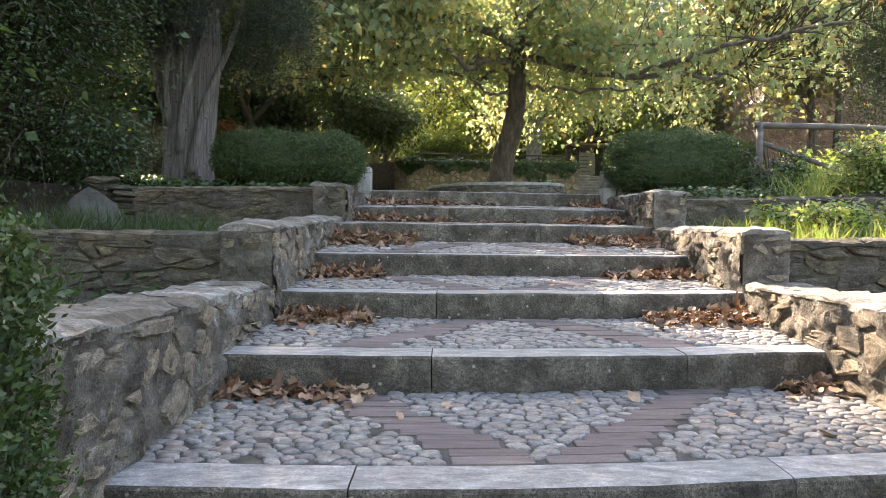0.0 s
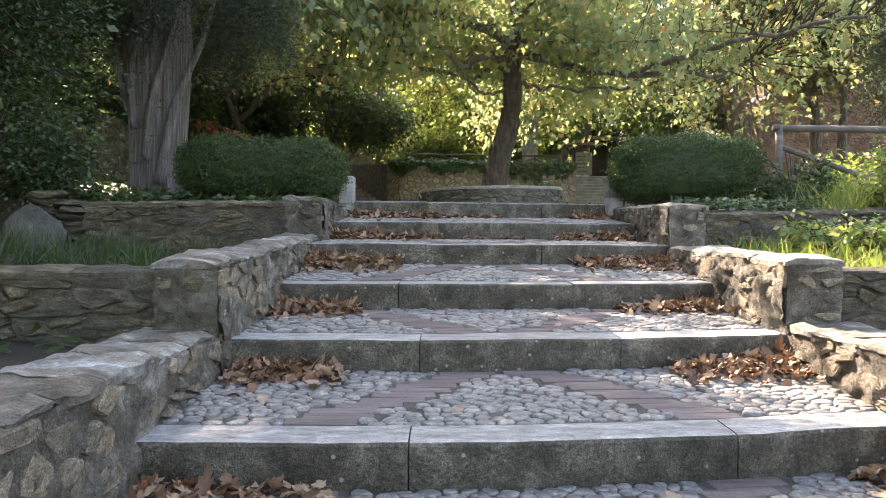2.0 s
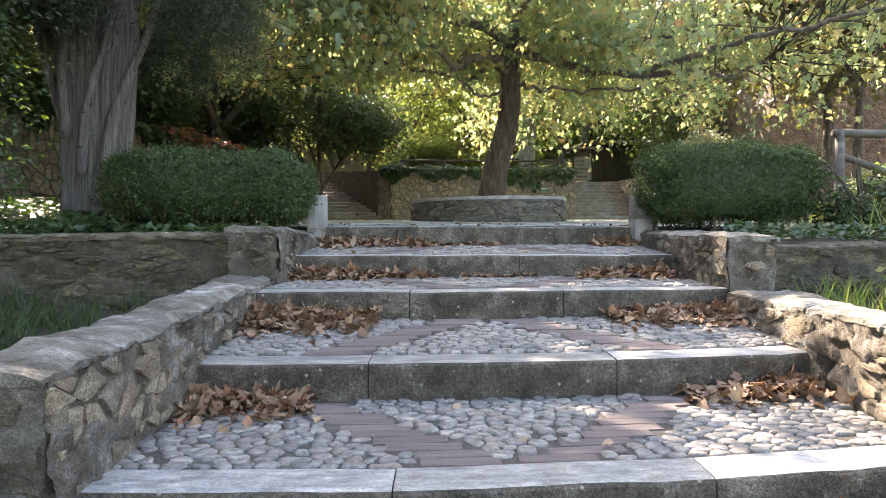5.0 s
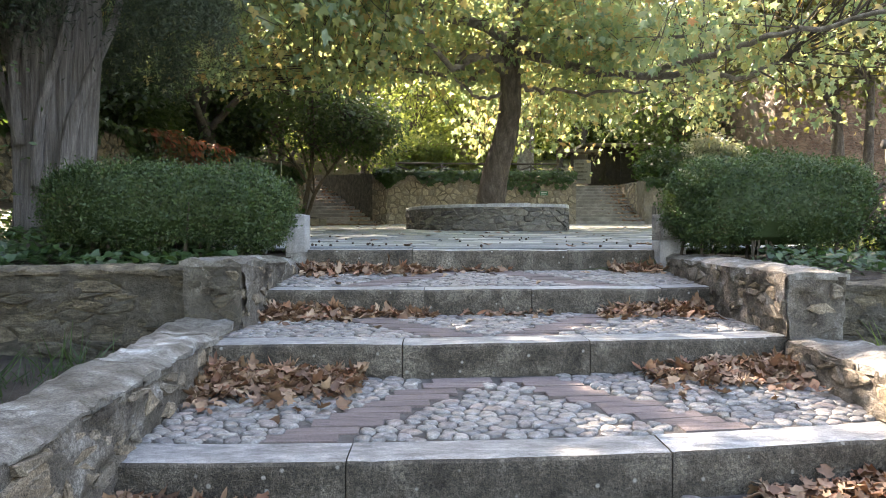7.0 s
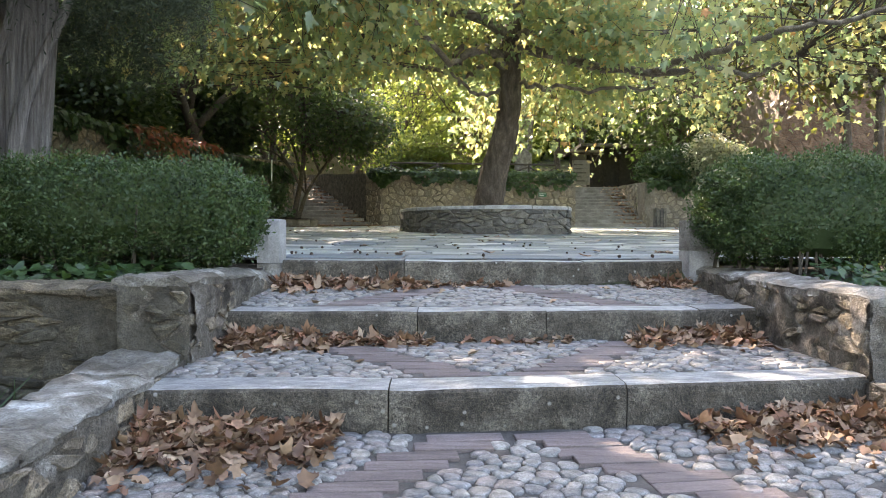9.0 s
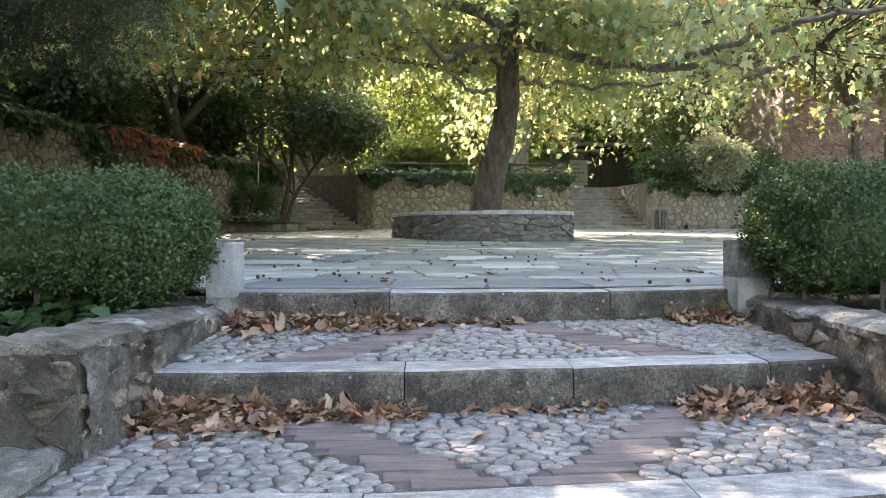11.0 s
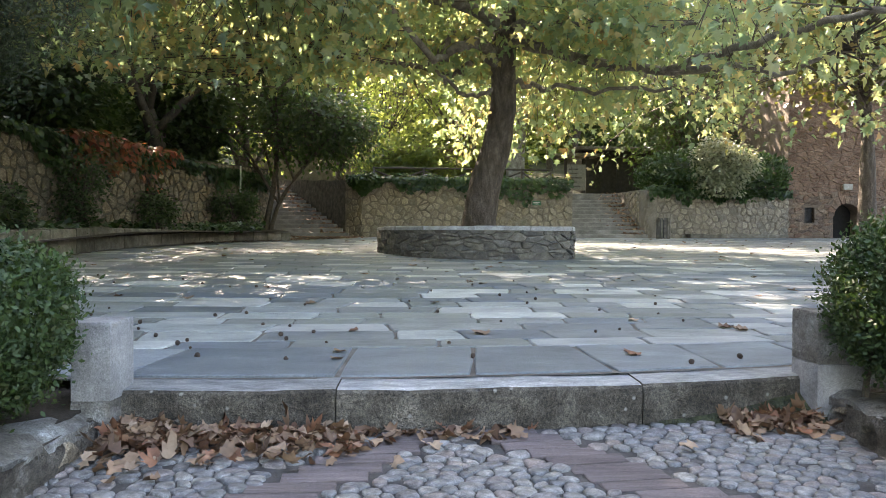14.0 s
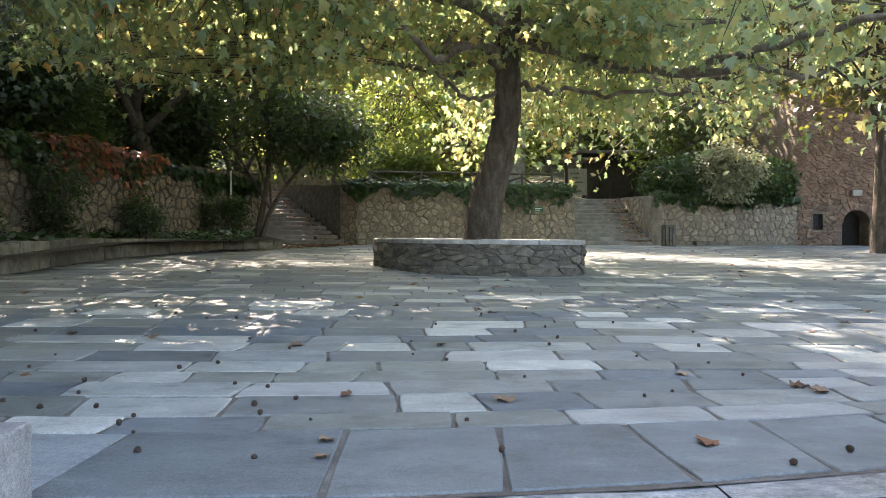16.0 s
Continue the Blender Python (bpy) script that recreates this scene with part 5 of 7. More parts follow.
# the leaning dark trunk with broad leaves above the left wall
broad_tree("plane tree with a dark leaning trunk above the shaded wall", -7.3, 29.6, 1.5, 10.6, (5.4, 5.0), 4.6, 640, 0.10, 0.21, L_PLANE, 81, M_TWIG, (-3.4, -0.8), 0.34, per=24, name="plane_tree", blade=(LOBE_V, LOBE_F))
# small fork-stemmed tree at the foot of the curving steps
broad_tree("small fork-stemmed evergreen tree beside the curving steps", -4.72, 30.9, plaza_z(30.9), 6.6, (2.5, 2.1), 2.6, 300, 0.10, 0.22, L_DARK, 82, M_TWIG, (0.4, -0.2), 0.12)
broad_tree("slender second stem of the evergreen beside the steps", -4.62, 30.8, plaza_z(30.8), 4.8, (2.0, 1.5), 2.3, 190, 0.09, 0.2, L_DARK, 83, M_TWIG, (2.4, 0.1), 0.09)
# trees on the right of the court, shade painted into their leaf colour
broad_tree("plane tree with a sturdy dark trunk on the court", 13.7, 28.5, plaza_z(28.5), 9.6, (4.8, 4.4), 4.6, 430, 0.11, 0.21, L_PLANE_SHADE, 84, M_BARK, (-0.35, 0.1), 0.31, per=24, name="plane_tree", blade=(LOBE_V, LOBE_F), first=12, boughs=6)
broad_tree("plane tree shading the court beside the fence", 12.2, 17.5, plaza_z(17.5) - 0.1, 9.5, (4.4, 4.2), 4.6, 110, 0.11, 0.21, L_PLANE_SHADE, 85, M_BARK, (-0.8, 0.4), 0.24, per=24, name="plane_tree", blade=(LOBE_V, LOBE_F), first=11)
broad_tree("plane tree with a reddish trunk at the court edge", 13.8, 27.0, plaza_z(27.0), 10.5, (4.4, 4.0), 5.0, 330, 0.11, 0.21, L_PLANE_SHADE, 86, M_BARK, (0.3, 0.2), 0.22, per=24, name="plane_tree", blade=(LOBE_V, LOBE_F), first=12, boughs=6)
for k, (x, y, h, c, low, n) in enumerate([(16.5, 41, 13, (4.4, 3.4), 3.0, 330), (22, 38, 12, (4.4, 3.4), 3.0, 330), (9.5, 51, 13, (5.0, 3.8), 2.2, 380), (15.5, 50, 14, (5.5, 4.0), 1.5, 380), (12.2, 40.5, 7.5, (3.4, 2.4), 1.0, 280)]):
    tagged(broad_tree("tall dark tree behind the stone building", x, y, land_z(x, y), h, c, low, n, 0.16, 0.28, L_DARK, 90 + k, M_TWIG, girth=0.22), group=G)


def cypress(label, x, y, z, girth, height, reach, low, seed, count, fork=True):
    """An old cypress: a fluted pale trunk that splits into ribs, and a hanging dark crown of fine sprays."""
    rng = np.random.default_rng(seed)
    tree = stand("cypress_tree", label, "tree", x, y, z)
    v, f = [], []
    rings, sides = 44, 96
    for k in range(rings):
        t = k / (rings - 1)
        zz = z - 0.3 + t * height * 0.5
        r = girth * np.interp(t, [0, 0.05, 0.12, 0.25, 0.38, 1], [1.2, 1.05, 0.98, 1.06, 1.16, 0.22])
        for s in range(sides):
            a = 2 * math.pi * s / sides
            twist = a + 0.5 * t
            ridge = noise.noise((2.6 * math.cos(twist), 2.6 * math.sin(twist), 0.9 * t + seed))
            fine = noise.noise((9 * math.cos(twist), 9 * math.sin(twist), 2.2 * t + seed))
            flute = 1 + 0.30 * ridge + 0.10 * fine - 0.16 * max(0.0, 0.22 - abs(ridge)) / 0.22
            v.append((x + r * flute * math.cos(a) + 0.12 * t, y + r * flute * math.sin(a), zz))
    for k in range(rings - 1):
        for s in range(sides):
            i, j = k * sides + s, k * sides + (s + 1) % sides
            f.append((i, j, j + sides, i + sides))
    adopt(link_mesh("trunk", v, f, M_CYPBARK, smooth=True), tree)
    skeleton = [np.array((x, y, z + low + 0.4 * k)) for k in range(int((height - low) / 0.4))]
    # slender limbs that leave the trunk high up and fan out into the crown
    for k in range(15 if fork else 6):
        a = 2 * math.pi * k / (15 if fork else 6) + rng.uniform(-0.25, 0.25)
        c, s = math.cos(a), math.sin(a)
        z0 = z + rng.uniform(1.3, 2.3)
        out = rng.uniform(0.5, 0.9) * reach
        pts = [(x + girth * q * c, y + girth * q * s, z0 + h) for q, h in ((0.55, -0.4), (0.9, 0.35))] + [(x + (girth + out * q) * c, y + (girth + out * q) * s, z0 + h) for q, h in ((0.15, 0.95), (0.45, 1.5), (0.9, 2.3))]
        path = smooth_path(pts, 14)
        lv, lf = [], []
        tube(lv, lf, path, np.linspace(rng.uniform(0.06, 0.10), 0.02, 14), 9, 0.08, rng)
        adopt(link_mesh("limb", lv, lf, M_CYPBARK, smooth=True), tree)
        skeleton += list(path[7:])
    if fork:
        # the long bare limb that springs from the foot of the trunk
        for pts, r in (([(0.18, -0.28, 0.2), (0.32, -0.30, 0.75), (0.40, -0.30, 1.15), (0.55, -0.25, 1.6), (0.78, -0.2, 2.2), (0.95, -0.2, 2.9)], 0.085), ([(0.05, -0.34, 0.5), (0.14, -0.40, 1.2), (0.32, -0.42, 1.8), (0.52, -0.42, 2.5)], 0.06), ([(-0.22, -0.22, 1.1), (-0.32, -0.30, 1.6), (-0.45, -0.36, 2.2), (-0.7, -0.4, 2.9)], 0.05), ([(-0.1, -0.34, 0.9), (-0.12, -0.42, 1.6), (0.05, -0.5, 2.3), (0.1, -0.6, 3.0)], 0.05)):
            path = smooth_path([(x + p, y + q, z + h) for p, q, h in pts], 20)
            lv, lf = [], []
            tube(lv, lf, path, np.linspace(r, 0.025, 20), 10, 0.08, rng)
            adopt(link_mesh("limb", lv, lf, M_CYPBARK, smooth=True), tree)
    def sprays(name, number, z0, z1, per, spread, lo, hi, front=False):
        targets = []
        while len(targets) < number:
            zz = z + rng.uniform(z0, z1)
            t = (zz - z - low) / (height - low)
            r = reach * np.interp(t, [0, 0.1, 0.4, 1], [0.93, 1.0, 0.95, 0.1]) * math.sqrt(rng.uniform(0.15, 1))
            a = rng.uniform(0, 2 * math.pi)
            q = np.array((x + r * math.cos(a), y + r * math.sin(a), zz + 0.45 * noise.noise((3 * math.cos(a), 3 * math.sin(a), 1))))
            if front:
                q = np.array((x + rng.uniform(-1.2, 1.8), y + rng.uniform(-1.1, -0.35), zz))
            if noise.noise(Vector(q * 0.9)) > -0.22 and not (front and zz < z + z0 + 1.5 * rng.uniform() ** 1.6):
                targets.append(q)
        targets = np.array(targets)
        where = np.repeat(targets, per, 0) + rng.normal(0, spread, (number * per, 3)) * (1, 1, 1.4)
        along = np.repeat(targets - (x, y, 0), per, 0) * (1, 1, 0) * 0.35 + rng.normal(0, 0.7, where.shape) + (0, 0, 0.45)
        crown = many(name, FINE_V, KITE_F, where, turns_from(rng.normal(size=where.shape), along), rng.uniform(lo, hi, len(where)), L_CYP)
        tagged(adopt(crown, tree), kind="stuff")

    split = low + 3.4 if fork else low + 5.0
    sprays("crown", count, low, split, 270 if fork else 130, 0.12, 0.036 if fork else 0.06, 0.075 if fork else 0.12)
    if fork:
        sprays("hanging_sprays", 360, 1.8, 4.0, 210, 0.14, 0.04, 0.085, True)
    sprays("upper_crown", 900, split, height, 40, 0.24, 0.14, 0.28)
    return tree


cypress("old cypress with a thick pale fluted trunk and dark hanging foliage", -3.78, 11.05, 0.08, 0.35, 13.0, 1.9, 1.98, 21, 1050)
cypress("dark columnar cypress beside the fence", 8.2, 13.2, 0.4, 0.2, 11, 1.1, 1.2, 22, 420, False)

# ---------------------------------------------------------------- shrubs, hedges, creepers


def leafy_block(name, label, x0, x1, y0, y1, z0, z1, count, lo, hi, seed, mat=L_BOX, lump=0.05, square=3.2, category="hedge", gap=None):
    """A clipped hedge: bare stems inside, an uneven skin of small leaves."""
    rng = np.random.default_rng(seed)
    thing = stand(name, label, category, (x0 + x1) / 2, (y0 + y1) / 2, z0)
    c = np.array(((x0 + x1) / 2, (y0 + y1) / 2, (z0 + z1) / 2 + 0.03))
    h = np.array(((x1 - x0) / 2, (y1 - y0) / 2, (z1 - z0) / 2 - 0.03))
    d = rng.uniform(-1, 1, (count, 3))
    face = rng.integers(0, 3, count)
    d[np.arange(count), face] = np.sign(d[np.arange(count), face])
    # cube to rounded box
    norm = (np.abs(d) ** square).sum(1, keepdims=True) ** (1 / square)
    p = d / norm
    nrm = np.sign(p) * np.abs(p) ** (square - 1) / h
    nrm /= np.linalg.norm(nrm, axis=1, keepdims=True)
    pos = c + p * h
    bump = np.array([noise.noise((q[0] * 2.6 + seed, q[1] * 2.6, q[2] * 2.6)) + 0.5 * noise.noise((q[0] * 8, q[1] * 8, q[2] * 8)) + (0.55 * noise.noise((q[0] * 21, q[1] * 21, q[2] * 21)) if hi < 0.06 else 0) for q in pos])
    pos += nrm * (bump * lump + rng.normal(-0.02, 0.028 if hi > 0.06 else 0.034, count))[:, None]
    keep = pos[:, 2] > z0 + 0.02 + 0.10 * rng.uniform(size=count) ** 2
    keep &= ~((pos[:, 2] < z0 + 0.14) & (bump < -0.1))
    if gap:
        gx, gw, gh = gap
        keep &= ~((pos[:, 1] < c[1]) & (pos[:, 2] < z0 + gh) & (np.abs(pos[:, 0] - gx) < gw * np.sqrt(np.clip(1 - (pos[:, 2] - z0) / gh, 0, 1)) * rng.uniform(0.75, 1.15, count)))
    pos, nrm = pos[keep], nrm[keep]
    n = len(pos)
    along = nrm + rng.normal(0, 0.6, (n, 3)) + (0, 0, 0.5)
    blades = many("foliage", KITE_V, KITE_F, pos, turns_from(nrm * 0.7 + rng.normal(0, 0.6, (n, 3)), along), rng.uniform(lo, hi, n), mat)
    tagged(adopt(blades, thing), kind="stuff")
    # inner twiggy mass
    v, f = [], []
    nx, nr = 14, 16
    for k in range(nx):
        t = k / (nx - 1) * 2 - 1
        sc = max(0.02, (1 - abs(t) ** square)) ** (1 / square)
        for s in range(nr):
            a = 2 * math.pi * s / nr
            ca, sa = math.cos(a), math.sin(a)
            q = (abs(ca) ** square + abs(sa) ** square) ** (-1 / square)
            jig = 0.82 + 0.06 * noise.noise((t * 3, ca * 2, sa * 2 + seed))
            v.append((c[0] + t * h[0] * 0.84, c[1] + h[1] * jig * sc * ca * q, c[2] + h[2] * (jig if sa > 0 else 0.9 if gap else 0.62) * sc * sa * q))
    for k in range(nx - 1):
        for s in range(nr):
            i, j = k * nr + s, k * nr + (s + 1) % nr
            f.append((i, j, j + nr, i + nr))
    f += [tuple(range(nr))[::-1], tuple((nx - 1) * nr + s for s in range(nr))]
    adopt(link_mesh("inner_growth", v, f, L_DARK), thing)
    v, f = [], []
    for k in range(max(4, int((x1 - x0) * 9)) if hi < 0.1 else 0):
        sx, sy = rng.uniform(x0 + 0.12, x1 - 0.12), rng.uniform(y0 + 0.15, y1 - 0.15)
        tube(v, f, smooth_path([(sx, sy, z0 - 0.06), (sx + rng.uniform(-0.06, 0.06), sy + rng.uniform(-0.06, 0.06), z0 + 0.18), (sx + rng.uniform(-0.18, 0.18), sy + rng.uniform(-0.18, 0.18), z0 + 0.42)], 5), np.linspace(0.016, 0.006, 5), 5)
    if gap:
        for k in range(4):
            sx = gap[0] + rng.uniform(-0.8, 0.8) * gap[1]
            tube(v, f, smooth_path([(sx, y0 + 0.22, z0 - 0.06), (sx + rng.uniform(-0.03, 0.03), y0 + 0.21, z0 + 0.14), (sx + rng.uniform(-0.14, 0.14), y0 + 0.17, z0 + gap[2] + 0.05)], 5), np.linspace(0.012, 0.005, 5), 5)
    if hi < 0.1:
        tagged(adopt(link_mesh("stem_mass", v, f, M_TWIG), thing), kind="stuff")
    return thing


leafy_block("box_hedge", "clipped dark green box hedge beside the head of the stairs", -2.62, -0.93, 8.5, 9.45, -0.09, 0.61, 60000, 0.014, 0.031, 31, lump=0.075)
leafy_block("box_hedge", "clipped dark green box hedge behind the stone post", 2.04, 3.58, 8.95, 9.8, -0.06, 0.72, 58000, 0.014, 0.031, 32, lump=0.075, gap=(2.68, 0.16, 0.30))
leafy_block("box_bush", "small rounded box bush against the low stair wall", -1.6, -0.83, 1.3, 2.1, -1.42, -0.45, 34000, 0.015, 0.031, 33, lump=0.08, square=3.0, category="bush")
for bx0, bx1, by0, by1, bz0, bz1, sd in ((-17, -11.2, 15.5, 26, 1.2, 8.5, 36), (-15, -9.6, 26.5, 38, 1.5, 9.5, 37)):
    leafy_block("evergreen_thicket", "tall dense dark evergreen thicket above the shaded wall", bx0, bx1, by0, by1, bz0, bz1, 14000, 0.16, 0.34, sd, mat=L_DARK, lump=0.9, square=2.3, category="thicket")
for bx0, bx1, by0, by1, bz1, sd in ((-34, -6, 60, 68, 17, 38), (-10, 16, 62, 70, 13.5, 39), (12, 40, 58, 66, 17, 40)):
    leafy_block("far_wood", "dense sunlit yellow-green wood on the slope behind the terrace", bx0, bx1, by0, by1, land_z((bx0 + bx1) / 2, by0) - 1.5, bz1, 22000, 0.3, 0.75, sd, mat=L_DARK if sd == 40 else L_BRIGHT, lump=2.2, square=2.6, category="wood")
leafy_block("ivy_bush", "broad ivy bush spilling over the ochre wall", 8.8, 14.4, 33.6, 37.0, 1.95, 3.9, 9000, 0.10, 0.20, 34, mat=L_IVY, lump=0.4, square=2.3, category="bush")


def shrub(label, cx, cy, z0, rx, ry, h, clumps, per, lo, hi, mat, seed, blade=(LEAF_V, KITE_F), droop=0.3, name="shrub", base_fill=0.0):
    """A loose shrub: stems from the ground and leaves in clumps along them."""
    rng = np.random.default_rng(seed)
    thing = stand(name, label, "shrub", cx, cy, z0)
    skeleton, v, f = [], [], []
    for k in range(9):
        a = rng.uniform(0, 2 * math.pi)
        r = rng.uniform(0.3, 0.8)
        e = (cx + rx * r * math.cos(a), cy + ry * r * math.sin(a), z0 + h * rng.uniform(0.6, 0.98))
        path = smooth_path([(cx + rng.normal(0, 0.12 * rx), cy + rng.normal(0, 0.12 * ry), z0 - 0.05), (cx + 0.35 * (e[0] - cx), cy + 0.35 * (e[1] - cy), z0 + h * 0.45), e], 10)
        v, f = [], []
        tube(v, f, path, np.linspace(0.02 + 0.008 * h, 0.006, 10), 6)
        adopt(link_mesh("stem", v, f, M_TWIG, smooth=True), thing)
        skeleton += list(path[2:])
    targets = []
    while len(targets) < clumps:
        p = rng.uniform(-1, 1, 3)
        if p @ p > 1:
            continue
        q = np.array((cx + p[0] * rx, cy + p[1] * ry, z0 + h * (0.5 + 0.5 * p[2]) if rng.uniform() > base_fill else z0 + h * rng.uniform(0.0, 0.5)))
        if noise.noise(Vector(q * 1.1) + Vector((seed, 0, 0))) < -0.18:
            continue
        targets.append(q)
    tv, tf, where, along = limb_tree(rng, skeleton, np.array(targets), per, 0.075 * (rx + h * 0.5), None, droop, 0.012)
    tagged(adopt(link_mesh("twig_mass", tv, tf, M_TWIG), thing), kind="stuff")
    where[:, 2] = np.maximum(where[:, 2], z0 + 0.02)
    tagged(adopt(leaves_of("leaves", rng, where, along, lo, hi, blade[0], blade[1], mat), thing), kind="stuff")
    return thing


shrub("tall dark feathery evergreen shrub in front of the cypress", -4.75, 8.6, -0.2, 1.5, 1.3, 4.4, 820, 60, 0.03, 0.068, L_DARK, 101, droop=0.2, base_fill=0.3)
shrub("dark broad evergreen shrub at the edge of the steps", -5.3, 6.3, -0.6, 1.7, 1.4, 4.6, 680, 54, 0.035, 0.08, L_DARK, 102, base_fill=0.3)
shrub("low dark shrub above the loose stones", -3.65, 8.15, -0.15, 0.6, 0.45, 0.95, 170, 26, 0.03, 0.06, L_IVY, 103, base_fill=0.3)
shrub("pale sunlit shrub leaning over the ochre wall", 11.45, 33.7, 2.15, 1.15, 0.8, 2.1, 260, 30, 0.08, 0.16, L_PALE, 104, droop=0.7)
shrub("dense dark evergreen thicket above the tall wall", -8.7, 24.5, 2.0, 1.5, 2.0, 4.2, 420, 34, 0.12, 0.24, L_DARK, 114, base_fill=0.3)
shrub("dense dark evergreen thicket above the tall wall", -7.6, 31.0, 2.2, 1.6, 1.8, 4.0, 380, 34, 0.12, 0.24, L_DARK, 115, base_fill=0.3)
shrub("dense dark evergreen thicket above the tall wall", -9.2, 18.8, 2.0, 1.5, 2.2, 4.2, 380, 34, 0.12, 0.24, L_DARK, 116, base_fill=0.3)
shrub("leafy green thicket behind the terrace fence", -0.5, 39.0, 2.3, 2.2, 0.9, 2.4, 300, 30, 0.10, 0.2, L_BRIGHT, 117, base_fill=0.2)
shrub("leafy green thicket behind the terrace fence", 3.2, 39.6, 2.3, 1.8, 0.9, 2.0, 240, 30, 0.10, 0.2, L_BRIGHT, 118, base_fill=0.2)
shrub("shaded border shrub against the tall wall", -6.05, 24.7, 0.6, 0.5, 0.6, 1.1, 90, 22, 0.05, 0.11, L_DARK, 105)
# Uses the shade-lowered grass colour as well.
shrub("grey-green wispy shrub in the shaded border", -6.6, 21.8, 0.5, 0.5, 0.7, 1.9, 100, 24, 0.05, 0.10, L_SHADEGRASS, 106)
shrub("dark low shrub in the shaded border", -6.6, 18.8, 0.45, 0.5, 0.7, 0.9, 80, 22, 0.06, 0.12, L_DARK, 107)
shrub("rounded dark shrub in front of the tall wall", -5.15, 28.5, 0.75, 0.65, 0.6, 1.15, 130, 28, 0.05, 0.10, L_DARK, 108)
shrub("leafy green shrub below the pole fence", 3.95, 9.2, -0.02, 0.5, 0.4, 0.62, 200, 28, 0.03, 0.06, L_BOX, 109, base_fill=0.3)
shrub("sunlit leafy weed on the bank below the fence", 4.6, 7.9, -0.1, 0.6, 0.35, 0.62, 150, 34, 0.025, 0.055, L_GRASS, 110)
shrub("sunlit leafy weed among the grass", 3.9, 6.7, -0.52, 0.5, 0.4, 0.42, 80, 34, 0.02, 0.048, L_GRASS, 111)
shrub("sunlit leafy herb at the edge of the terrace", 4.9, 6.3, -0.5, 0.6, 0.45, 0.5, 100, 34, 0.025, 0.055, L_GRASS, 112)
shrub("grey-green bank shrub behind the fence", 6.0, 11.2, 0.18, 1.2, 0.7, 0.42, 120, 24, 0.05, 0.10, L_GRASS, 113)

weeds = np.random.default_rng(150)
for k in range(24):
    wx, wy = weeds.uniform(3.05, 5.9), weeds.uniform(5.8, 6.9)
    if k > 15:
        wx, wy = weeds.uniform(4.1, 6.4), weeds.uniform(7.9, 9.3)
    tagged(shrub("sunlit leafy green weed among the grass", wx, wy, (bed_r1 if k <= 15 else bed_r2)(wx, wy), weeds.uniform(0.2, 0.36), weeds.uniform(0.2, 0.32), weeds.uniform(0.16, 0.36), 60, 20, 0.03, 0.07, L_GRASS, 151 + k, name="leafy_weed"), group="weeds on the bank")


def creeper(label, line, z_top, drop, thick, count, lo, hi, mat, seed, name="ivy"):
    """Leaves that lie on a wall's head and hang down its face in uneven tongues."""
    rng = np.random.default_rng(seed)
    line = smooth_path(line, 60) if len(line) > 2 else np.linspace(line[0], line[1], 60)
    f = rng.uniform(0, 58.99, count)
    i = f.astype(int)
    base = line[i] + (line[i + 1] - line[i]) * (f - i)[:, None]
    d = line[i + 1] - line[i]
    out = np.stack([d[:, 1], -d[:, 0]], 1)
    out /= np.linalg.norm(out, axis=1, keepdims=True)
    tongue = np.array([max(0.12, 0.5 + 0.9 * noise.noise((b[0] * 0.9, b[1] * 0.9, seed)) + 0.4 * noise.noise((b[0] * 3.1, b[1] * 3.1, seed))) for b in base])
    hang = rng.uniform(0, 1, count) ** 1.3
    over = rng.uniform(size=count) < 0.42
    off = np.where(over, -rng.uniform(0, thick, count), 0.03 + rng.uniform(0, 0.10, count))
    lump = np.array([0.12 * noise.noise((b[0] * 1.7, b[1] * 1.7, 9)) for b in base])
    zz = np.where(over, z_top + 0.06 + lump + rng.uniform(0, 0.16, count), z_top + 0.12 - hang * drop * tongue)
    where = np.c_[base + out * off[:, None], zz]
    nrm = np.c_[out * np.where(over, 0.3, 1.0)[:, None], np.where(over, 1.0, 0.45)] + rng.normal(0, 0.35, (count, 3))
    along = np.c_[out * 0.3, -np.ones(count)] + rng.normal(0, 0.45, (count, 3))
    ob = many(name, IVY_V, IVY_F, where, turns_from(nrm, along), rng.uniform(lo, hi, count), mat)
    return tagged(ob, label, "ivy", kind="stuff")


creeper("dark ivy hanging over the pale stone wall", [(-2.2, 32.6), (-1.5, 32.35), (1.5, 32.65), (5.7, 33.03)], 2.5, 0.75, 0.7, 5200, 0.08, 0.15, L_IVY, 121)
creeper("dark ivy and creeper over the tall shaded wall", [(-7.45, 14.2), (-7.2, 20.5), (-6.3, 26.5), (-5.0, 32.2)], 2.5, 0.85, 0.9, 7500, 0.09, 0.18, L_IVY, 122)
creeper("red autumn creeper over the tall shaded wall", [(-6.98, 22.0), (-6.68, 24.0), (-6.25, 26.8)], 2.62, 1.25, 0.4, 1000, 0.12, 0.2, L_RED, 123, "creeper")
creeper("ivy along the head of the ochre wall", [(8.6, 33.5), (12, 34.4), (14.6, 35.1)], 2.3, 0.7, 0.6, 2600, 0.09, 0.17, L_IVY, 124)


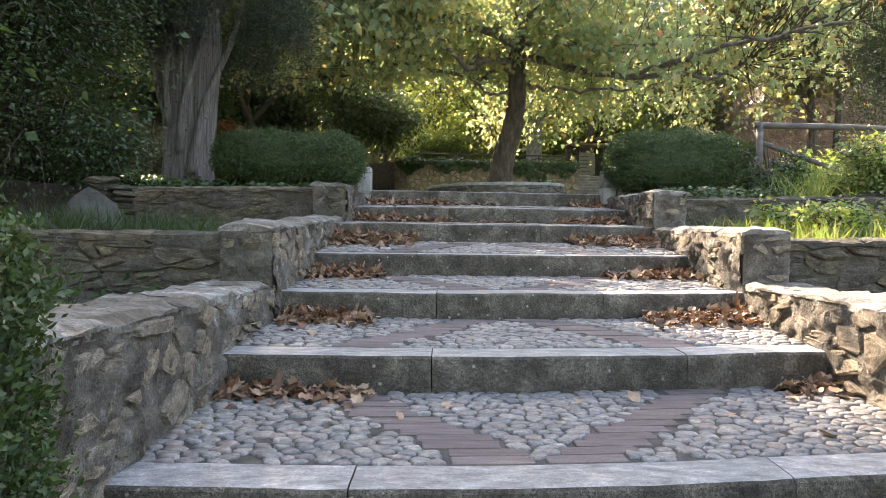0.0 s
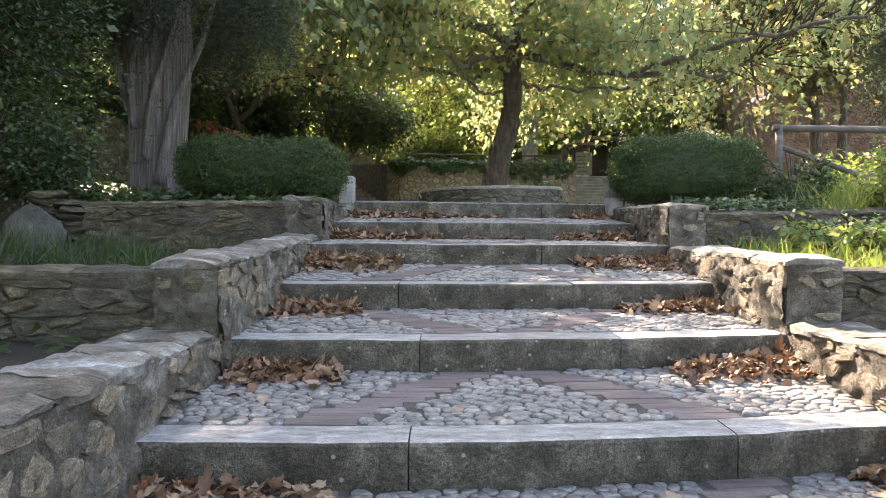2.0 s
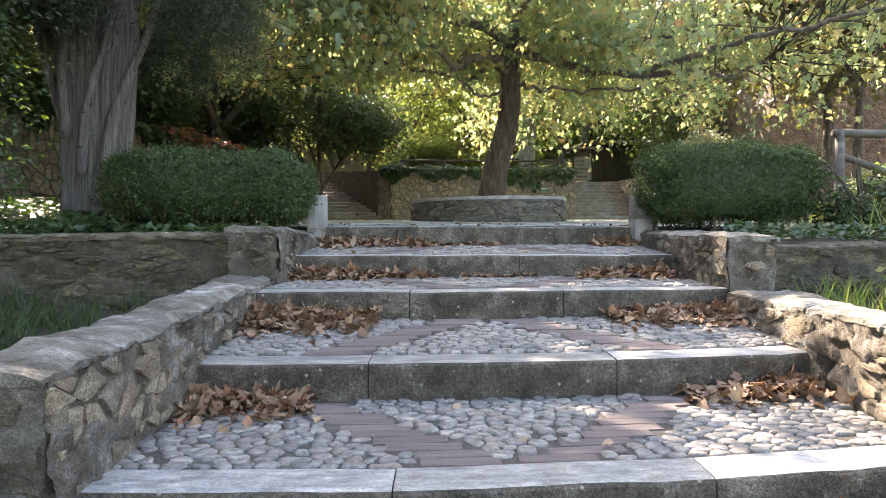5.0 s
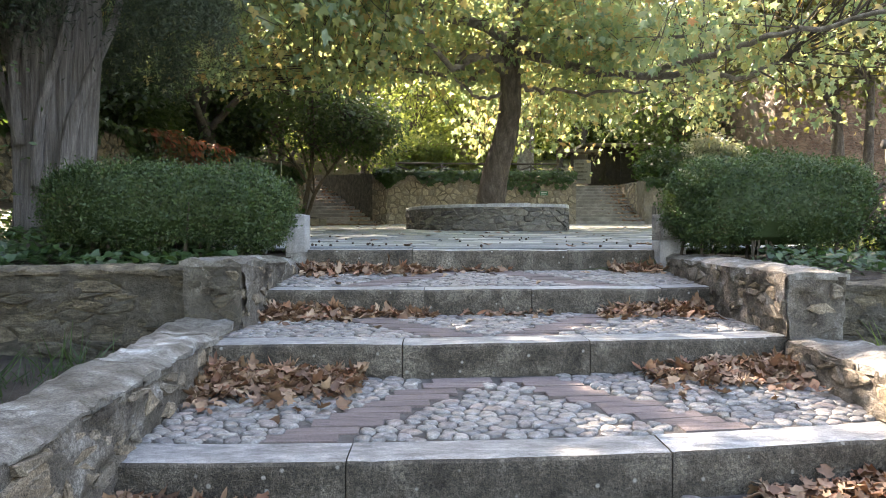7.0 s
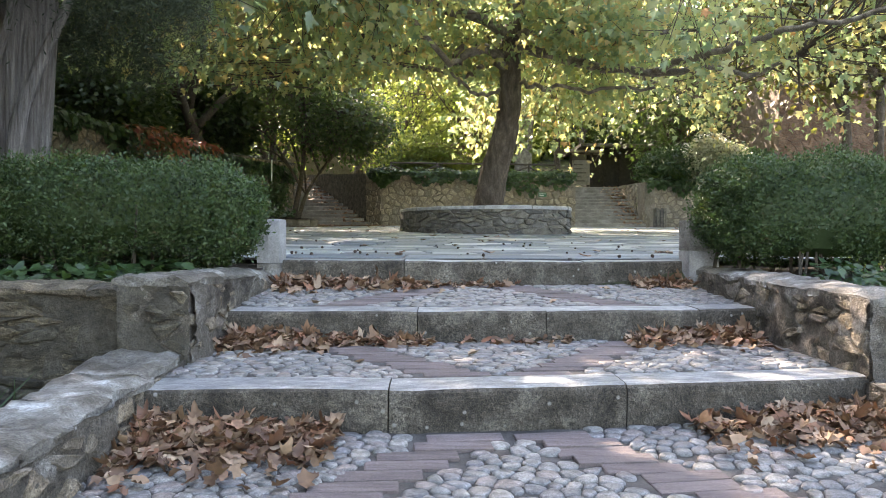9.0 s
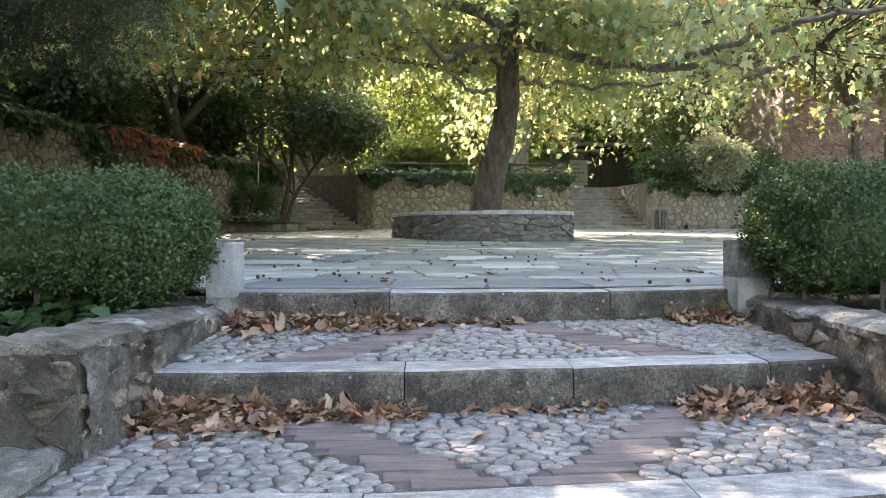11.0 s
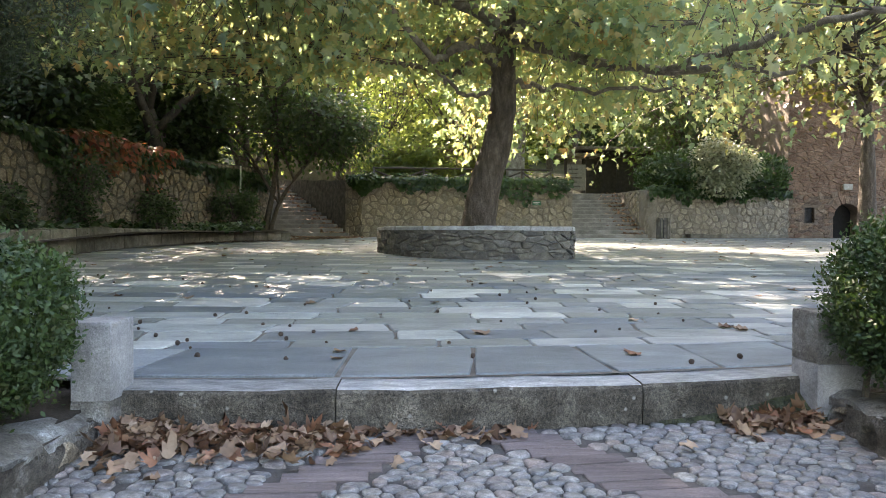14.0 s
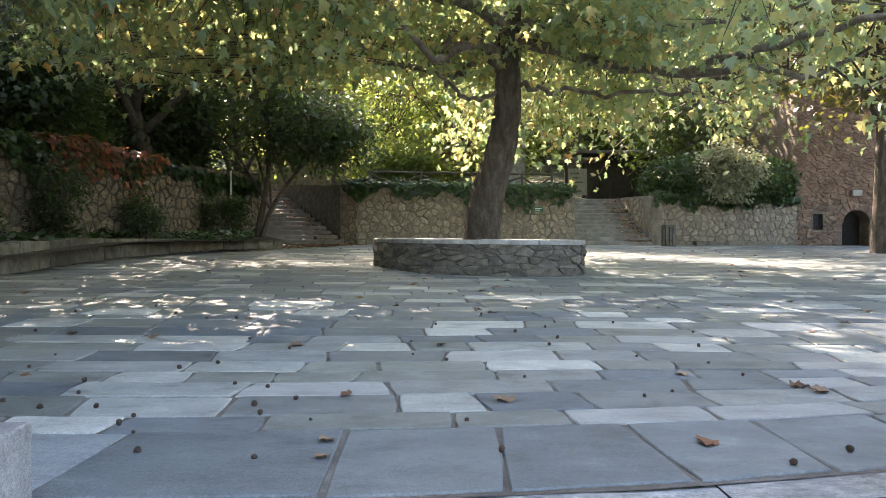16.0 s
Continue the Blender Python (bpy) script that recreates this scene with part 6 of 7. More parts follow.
def ground_cover(label, x0, x1, y0, y1, height, count, lo, hi, mat, seed, rise=0.12, blade=(IVY_V, IVY_F), name="ground_ivy"):
    rng = np.random.default_rng(seed)
    x, y = rng.uniform(x0, x1, count), rng.uniform(y0, y1, count)
    keep = np.array([noise.noise((a * 1.3, b * 1.3, seed)) > -0.25 for a, b in zip(x, y)])
    x, y = x[keep], y[keep]
    z = np.array([height(a, b) for a, b in zip(x, y)]) + rng.uniform(0.0, rise, len(x))
    n = len(x)
    nrm = rng.normal(0, 0.4, (n, 3)) + (0, -0.2, 1)
    ob = many(name, blade[0], blade[1], np.c_[x, y, z], turns_from(nrm, rng.normal(0, 1, (n, 3)) + (0, -0.4, 0)), rng.uniform(lo, hi, n), mat)
    return tagged(ob, label, "ground cover", kind="stuff")


ground_cover("dark ivy carpeting the bed round the cypress", -7.0, -3.35, 9.75, 13.0, bed_l2, 4500, 0.04, 0.085, L_IVY, 136)
ground_cover("dark ivy carpeting the upper bed under the hedge", -6.5, -1.2, 8.0, 9.6, bed_l2, 4000, 0.04, 0.085, L_IVY, 131)
ground_cover("dark ivy under the hedge by the upper wall", 2.45, 3.7, 7.95, 8.9, bed_r2, 900, 0.03, 0.06, L_IVY, 132)
ground_cover("low green leaves along the shaded border", -6.1, -4.2, 25.5, 29.2, lambda x, y: plaza_z(y) + 0.3, 900, 0.08, 0.15, L_IVY, 133, 0.2)
ground_cover("ivy and leaves on the lower shaded bed", -4.5, -1.5, 2.0, 4.7, bed_l0, 600, 0.04, 0.08, L_IVY, 134)
ground_cover("broad shaded leaves in the border by the kerb", -7.1, -6.15, 16.5, 25.5, lambda x, y: plaza_z(y) + 0.3, 1600, 0.10, 0.2, L_IVY, 135, 0.25)


def grass(label, x0, x1, y0, y1, height, tufts, per, lo, hi, mat, seed, sway=0.55):
    rng = np.random.default_rng(seed)
    tx, ty = rng.uniform(x0, x1, tufts), rng.uniform(y0, y1, tufts)
    x, y = np.repeat(tx, per) + rng.normal(0, 0.05, tufts * per), np.repeat(ty, per) + rng.normal(0, 0.05, tufts * per)
    n = len(x)
    z = np.array([height(a, b) for a, b in zip(x, y)]) - 0.02
    along = np.c_[rng.normal(0, sway, (n, 2)), np.ones(n)]
    nrm = np.c_[rng.normal(0, 1, (n, 2)), 0.2 * np.ones(n)]
    ob = many("grass", BLADE_V, BLADE_F, np.c_[x, y, z], turns_from(nrm, along), rng.uniform(lo, hi, n), mat, bend=rng.normal(0, 0.35, n))
    return tagged(ob, label, "grass", kind="stuff")


grass("bright sunlit grass on the terrace above the wall", 2.5, 6.5, 5.5, 7.5, bed_r1, 470, 15, 0.08, 0.27, L_GRASS, 141)
grass("tall sunlit grass on the bank below the fence", 3.6, 8.0, 7.8, 10.5, bed_r2, 300, 13, 0.14, 0.40, L_GRASS, 142)
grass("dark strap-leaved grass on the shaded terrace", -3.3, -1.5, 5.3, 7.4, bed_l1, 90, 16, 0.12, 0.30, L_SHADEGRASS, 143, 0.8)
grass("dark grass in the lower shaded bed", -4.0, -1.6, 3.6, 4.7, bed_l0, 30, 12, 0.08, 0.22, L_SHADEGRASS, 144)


def rosette(x, y, z, size, seed):
    """A big-leaved weed."""
    rng = np.random.default_rng(seed)
    n = 7
    a = np.linspace(0, 2 * math.pi, n, endpoint=False) + rng.uniform(-0.2, 0.2, n)
    along = np.c_[np.cos(a), np.sin(a), rng.uniform(0.5, 1.1, n)]
    thing = many("broadleaf_weed", [(0, 0, 0), (0.06, 0.25, 0.02), (0.2, 0.55, 0.05), (0.14, 0.85, 0.03), (0, 1, 0), (-0.14, 0.85, 0.03), (-0.2, 0.55, 0.05), (-0.06, 0.25, 0.02)], [(0, 1, 2, 3, 4), (0, 4, 5, 6, 7)], np.tile((x, y, z), (n, 1)), turns_from(np.tile((0, 0, 1.0), (n, 1)), along), rng.uniform(0.7, 1.1, n) * size, L_BOX, bend=-0.25 * np.ones(n))
    return tagged(thing, "broad-leaved green weed at the edge of the upper bed", "weed")


rosette(-2.55, 8.15, -0.13, 0.30, 1)
rosette(-2.95, 8.35, -0.12, 0.36, 2)
rosette(4.4, 6.0, -0.5, 0.3, 3)

# ---------------------------------------------------------------- loose stones by the shaded terrace


def boulder(name, label, x, y, z, sx, sy, sz, turn, seed, mat=M_STONE):
    bm = bmesh.new()
    bmesh.ops.create_icosphere(bm, subdivisions=3, radius=1)
    rng = np.random.default_rng(seed)
    cuts = [(Vector(rng.normal(size=3)).normalized(), rng.uniform(0.5, 0.8)) for _ in range(11)]
    for v in bm.verts:
        q = v.co.copy()
        reach = min([1.0] + [d / q.dot(n) for n, d in cuts if q.dot(n) > 0.05])
        q = q * reach * (1 + 0.05 * noise.noise(q * 5))
        v.co = Vector((q.x * sx * 1.4, q.y * sy * 1.4, q.z * sz * 1.4))
    me = bpy.data.meshes.new(name)
    bm.to_mesh(me)
    bm.free()
    me.materials.append(mat)
    ob = new(name, me)
    ob.matrix_world = pose(x, y, z, *turn)
    return tagged(ob, label, "stone", "loose stones")


boulder("loose_stone", "large tilted grey slab of stone in the shade", -3.34, 7.28, -0.40, 0.20, 0.07, 0.23, (-24, 35, 8), 1, M_DARKSTONE)
heap = np.random.default_rng(9)
for k in range(15):
    row = k // 2
    boulder("loose_stone", "rough grey building stone in a tumbled wall end", -3.46 + 0.24 * (k % 2) + heap.uniform(-0.05, 0.05), 7.80 + heap.uniform(-0.03, 0.05), -0.50 + 0.066 * row, heap.uniform(0.10, 0.17), 0.13, heap.uniform(0.032, 0.05), (heap.uniform(-5, 5), heap.uniform(-7, 7), heap.uniform(-12, 12)), 5 + k, M_SCHIST)

# ---------------------------------------------------------------- fallen leaves


def tread_z(k, x, y):
    """Height of the cobbled tread above step k at a place."""
    d = y - STEP_Y[k] - bow(x)
    if d < SLAB:
        return STEP_Z[k]
    return STEP_Z[k] + (STEP_FOOT[k + 1] - STEP_Z[k]) * (d - SLAB) / (STEP_Y[k + 1] - STEP_Y[k] - SLAB)


DRY_V = [(0, 0, 0), (0, 0.5, -0.03), (0, 1.0, 0.0)] + [(s * x, y, z) for s in (1, -1) for x, y, z in ((0.22, -0.02, 0.05), (0.50, 0.16, 0.14), (0.40, 0.34, 0.06), (0.55, 0.60, 0.17), (0.28, 0.62, 0.06), (0.18, 0.82, 0.07))]
DRY_F = [(0, 3, 4, 5, 1), (1, 5, 6, 7, 8, 2), (0, 1, 11, 10, 9), (1, 2, 14, 13, 12, 11)]


def dry_leaves(name, places, seed, lo=0.045, hi=0.082, flat=0.75):
    rng = np.random.default_rng(seed)
    n = len(places)
    nrm = rng.normal(0, flat * 0.75, (n, 3)) + (0, 0, 1)
    along = rng.normal(0, 1, (n, 3)) * (1, 1, 0.3)
    return many(name, DRY_V, DRY_F, places, turns_from(nrm, along), rng.uniform(lo, hi, n), L_DRY, bend=rng.normal(-0.5, 1.1, n) * min(1.0, flat * 1.8), crumple=rng.normal(0, 0.10 * min(1.0, 0.3 + flat), (n, len(DRY_V), 3)))


PILES = [(0, -0.93, -0.25, 0.06, 70, 0.20), (0, 1.75, 2.05, 0.05, 40, 0.16), (1, -0.9, -0.35, 0.10, 120, 0.26), (1, 1.35, 2.05, 0.11, 170, 0.34), (2, -0.93, -0.4, 0.10, 150, 0.30), (2, 1.35, 2.05, 0.10, 120, 0.26),
         (3, -0.93, -0.2, 0.14, 330, 0.36), (3, 1.25, 2.05, 0.12, 230, 0.32), (4, -0.9, -0.35, 0.11, 170, 0.26), (4, -0.35, 0.15, 0.03, 60, 0.12), (4, 1.25, 2.0, 0.10, 180, 0.26), (5, -0.87, 0.1, 0.09, 230, 0.26), (5, 0.1, 0.75, 0.02, 26, 0.12), (5, 1.6, 2.02, 0.06, 90, 0.22), (4, 0.3, 1.0, 0.015, 14, 0.1)]
for k, (tread, xa, xb, high, count, deep) in enumerate(PILES):
    count = int(count * 2.6)
    rng = np.random.default_rng(300 + k)
    u = rng.uniform(0, 1, count)
    if xb < 0.2 and xa < -0.5:
        u = u**1.5
    elif xa > 1:
        u = 1 - u**1.5
    x = xa + (xb - xa) * u
    back = np.abs(rng.normal(0, deep * 0.5, count))
    y = STEP_Y[tread + 1] + np.array([bow(q) for q in x]) - 0.035 - back
    mass = np.exp(-((back / deep) ** 2)) * (1 - 0.55 * np.abs(u - (0.15 if xa < 0 else 0.85)))
    z = np.array([tread_z(tread, a, b) for a, b in zip(x, y)]) + 0.018 + 0.55 * high * mass * rng.uniform(0, 1, count)
    tagged(dry_leaves("leaf_pile", np.c_[x, y, z], 320 + k, 0.032, 0.066, 0.40), "heap of dry brown plane leaves drifted against the riser", "leaf pile", "leaf piles", "stuff")
rng = np.random.default_rng(77)
for k in range(34):
    tread = int(rng.integers(0, 6))
    x = rng.uniform(-0.85, 1.95)
    y = STEP_Y[tread] + bow(x) + (rng.uniform(0.3, 0.95) if k % 3 else 0.97)
    tagged(dry_leaves("fallen_leaf", np.array([(x, y, tread_z(tread, x, y) + 0.022)]), 500 + k, 0.04, 0.07, 0.25), "single curled dry plane leaf lying on the cobbles", "leaf", "fallen leaves")
# on the court and the far steps
pts = []
for k in range(230):
    pts.append((rng.uniform(-6, 12), rng.uniform(10, 32), 0))
for k in range(900):
    t = rng.uniform(0, 1) ** 0.6
    pts.append((-5.6 + 3.6 * t + rng.normal(0, 0.35), 26.0 + 5.8 * t + rng.normal(0, 0.45), 0))
pts += [(rng.uniform(-4.6, -1.9), 31.75 - abs(rng.normal(0, 0.35)), 0) for k in range(500)]
pts = [(x, y, plaza_z(y) + 0.012) for x, y, _ in pts if x > -5.7 or y < 24]
tagged(dry_leaves("leaf_litter", np.array(pts), 600, 0.06, 0.12, 0.1), "scattered dry leaves over the court and before the curving steps", "leaf litter", kind="stuff")
pts = []
for k in range(420):
    s = int(rng.integers(0, 12))
    pts.append((8.35 - abs(rng.normal(0, 0.35)), 33.2 + 0.36 * s + rng.uniform(0.05, 0.3), 0.545 + 0.153 * (s + 1) + 0.015))
for k in range(420):
    s = int(rng.integers(0, 13))
    pts.append((-2.35 - 0.24 * s - abs(rng.normal(0, 0.45)), 32.3 + 0.36 * s + rng.uniform(0.05, 0.3), 0.52 + 0.155 * (s + 1) + 0.015))
tagged(dry_leaves("leaf_litter", np.array(pts), 601, 0.07, 0.14, 0.3), "reddish dry leaves gathered along the garden steps", "leaf litter", kind="stuff")


def cone_mesh():
    bm = bmesh.new()
    bmesh.ops.create_icosphere(bm, subdivisions=2, radius=1)
    for v in bm.verts:
        v.co *= 1 + 0.22 * math.sin(9 * v.co.x + 2) * math.sin(8 * v.co.y) * math.sin(8 * v.co.z + 1)
    me = bpy.data.meshes.new("cypress_cone")
    bm.to_mesh(me)
    bm.free()
    me.materials.append(M_CONE)
    return me


CONE = cone_mesh()
for k in range(105):
    x, y = rng.uniform(-4.5, 2.5), 9.95 + abs(rng.normal(0, 2.4))
    if rng.uniform() < 0.12:
        x, y = rng.normal(-1.5, 0.5), rng.normal(11.3, 0.45)
    if x > 0.5 and rng.uniform() < 0.5:
        continue
    y = max(y, 9.85)
    ob = new("cypress_cone", CONE)
    s = rng.uniform(0.009, 0.016)
    ob.matrix_world = pose(x, y, plaza_z(y) + 0.004 + s * 0.8, *rng.uniform(0, 180, 3)) @ Matrix.Diagonal((s, s, s * 0.85, 1))
    tagged(ob, "small brown fallen cypress cone on the flagstones", "cone", "fallen cones")

# ---------------------------------------------------------------- pieces of pavements, stairs and walls


def flagstones():
    rng = np.random.default_rng(400)
    polys = []
    y, row = 9.70, 0
    j = lambda s: rng.uniform(-s, s)  # noqa: E731
    while y < 34.5:
        h = 0.78 if row == 0 else 0.27 if row == 1 else rng.uniform(0.28, 0.46)
        x = -8.6 + rng.uniform(0, 0.6)
        ends = [-0.95, -0.05, 0.57, 1.18, 1.75, 2.35]
        if row == 0:
            x = -1.35
        skew = lambda q, v: bow(min(max(q, -1.5), 3.0)) * max(0.0, 1 - (v - 9.7) / 2.5) + 0.10 * noise.noise((q * 0.35, v * 0.6, 3.0)) * min(1, (v - 9.7) * 2)  # noqa: E731
        lean_a = j(0.02)
        while x < 25:
            w = next((e - x for e in ends if e > x + 0.05), 1.0) if row == 0 else rng.uniform(0.40, 0.92)
            lean_b = j(0.03)
            cxm = x + w / 2
            g, up = rng.uniform(0.003, 0.006), h
            if row > 0 and rng.uniform() < 0.18:
                up = h * rng.uniform(0.95, 0.98)
            a, b = x + g, x + w - g
            p = [(a - lean_a + 0.012, y + skew(a, y) + g), (a - lean_a + 0.05, y + skew(a, y) + g - 0.003), (cxm, y + skew(cxm, y) + g + j(0.005)), (b - lean_b - 0.05, y + skew(b, y) + g - 0.003), (b - lean_b - 0.008, y + skew(b, y) + g + 0.006), (b + j(0.006), y + up / 2 + skew(b, y + h / 2)), (b + lean_b - 0.012, y + up + skew(b, y + h) - g), (b + lean_b - 0.06, y + up + skew(b, y + h) - g + 0.003), (cxm, y + up + skew(cxm, y + h) - g + j(0.006)), (a + lean_a + 0.05, y + up + skew(a, y + h) - g + 0.003), (a + lean_a + 0.01, y + up + skew(a, y + h) - g - 0.006), (a + j(0.006), y + up / 2 + skew(a, y + h / 2))]
            lean_a = lean_b
            inside = np.array(p)
            hit_plant = math.hypot((cxm - 1.5) / 1.7, (y - 21.2) / 1.9) < 1
            beyond = y < 10.1 and not (-0.9 < cxm < 2.1) and not (y > 9.9 and cxm > 2.1)
            left_edge = cxm < np.interp(y, [9, 16, 18.3, 21.2, 23.5, 25.9, 27.4, 28.2, 29, 34], [-9, -5.5, -5.8, -6.0, -5.9, -5.4, -4.5, -3.4, -5.2, -5.2])
            if not hit_plant and not left_edge and not (y < 13.0 and cxm < -3.3):
                polys.append((inside, y + h / 2, rng.uniform() < (0.0 if row == 0 else 0.4 if row == 1 else 0.12)))
            x += w
        y += h
        row += 1

    def block(p, drop):
        c = p.mean(0)
        v = []
        for inset, dz in ((0.007, 0.005 + drop), (0.0, 0.0 + drop), (0.0, -0.02)):
            for q in p:
                w = c + (q - c) * (1 - inset / max(0.05, float(np.linalg.norm(q - c))))
                v.append((w[0], w[1], plaza_z(w[1]) + dz))
        k = len(p)
        f = [tuple(range(k))]
        for r in range(2):
            for s in range(k):
                i, j = r * k + s, r * k + (s + 1) % k
                f.append((j, i, i + k, j + k))
        return v, f

    polys.sort(key=lambda q: (q[0].mean(0)[1] - 9) + 0.45 * abs(q[0].mean(0)[0] - 0.6))
    for p, mid_y, pale in polys[:300]:
        link_mesh("flagstone", *block(p, rng.uniform(-0.003, 0.004)), M_SLATE if mid_y < 10.15 else M_MARBLEFLAG if pale else M_FLAG, pavement)
    rv, rf = [], []
    for p, _, _ in polys[300:]:
        v, f = block(p, rng.uniform(-0.002, 0.003))
        b = len(rv)
        rv += v
        rf += [tuple(i + b for i in q) for q in f]
    tagged(link_mesh("flagstone_mass", rv, rf, M_FLAG_REST, pavement), kind="stuff")


flagstones()


def cobble_mesh(poly, high, rng):
    """A river cobble set in mortar: the polygon's corners worn off, a low dome. Local to its middle."""
    p = np.asarray(poly, float)
    c = p.mean(0)
    p = p - c
    k = len(p)
    cut = []
    for i in range(k):
        e0, e1 = p[(i - 1) % k], p[(i + 1) % k]
        cut += [p[i] + (e0 - p[i]) * 0.27, p[i] + (e1 - p[i]) * 0.27]
    cut, m = np.array(cut), len(cut)
    reach = np.linalg.norm(cut, axis=1, keepdims=True)
    cut *= 0.6 + 0.4 * reach.mean() / np.maximum(reach, 1e-4)
    v, f = [], []
    for r, z in ((1.0, -0.9), (0.98, 0.3), (0.86, 0.80), (0.55, 1.0)):
        for q in cut:
            v.append((q[0] * r, q[1] * r, high * (z + rng.uniform(-0.04, 0.04))))
    v.append((0, 0, high))
    for r in range(3):
        for i in range(m):
            a, b = r * m + i, r * m + (i + 1) % m
            f.append((a, b, b + m, a + m))
    for i in range(m):
        f.append((3 * m + i, 3 * m + (i + 1) % m, 4 * m))
    return c, v, f


BRICK_L, BRICK_W = 0.30, 0.082


def brick_mesh():
    v, f = slab_block(None, [(-BRICK_L / 2 + 0.0015, -BRICK_W / 2 + 0.0015), (BRICK_L / 2 - 0.0015, -BRICK_W / 2 + 0.0015), (BRICK_L / 2 - 0.0015, BRICK_W / 2 - 0.0015), (-BRICK_L / 2 + 0.0015, BRICK_W / 2 - 0.0015)], 0.0, -0.05, 0.004)
    me = bpy.data.meshes.new("brick")
    me.from_pydata(v, [], f)
    me.materials.append(M_BRICK)
    return me


BRICK = brick_mesh()


def band_x(k, f):
    """Middle of the two brick bands at the fraction f of the tread: an angle that points up or down by turns."""
    s = f if k % 2 else 1 - f
    return (-0.40 + 0.72 * s, 1.33 - 0.72 * s)


def pave_tread(k):
    rng = np.random.default_rng(700 + k)
    base = STEPS[k]
    depth = STEP_Y[k + 1] - STEP_Y[k] - SLAB
    rise = STEP_FOOT[k + 1] - STEP_Z[k]
    tilt = math.atan2(rise, depth)
    rows = int(depth / BRICK_W)
    spans = []
    for r in range(rows):
        f = (r + 0.5) / rows
        row = []
        for side, c in enumerate(band_x(k, f)):
            n = 1
            c += rng.uniform(-0.035, 0.035)
            for q in range(n):
                x = c + (q - (n - 1) / 2) * BRICK_L
                y = STEP_Y[k] + bow(x) + SLAB + 0.012 + (r + 0.5) * BRICK_W
                ob = new("brick", BRICK)
                ob.parent = base
                ob.matrix_local = pose(x, y, STEP_Z[k] + rise * f + rng.uniform(-0.003, 0.003) + 0.001, math.degrees(tilt) + rng.uniform(-1, 1), rng.uniform(-1, 1), math.degrees(math.atan(0.06 + 0.09 * x)) + rng.uniform(-0.8, 0.8))
            row.append((c - n * BRICK_L / 2, c + n * BRICK_L / 2))
        spans.append(row)
    stones = []
    for poly in cells(RIGHT - LEFT, depth, 0.053, rng, 1.4, 0.0016, 0.55):
        q = np.array(poly).mean(0)
        px, py = LEFT + q[0], q[1]
        r = min(rows - 1, max(0, int(py / BRICK_W)))
        if not any(a - 0.022 < px < b + 0.022 for a, b in spans[r]):
            stones.append((poly, px, py))
    stones.sort(key=lambda q: abs(q[1] - 0.4))
    rv, rf = [], []
    for i, (poly, px, py) in enumerate(stones):
        c, v, f = cobble_mesh(poly, rng.uniform(0.007, 0.0125), rng)
        m = pose(LEFT + c[0], STEP_Y[k] + bow(LEFT + c[0]) + SLAB + c[1], STEP_Z[k] + rise * c[1] / depth - 0.003 + rng.uniform(-0.003, 0.001), math.degrees(tilt) + rng.uniform(-4, 4), rng.uniform(-4, 4), math.degrees(math.atan(0.06 + 0.09 * px)))
        if i < 470:
            ob = link_mesh("cobble", v, f, M_COBBLE, base, smooth=True)
            ob.matrix_local = m
        else:
            b = len(rv)
            a = np.array(m)
            rv += [tuple(q) for q in np.array(v) @ a[:3, :3].T + a[:3, 3]]
            rf += [tuple(j + b for j in q) for q in f]
    if rv:
        tagged(link_mesh("cobble_mass", rv, rf, M_COBBLE_REST, base, smooth=True), kind="stuff")


for k in range(6):
    pave_tread(k)

def rough_top(core, lo_u, hi_u, place, mat, seed, wide, rng, name="coping_stone", wave=1.0):
    """A rough coping stone: place(u, s, d) with s from 0 at the face to 1 at the back, d its height."""
    nu, ns = max(4, int((hi_u - lo_u) / 0.05)), max(6, int(wide / 0.05))
    lip = rng.uniform(0.045, 0.06)
    verts, faces = [], []
    for r in range(nu + 1):
        u = lo_u + 0.0015 + (hi_u - lo_u - 0.003) * r / nu
        for c in range(ns + 1):
            s = c / ns
            p = place(u, s, 0.0)
            z = 0.024 * wave * noise.noise((p[0] * 4, p[1] * 4, seed)) + 0.018 * noise.noise((p[0] * 13, p[1] * 13, seed))
            edge = min(s, 1 - s) * wide
            z -= 0.022 * max(0.0, 1 - edge / 0.055) ** 2 + (0.004 if r in (0, nu) else 0.0)
            verts.append(tuple(place(u, s, z)))
        for s in (0.0, 1.0):
            q = place(u, s, -lip - 0.012 * noise.noise((u * 6, s, seed)))
            verts.append(tuple(q))
    row = ns + 3
    for r in range(nu):
        for c in range(ns):
            i = r * row + c
            faces.append((i, i + 1, i + row + 1, i + row))
        i = r * row
        faces.append((i, i + row, i + row + ns + 1, i + ns + 1))
        faces.append((i + ns, i + ns + 2, i + row + ns + 2, i + row + ns))
    for r in (0, nu):
        i = r * row
        faces.append(tuple([i + ns + 1] + [i + c for c in range(ns + 1)] + [i + ns + 2]))
    return link_mesh(name, verts, faces, mat, core)


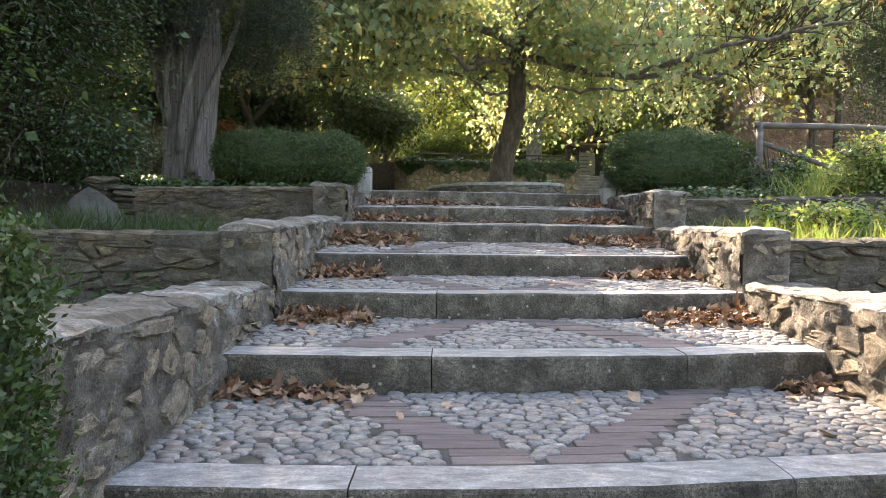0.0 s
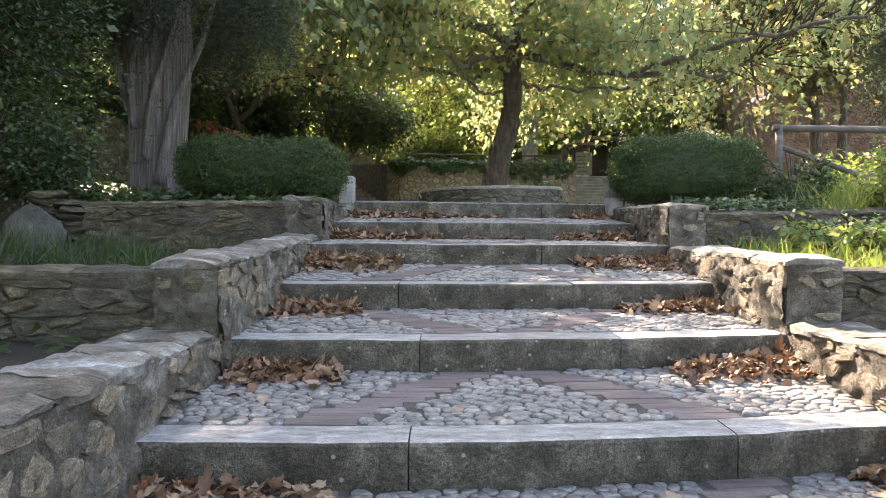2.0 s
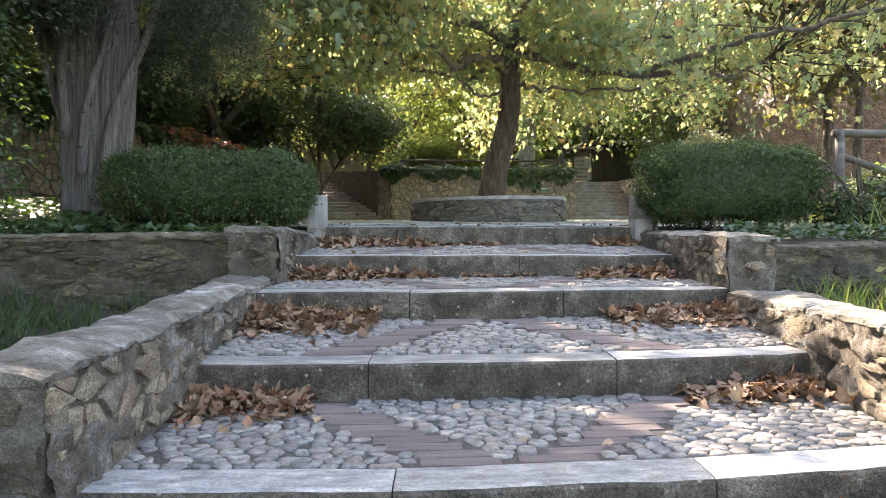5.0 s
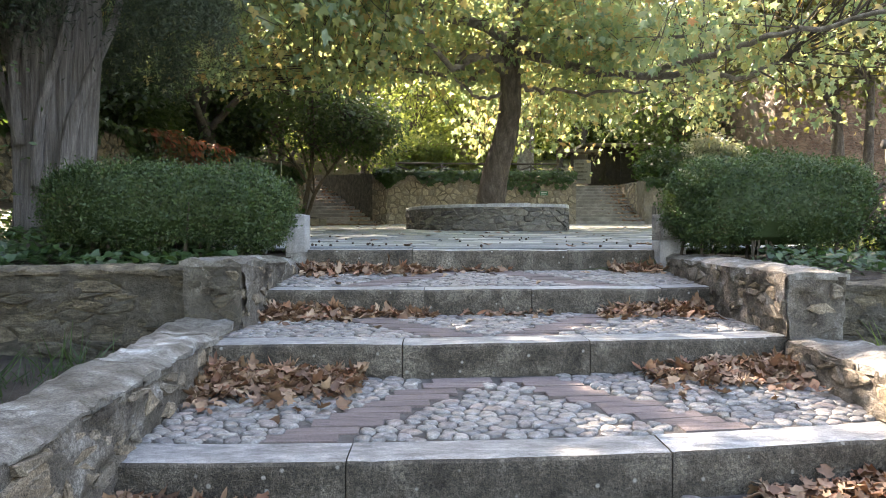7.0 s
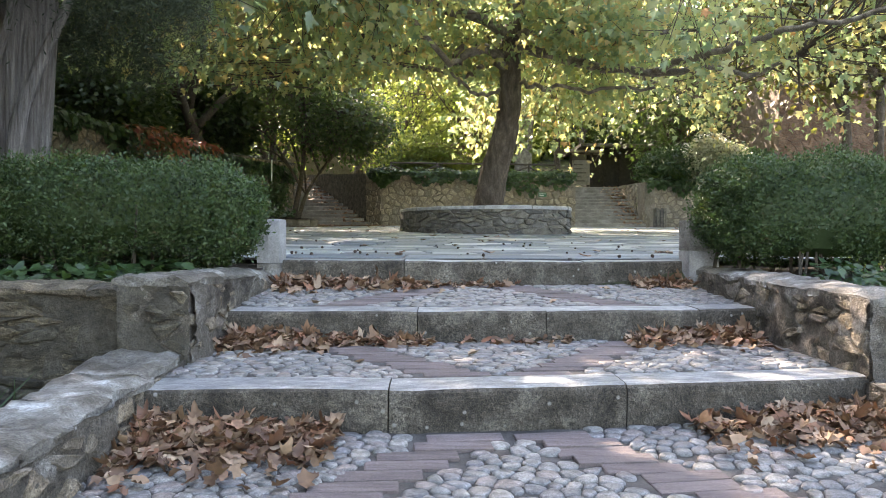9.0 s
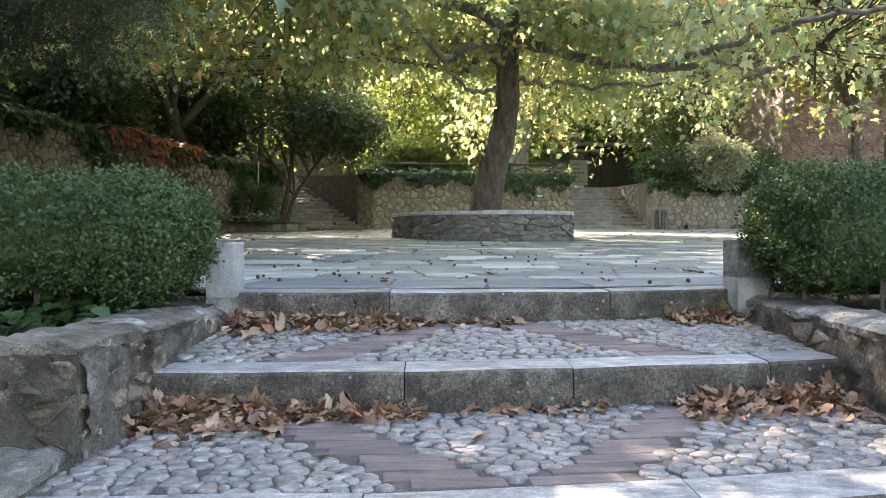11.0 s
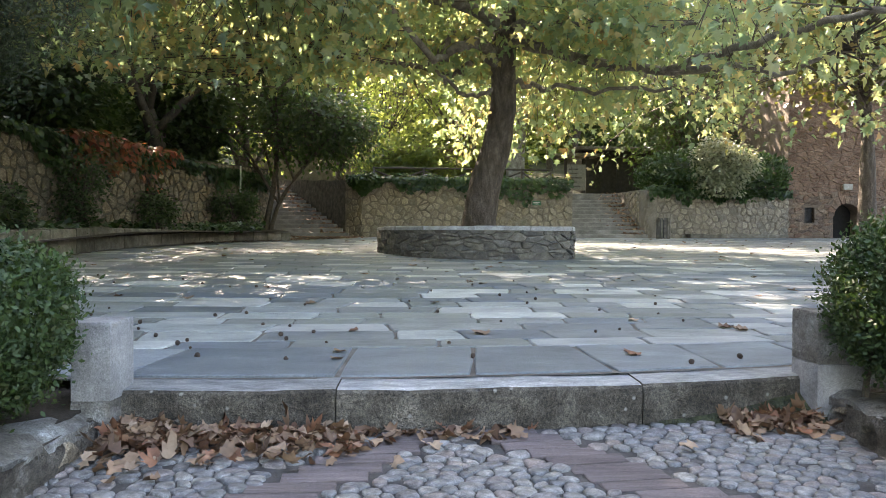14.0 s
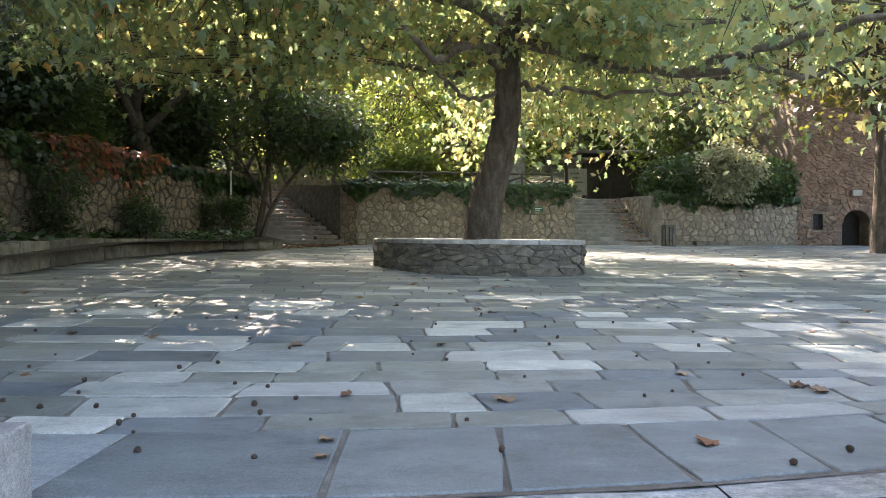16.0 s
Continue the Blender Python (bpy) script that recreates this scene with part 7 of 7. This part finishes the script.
for core, sort, *rest in WALLS:
    rng = np.random.default_rng(len(core.name) * 31 + int(abs(rest[2]) * 10))
    if sort == "stair":
        inner, side, y0, y1, bottom, tops, thick = rest
        length = y1 - y0
        foot = max(bottom, -1.5)
        high = max(tops) - foot
        top = lambda u: tops[0] + (tops[1] - tops[0]) * u / length - 0.04 - foot  # noqa: E731
        along = lambda u, v, d: (inner - side * d, y0 + u, foot + v)  # noqa: E731
        polys = [p for s, q in ((0.06, 2.4), (0.13, 1.7)) for p in cells(length, high, s, rng, q, 0.003, 1.0, top) if (noise.noise((p[0][0] * 1.9, p[0][1] * 1.9, y0)) > 0.05) == (s > 0.1)]
        polys = loosen(polys, rng, 0.72, 0.72, 1.05)
        lay_stones(core, polys, along, (0.010, 0.031), M_STONE, rng)
        mortar_skin(core, length, high, top, along, M_JOINT, 0.021, y0 + side, side > 0, step=0.02, chunk=0.02, across=7.0, up=13.0)
        # the end that faces down the stairs
        front = lambda u, v, d: (inner + side * u, y0 - 0.004 - d, foot + v)  # noqa: E731
        flat = lambda u: tops[0] - 0.04 - foot  # noqa: E731
        # Left ends take the darkened stone and mortar: shade put into colour.
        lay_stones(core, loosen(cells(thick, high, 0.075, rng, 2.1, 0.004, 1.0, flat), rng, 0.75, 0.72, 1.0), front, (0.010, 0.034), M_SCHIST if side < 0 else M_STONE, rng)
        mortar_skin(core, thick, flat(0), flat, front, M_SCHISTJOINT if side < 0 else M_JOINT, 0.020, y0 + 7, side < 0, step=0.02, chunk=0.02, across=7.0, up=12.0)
        u = -0.012
        while u < length - 0.05:
            w = min(rng.uniform(0.28, 0.75), length - u)
            if length - u - w < 0.25:
                w = length - u
            rise = rng.uniform(-0.007, 0.007)
            edge = lambda q, s: inner + side * (thick * s) - side * (0.008 + 0.026 * noise.noise((q * 6, 1.0, y0)) + 0.012 * noise.noise((q * 19, 1.0, y0)) if s < 0.5 else -0.02 - 0.03 * noise.noise((q * 5, 3.0, y0)))  # noqa: E731
            spot = lambda q, s, d: (edge(q, 0.0) + (edge(q, 1.0) - edge(q, 0.0)) * s, y0 + q + 0.06 * math.sin(5 * s + u) * (0 if u < 0 or u + w > length - 0.05 else 1), tops[0] + (tops[1] - tops[0]) * q / length + d)  # noqa: E731
            rough_top(core, u, u + w, lambda q, s, d: tuple(np.array(spot(q, s, d)) + (0, 0, rise)), M_COPING, y0 + side, thick, rng)
            u += w
    else:
        x0, x1, y, bottom, tops, thick = rest
        length, high = x1 - x0, max(tops) - bottom
        top = lambda u: tops[0] + (tops[1] - tops[0]) * u / length - 0.03 - bottom  # noqa: E731
        face = lambda u, v, d: (x0 + u, y - d, bottom + v)  # noqa: E731
        lay_stones(core, loosen(cells(length, high, 0.07 if x0 < 0 else 0.085, rng, 3.0 if x0 < 0 else 2.4, 0.001, 1.3, top), rng, 0.85, 0.8, 1.08), face, (0.012, 0.045), M_SCHIST, rng, near=lambda p: abs(x0 + p[0][0] - 0.5))
        mortar_skin(core, length, high, top, face, M_SCHISTJOINT, 0.021, y, True, step=0.03, up=14.0)
        u = 0.0
        while u < length - 0.05:
            w = min(rng.uniform(0.4, 1.0), length - u)
            rise = rng.uniform(-0.012, 0.010)
            spot = lambda q, s, d: (x0 + q, y - 0.03 - 0.03 * noise.noise((q * 5, 2.0, y)) + (thick + 0.04) * s, tops[0] + (tops[1] - tops[0]) * q / length + d + rise)  # noqa: E731
            rough_top(core, u, u + w, spot, M_SCHIST, y, thick, rng, wave=0.35)
            u += w

rng = np.random.default_rng(88)
half = PLANTER_LEN * 0.72
lay_stones(PLANTER, cells(half, 0.57, 0.10, rng, 2.6, 0.003, 0.5), lambda u, v, d: (*PLANTER_AT(u - 0.12 * PLANTER_LEN, d), 0.14 + v), (0.01, 0.065), M_DARKSTONE, rng)

for core, p0, p1, bottom, tops, stone in FAR:
    rng = np.random.default_rng(int(abs(p0[0] * 10 + p1[1])))
    a, b = np.array(p0, float), np.array(p1, float)
    length = float(np.linalg.norm(b - a))
    d = (b - a) / length
    nrm = np.array((d[1], -d[0]))
    floor_z = plaza_z(min(p0[1], p1[1])) - 0.1
    top = lambda u: tops[0] + (tops[1] - tops[0]) * u / length - floor_z - 0.03  # noqa: E731
    lay_stones(core, cells(length, max(tops) - floor_z, 0.25, rng, 1.05, 0.022, 0.45, top), lambda u, v, dd: (*(a + d * u + nrm * dd), floor_z + v), (0.015, 0.045), stone, rng, limit=260)

base, x0, x1, y, holes = TOWER
rng = np.random.default_rng(99)
polys = [p for p in cells(7.5, 6.0, 0.14, rng, 1.9, 0.006, 0.8) if not any(h[0] - x0 - 0.12 < np.mean([q[0] for q in p]) < h[1] - x0 + 0.12 and h[2] - 0.52 < np.mean([q[1] for q in p]) < h[3] - 0.44 for h in holes)]
origin = Vector(base.location)
lay_stones(base, polys, lambda u, v, d: (x0 + u - origin.x, y - d - origin.y, 0.5 + v - origin.z), (0.02, 0.06), M_TOWER, rng, limit=300)
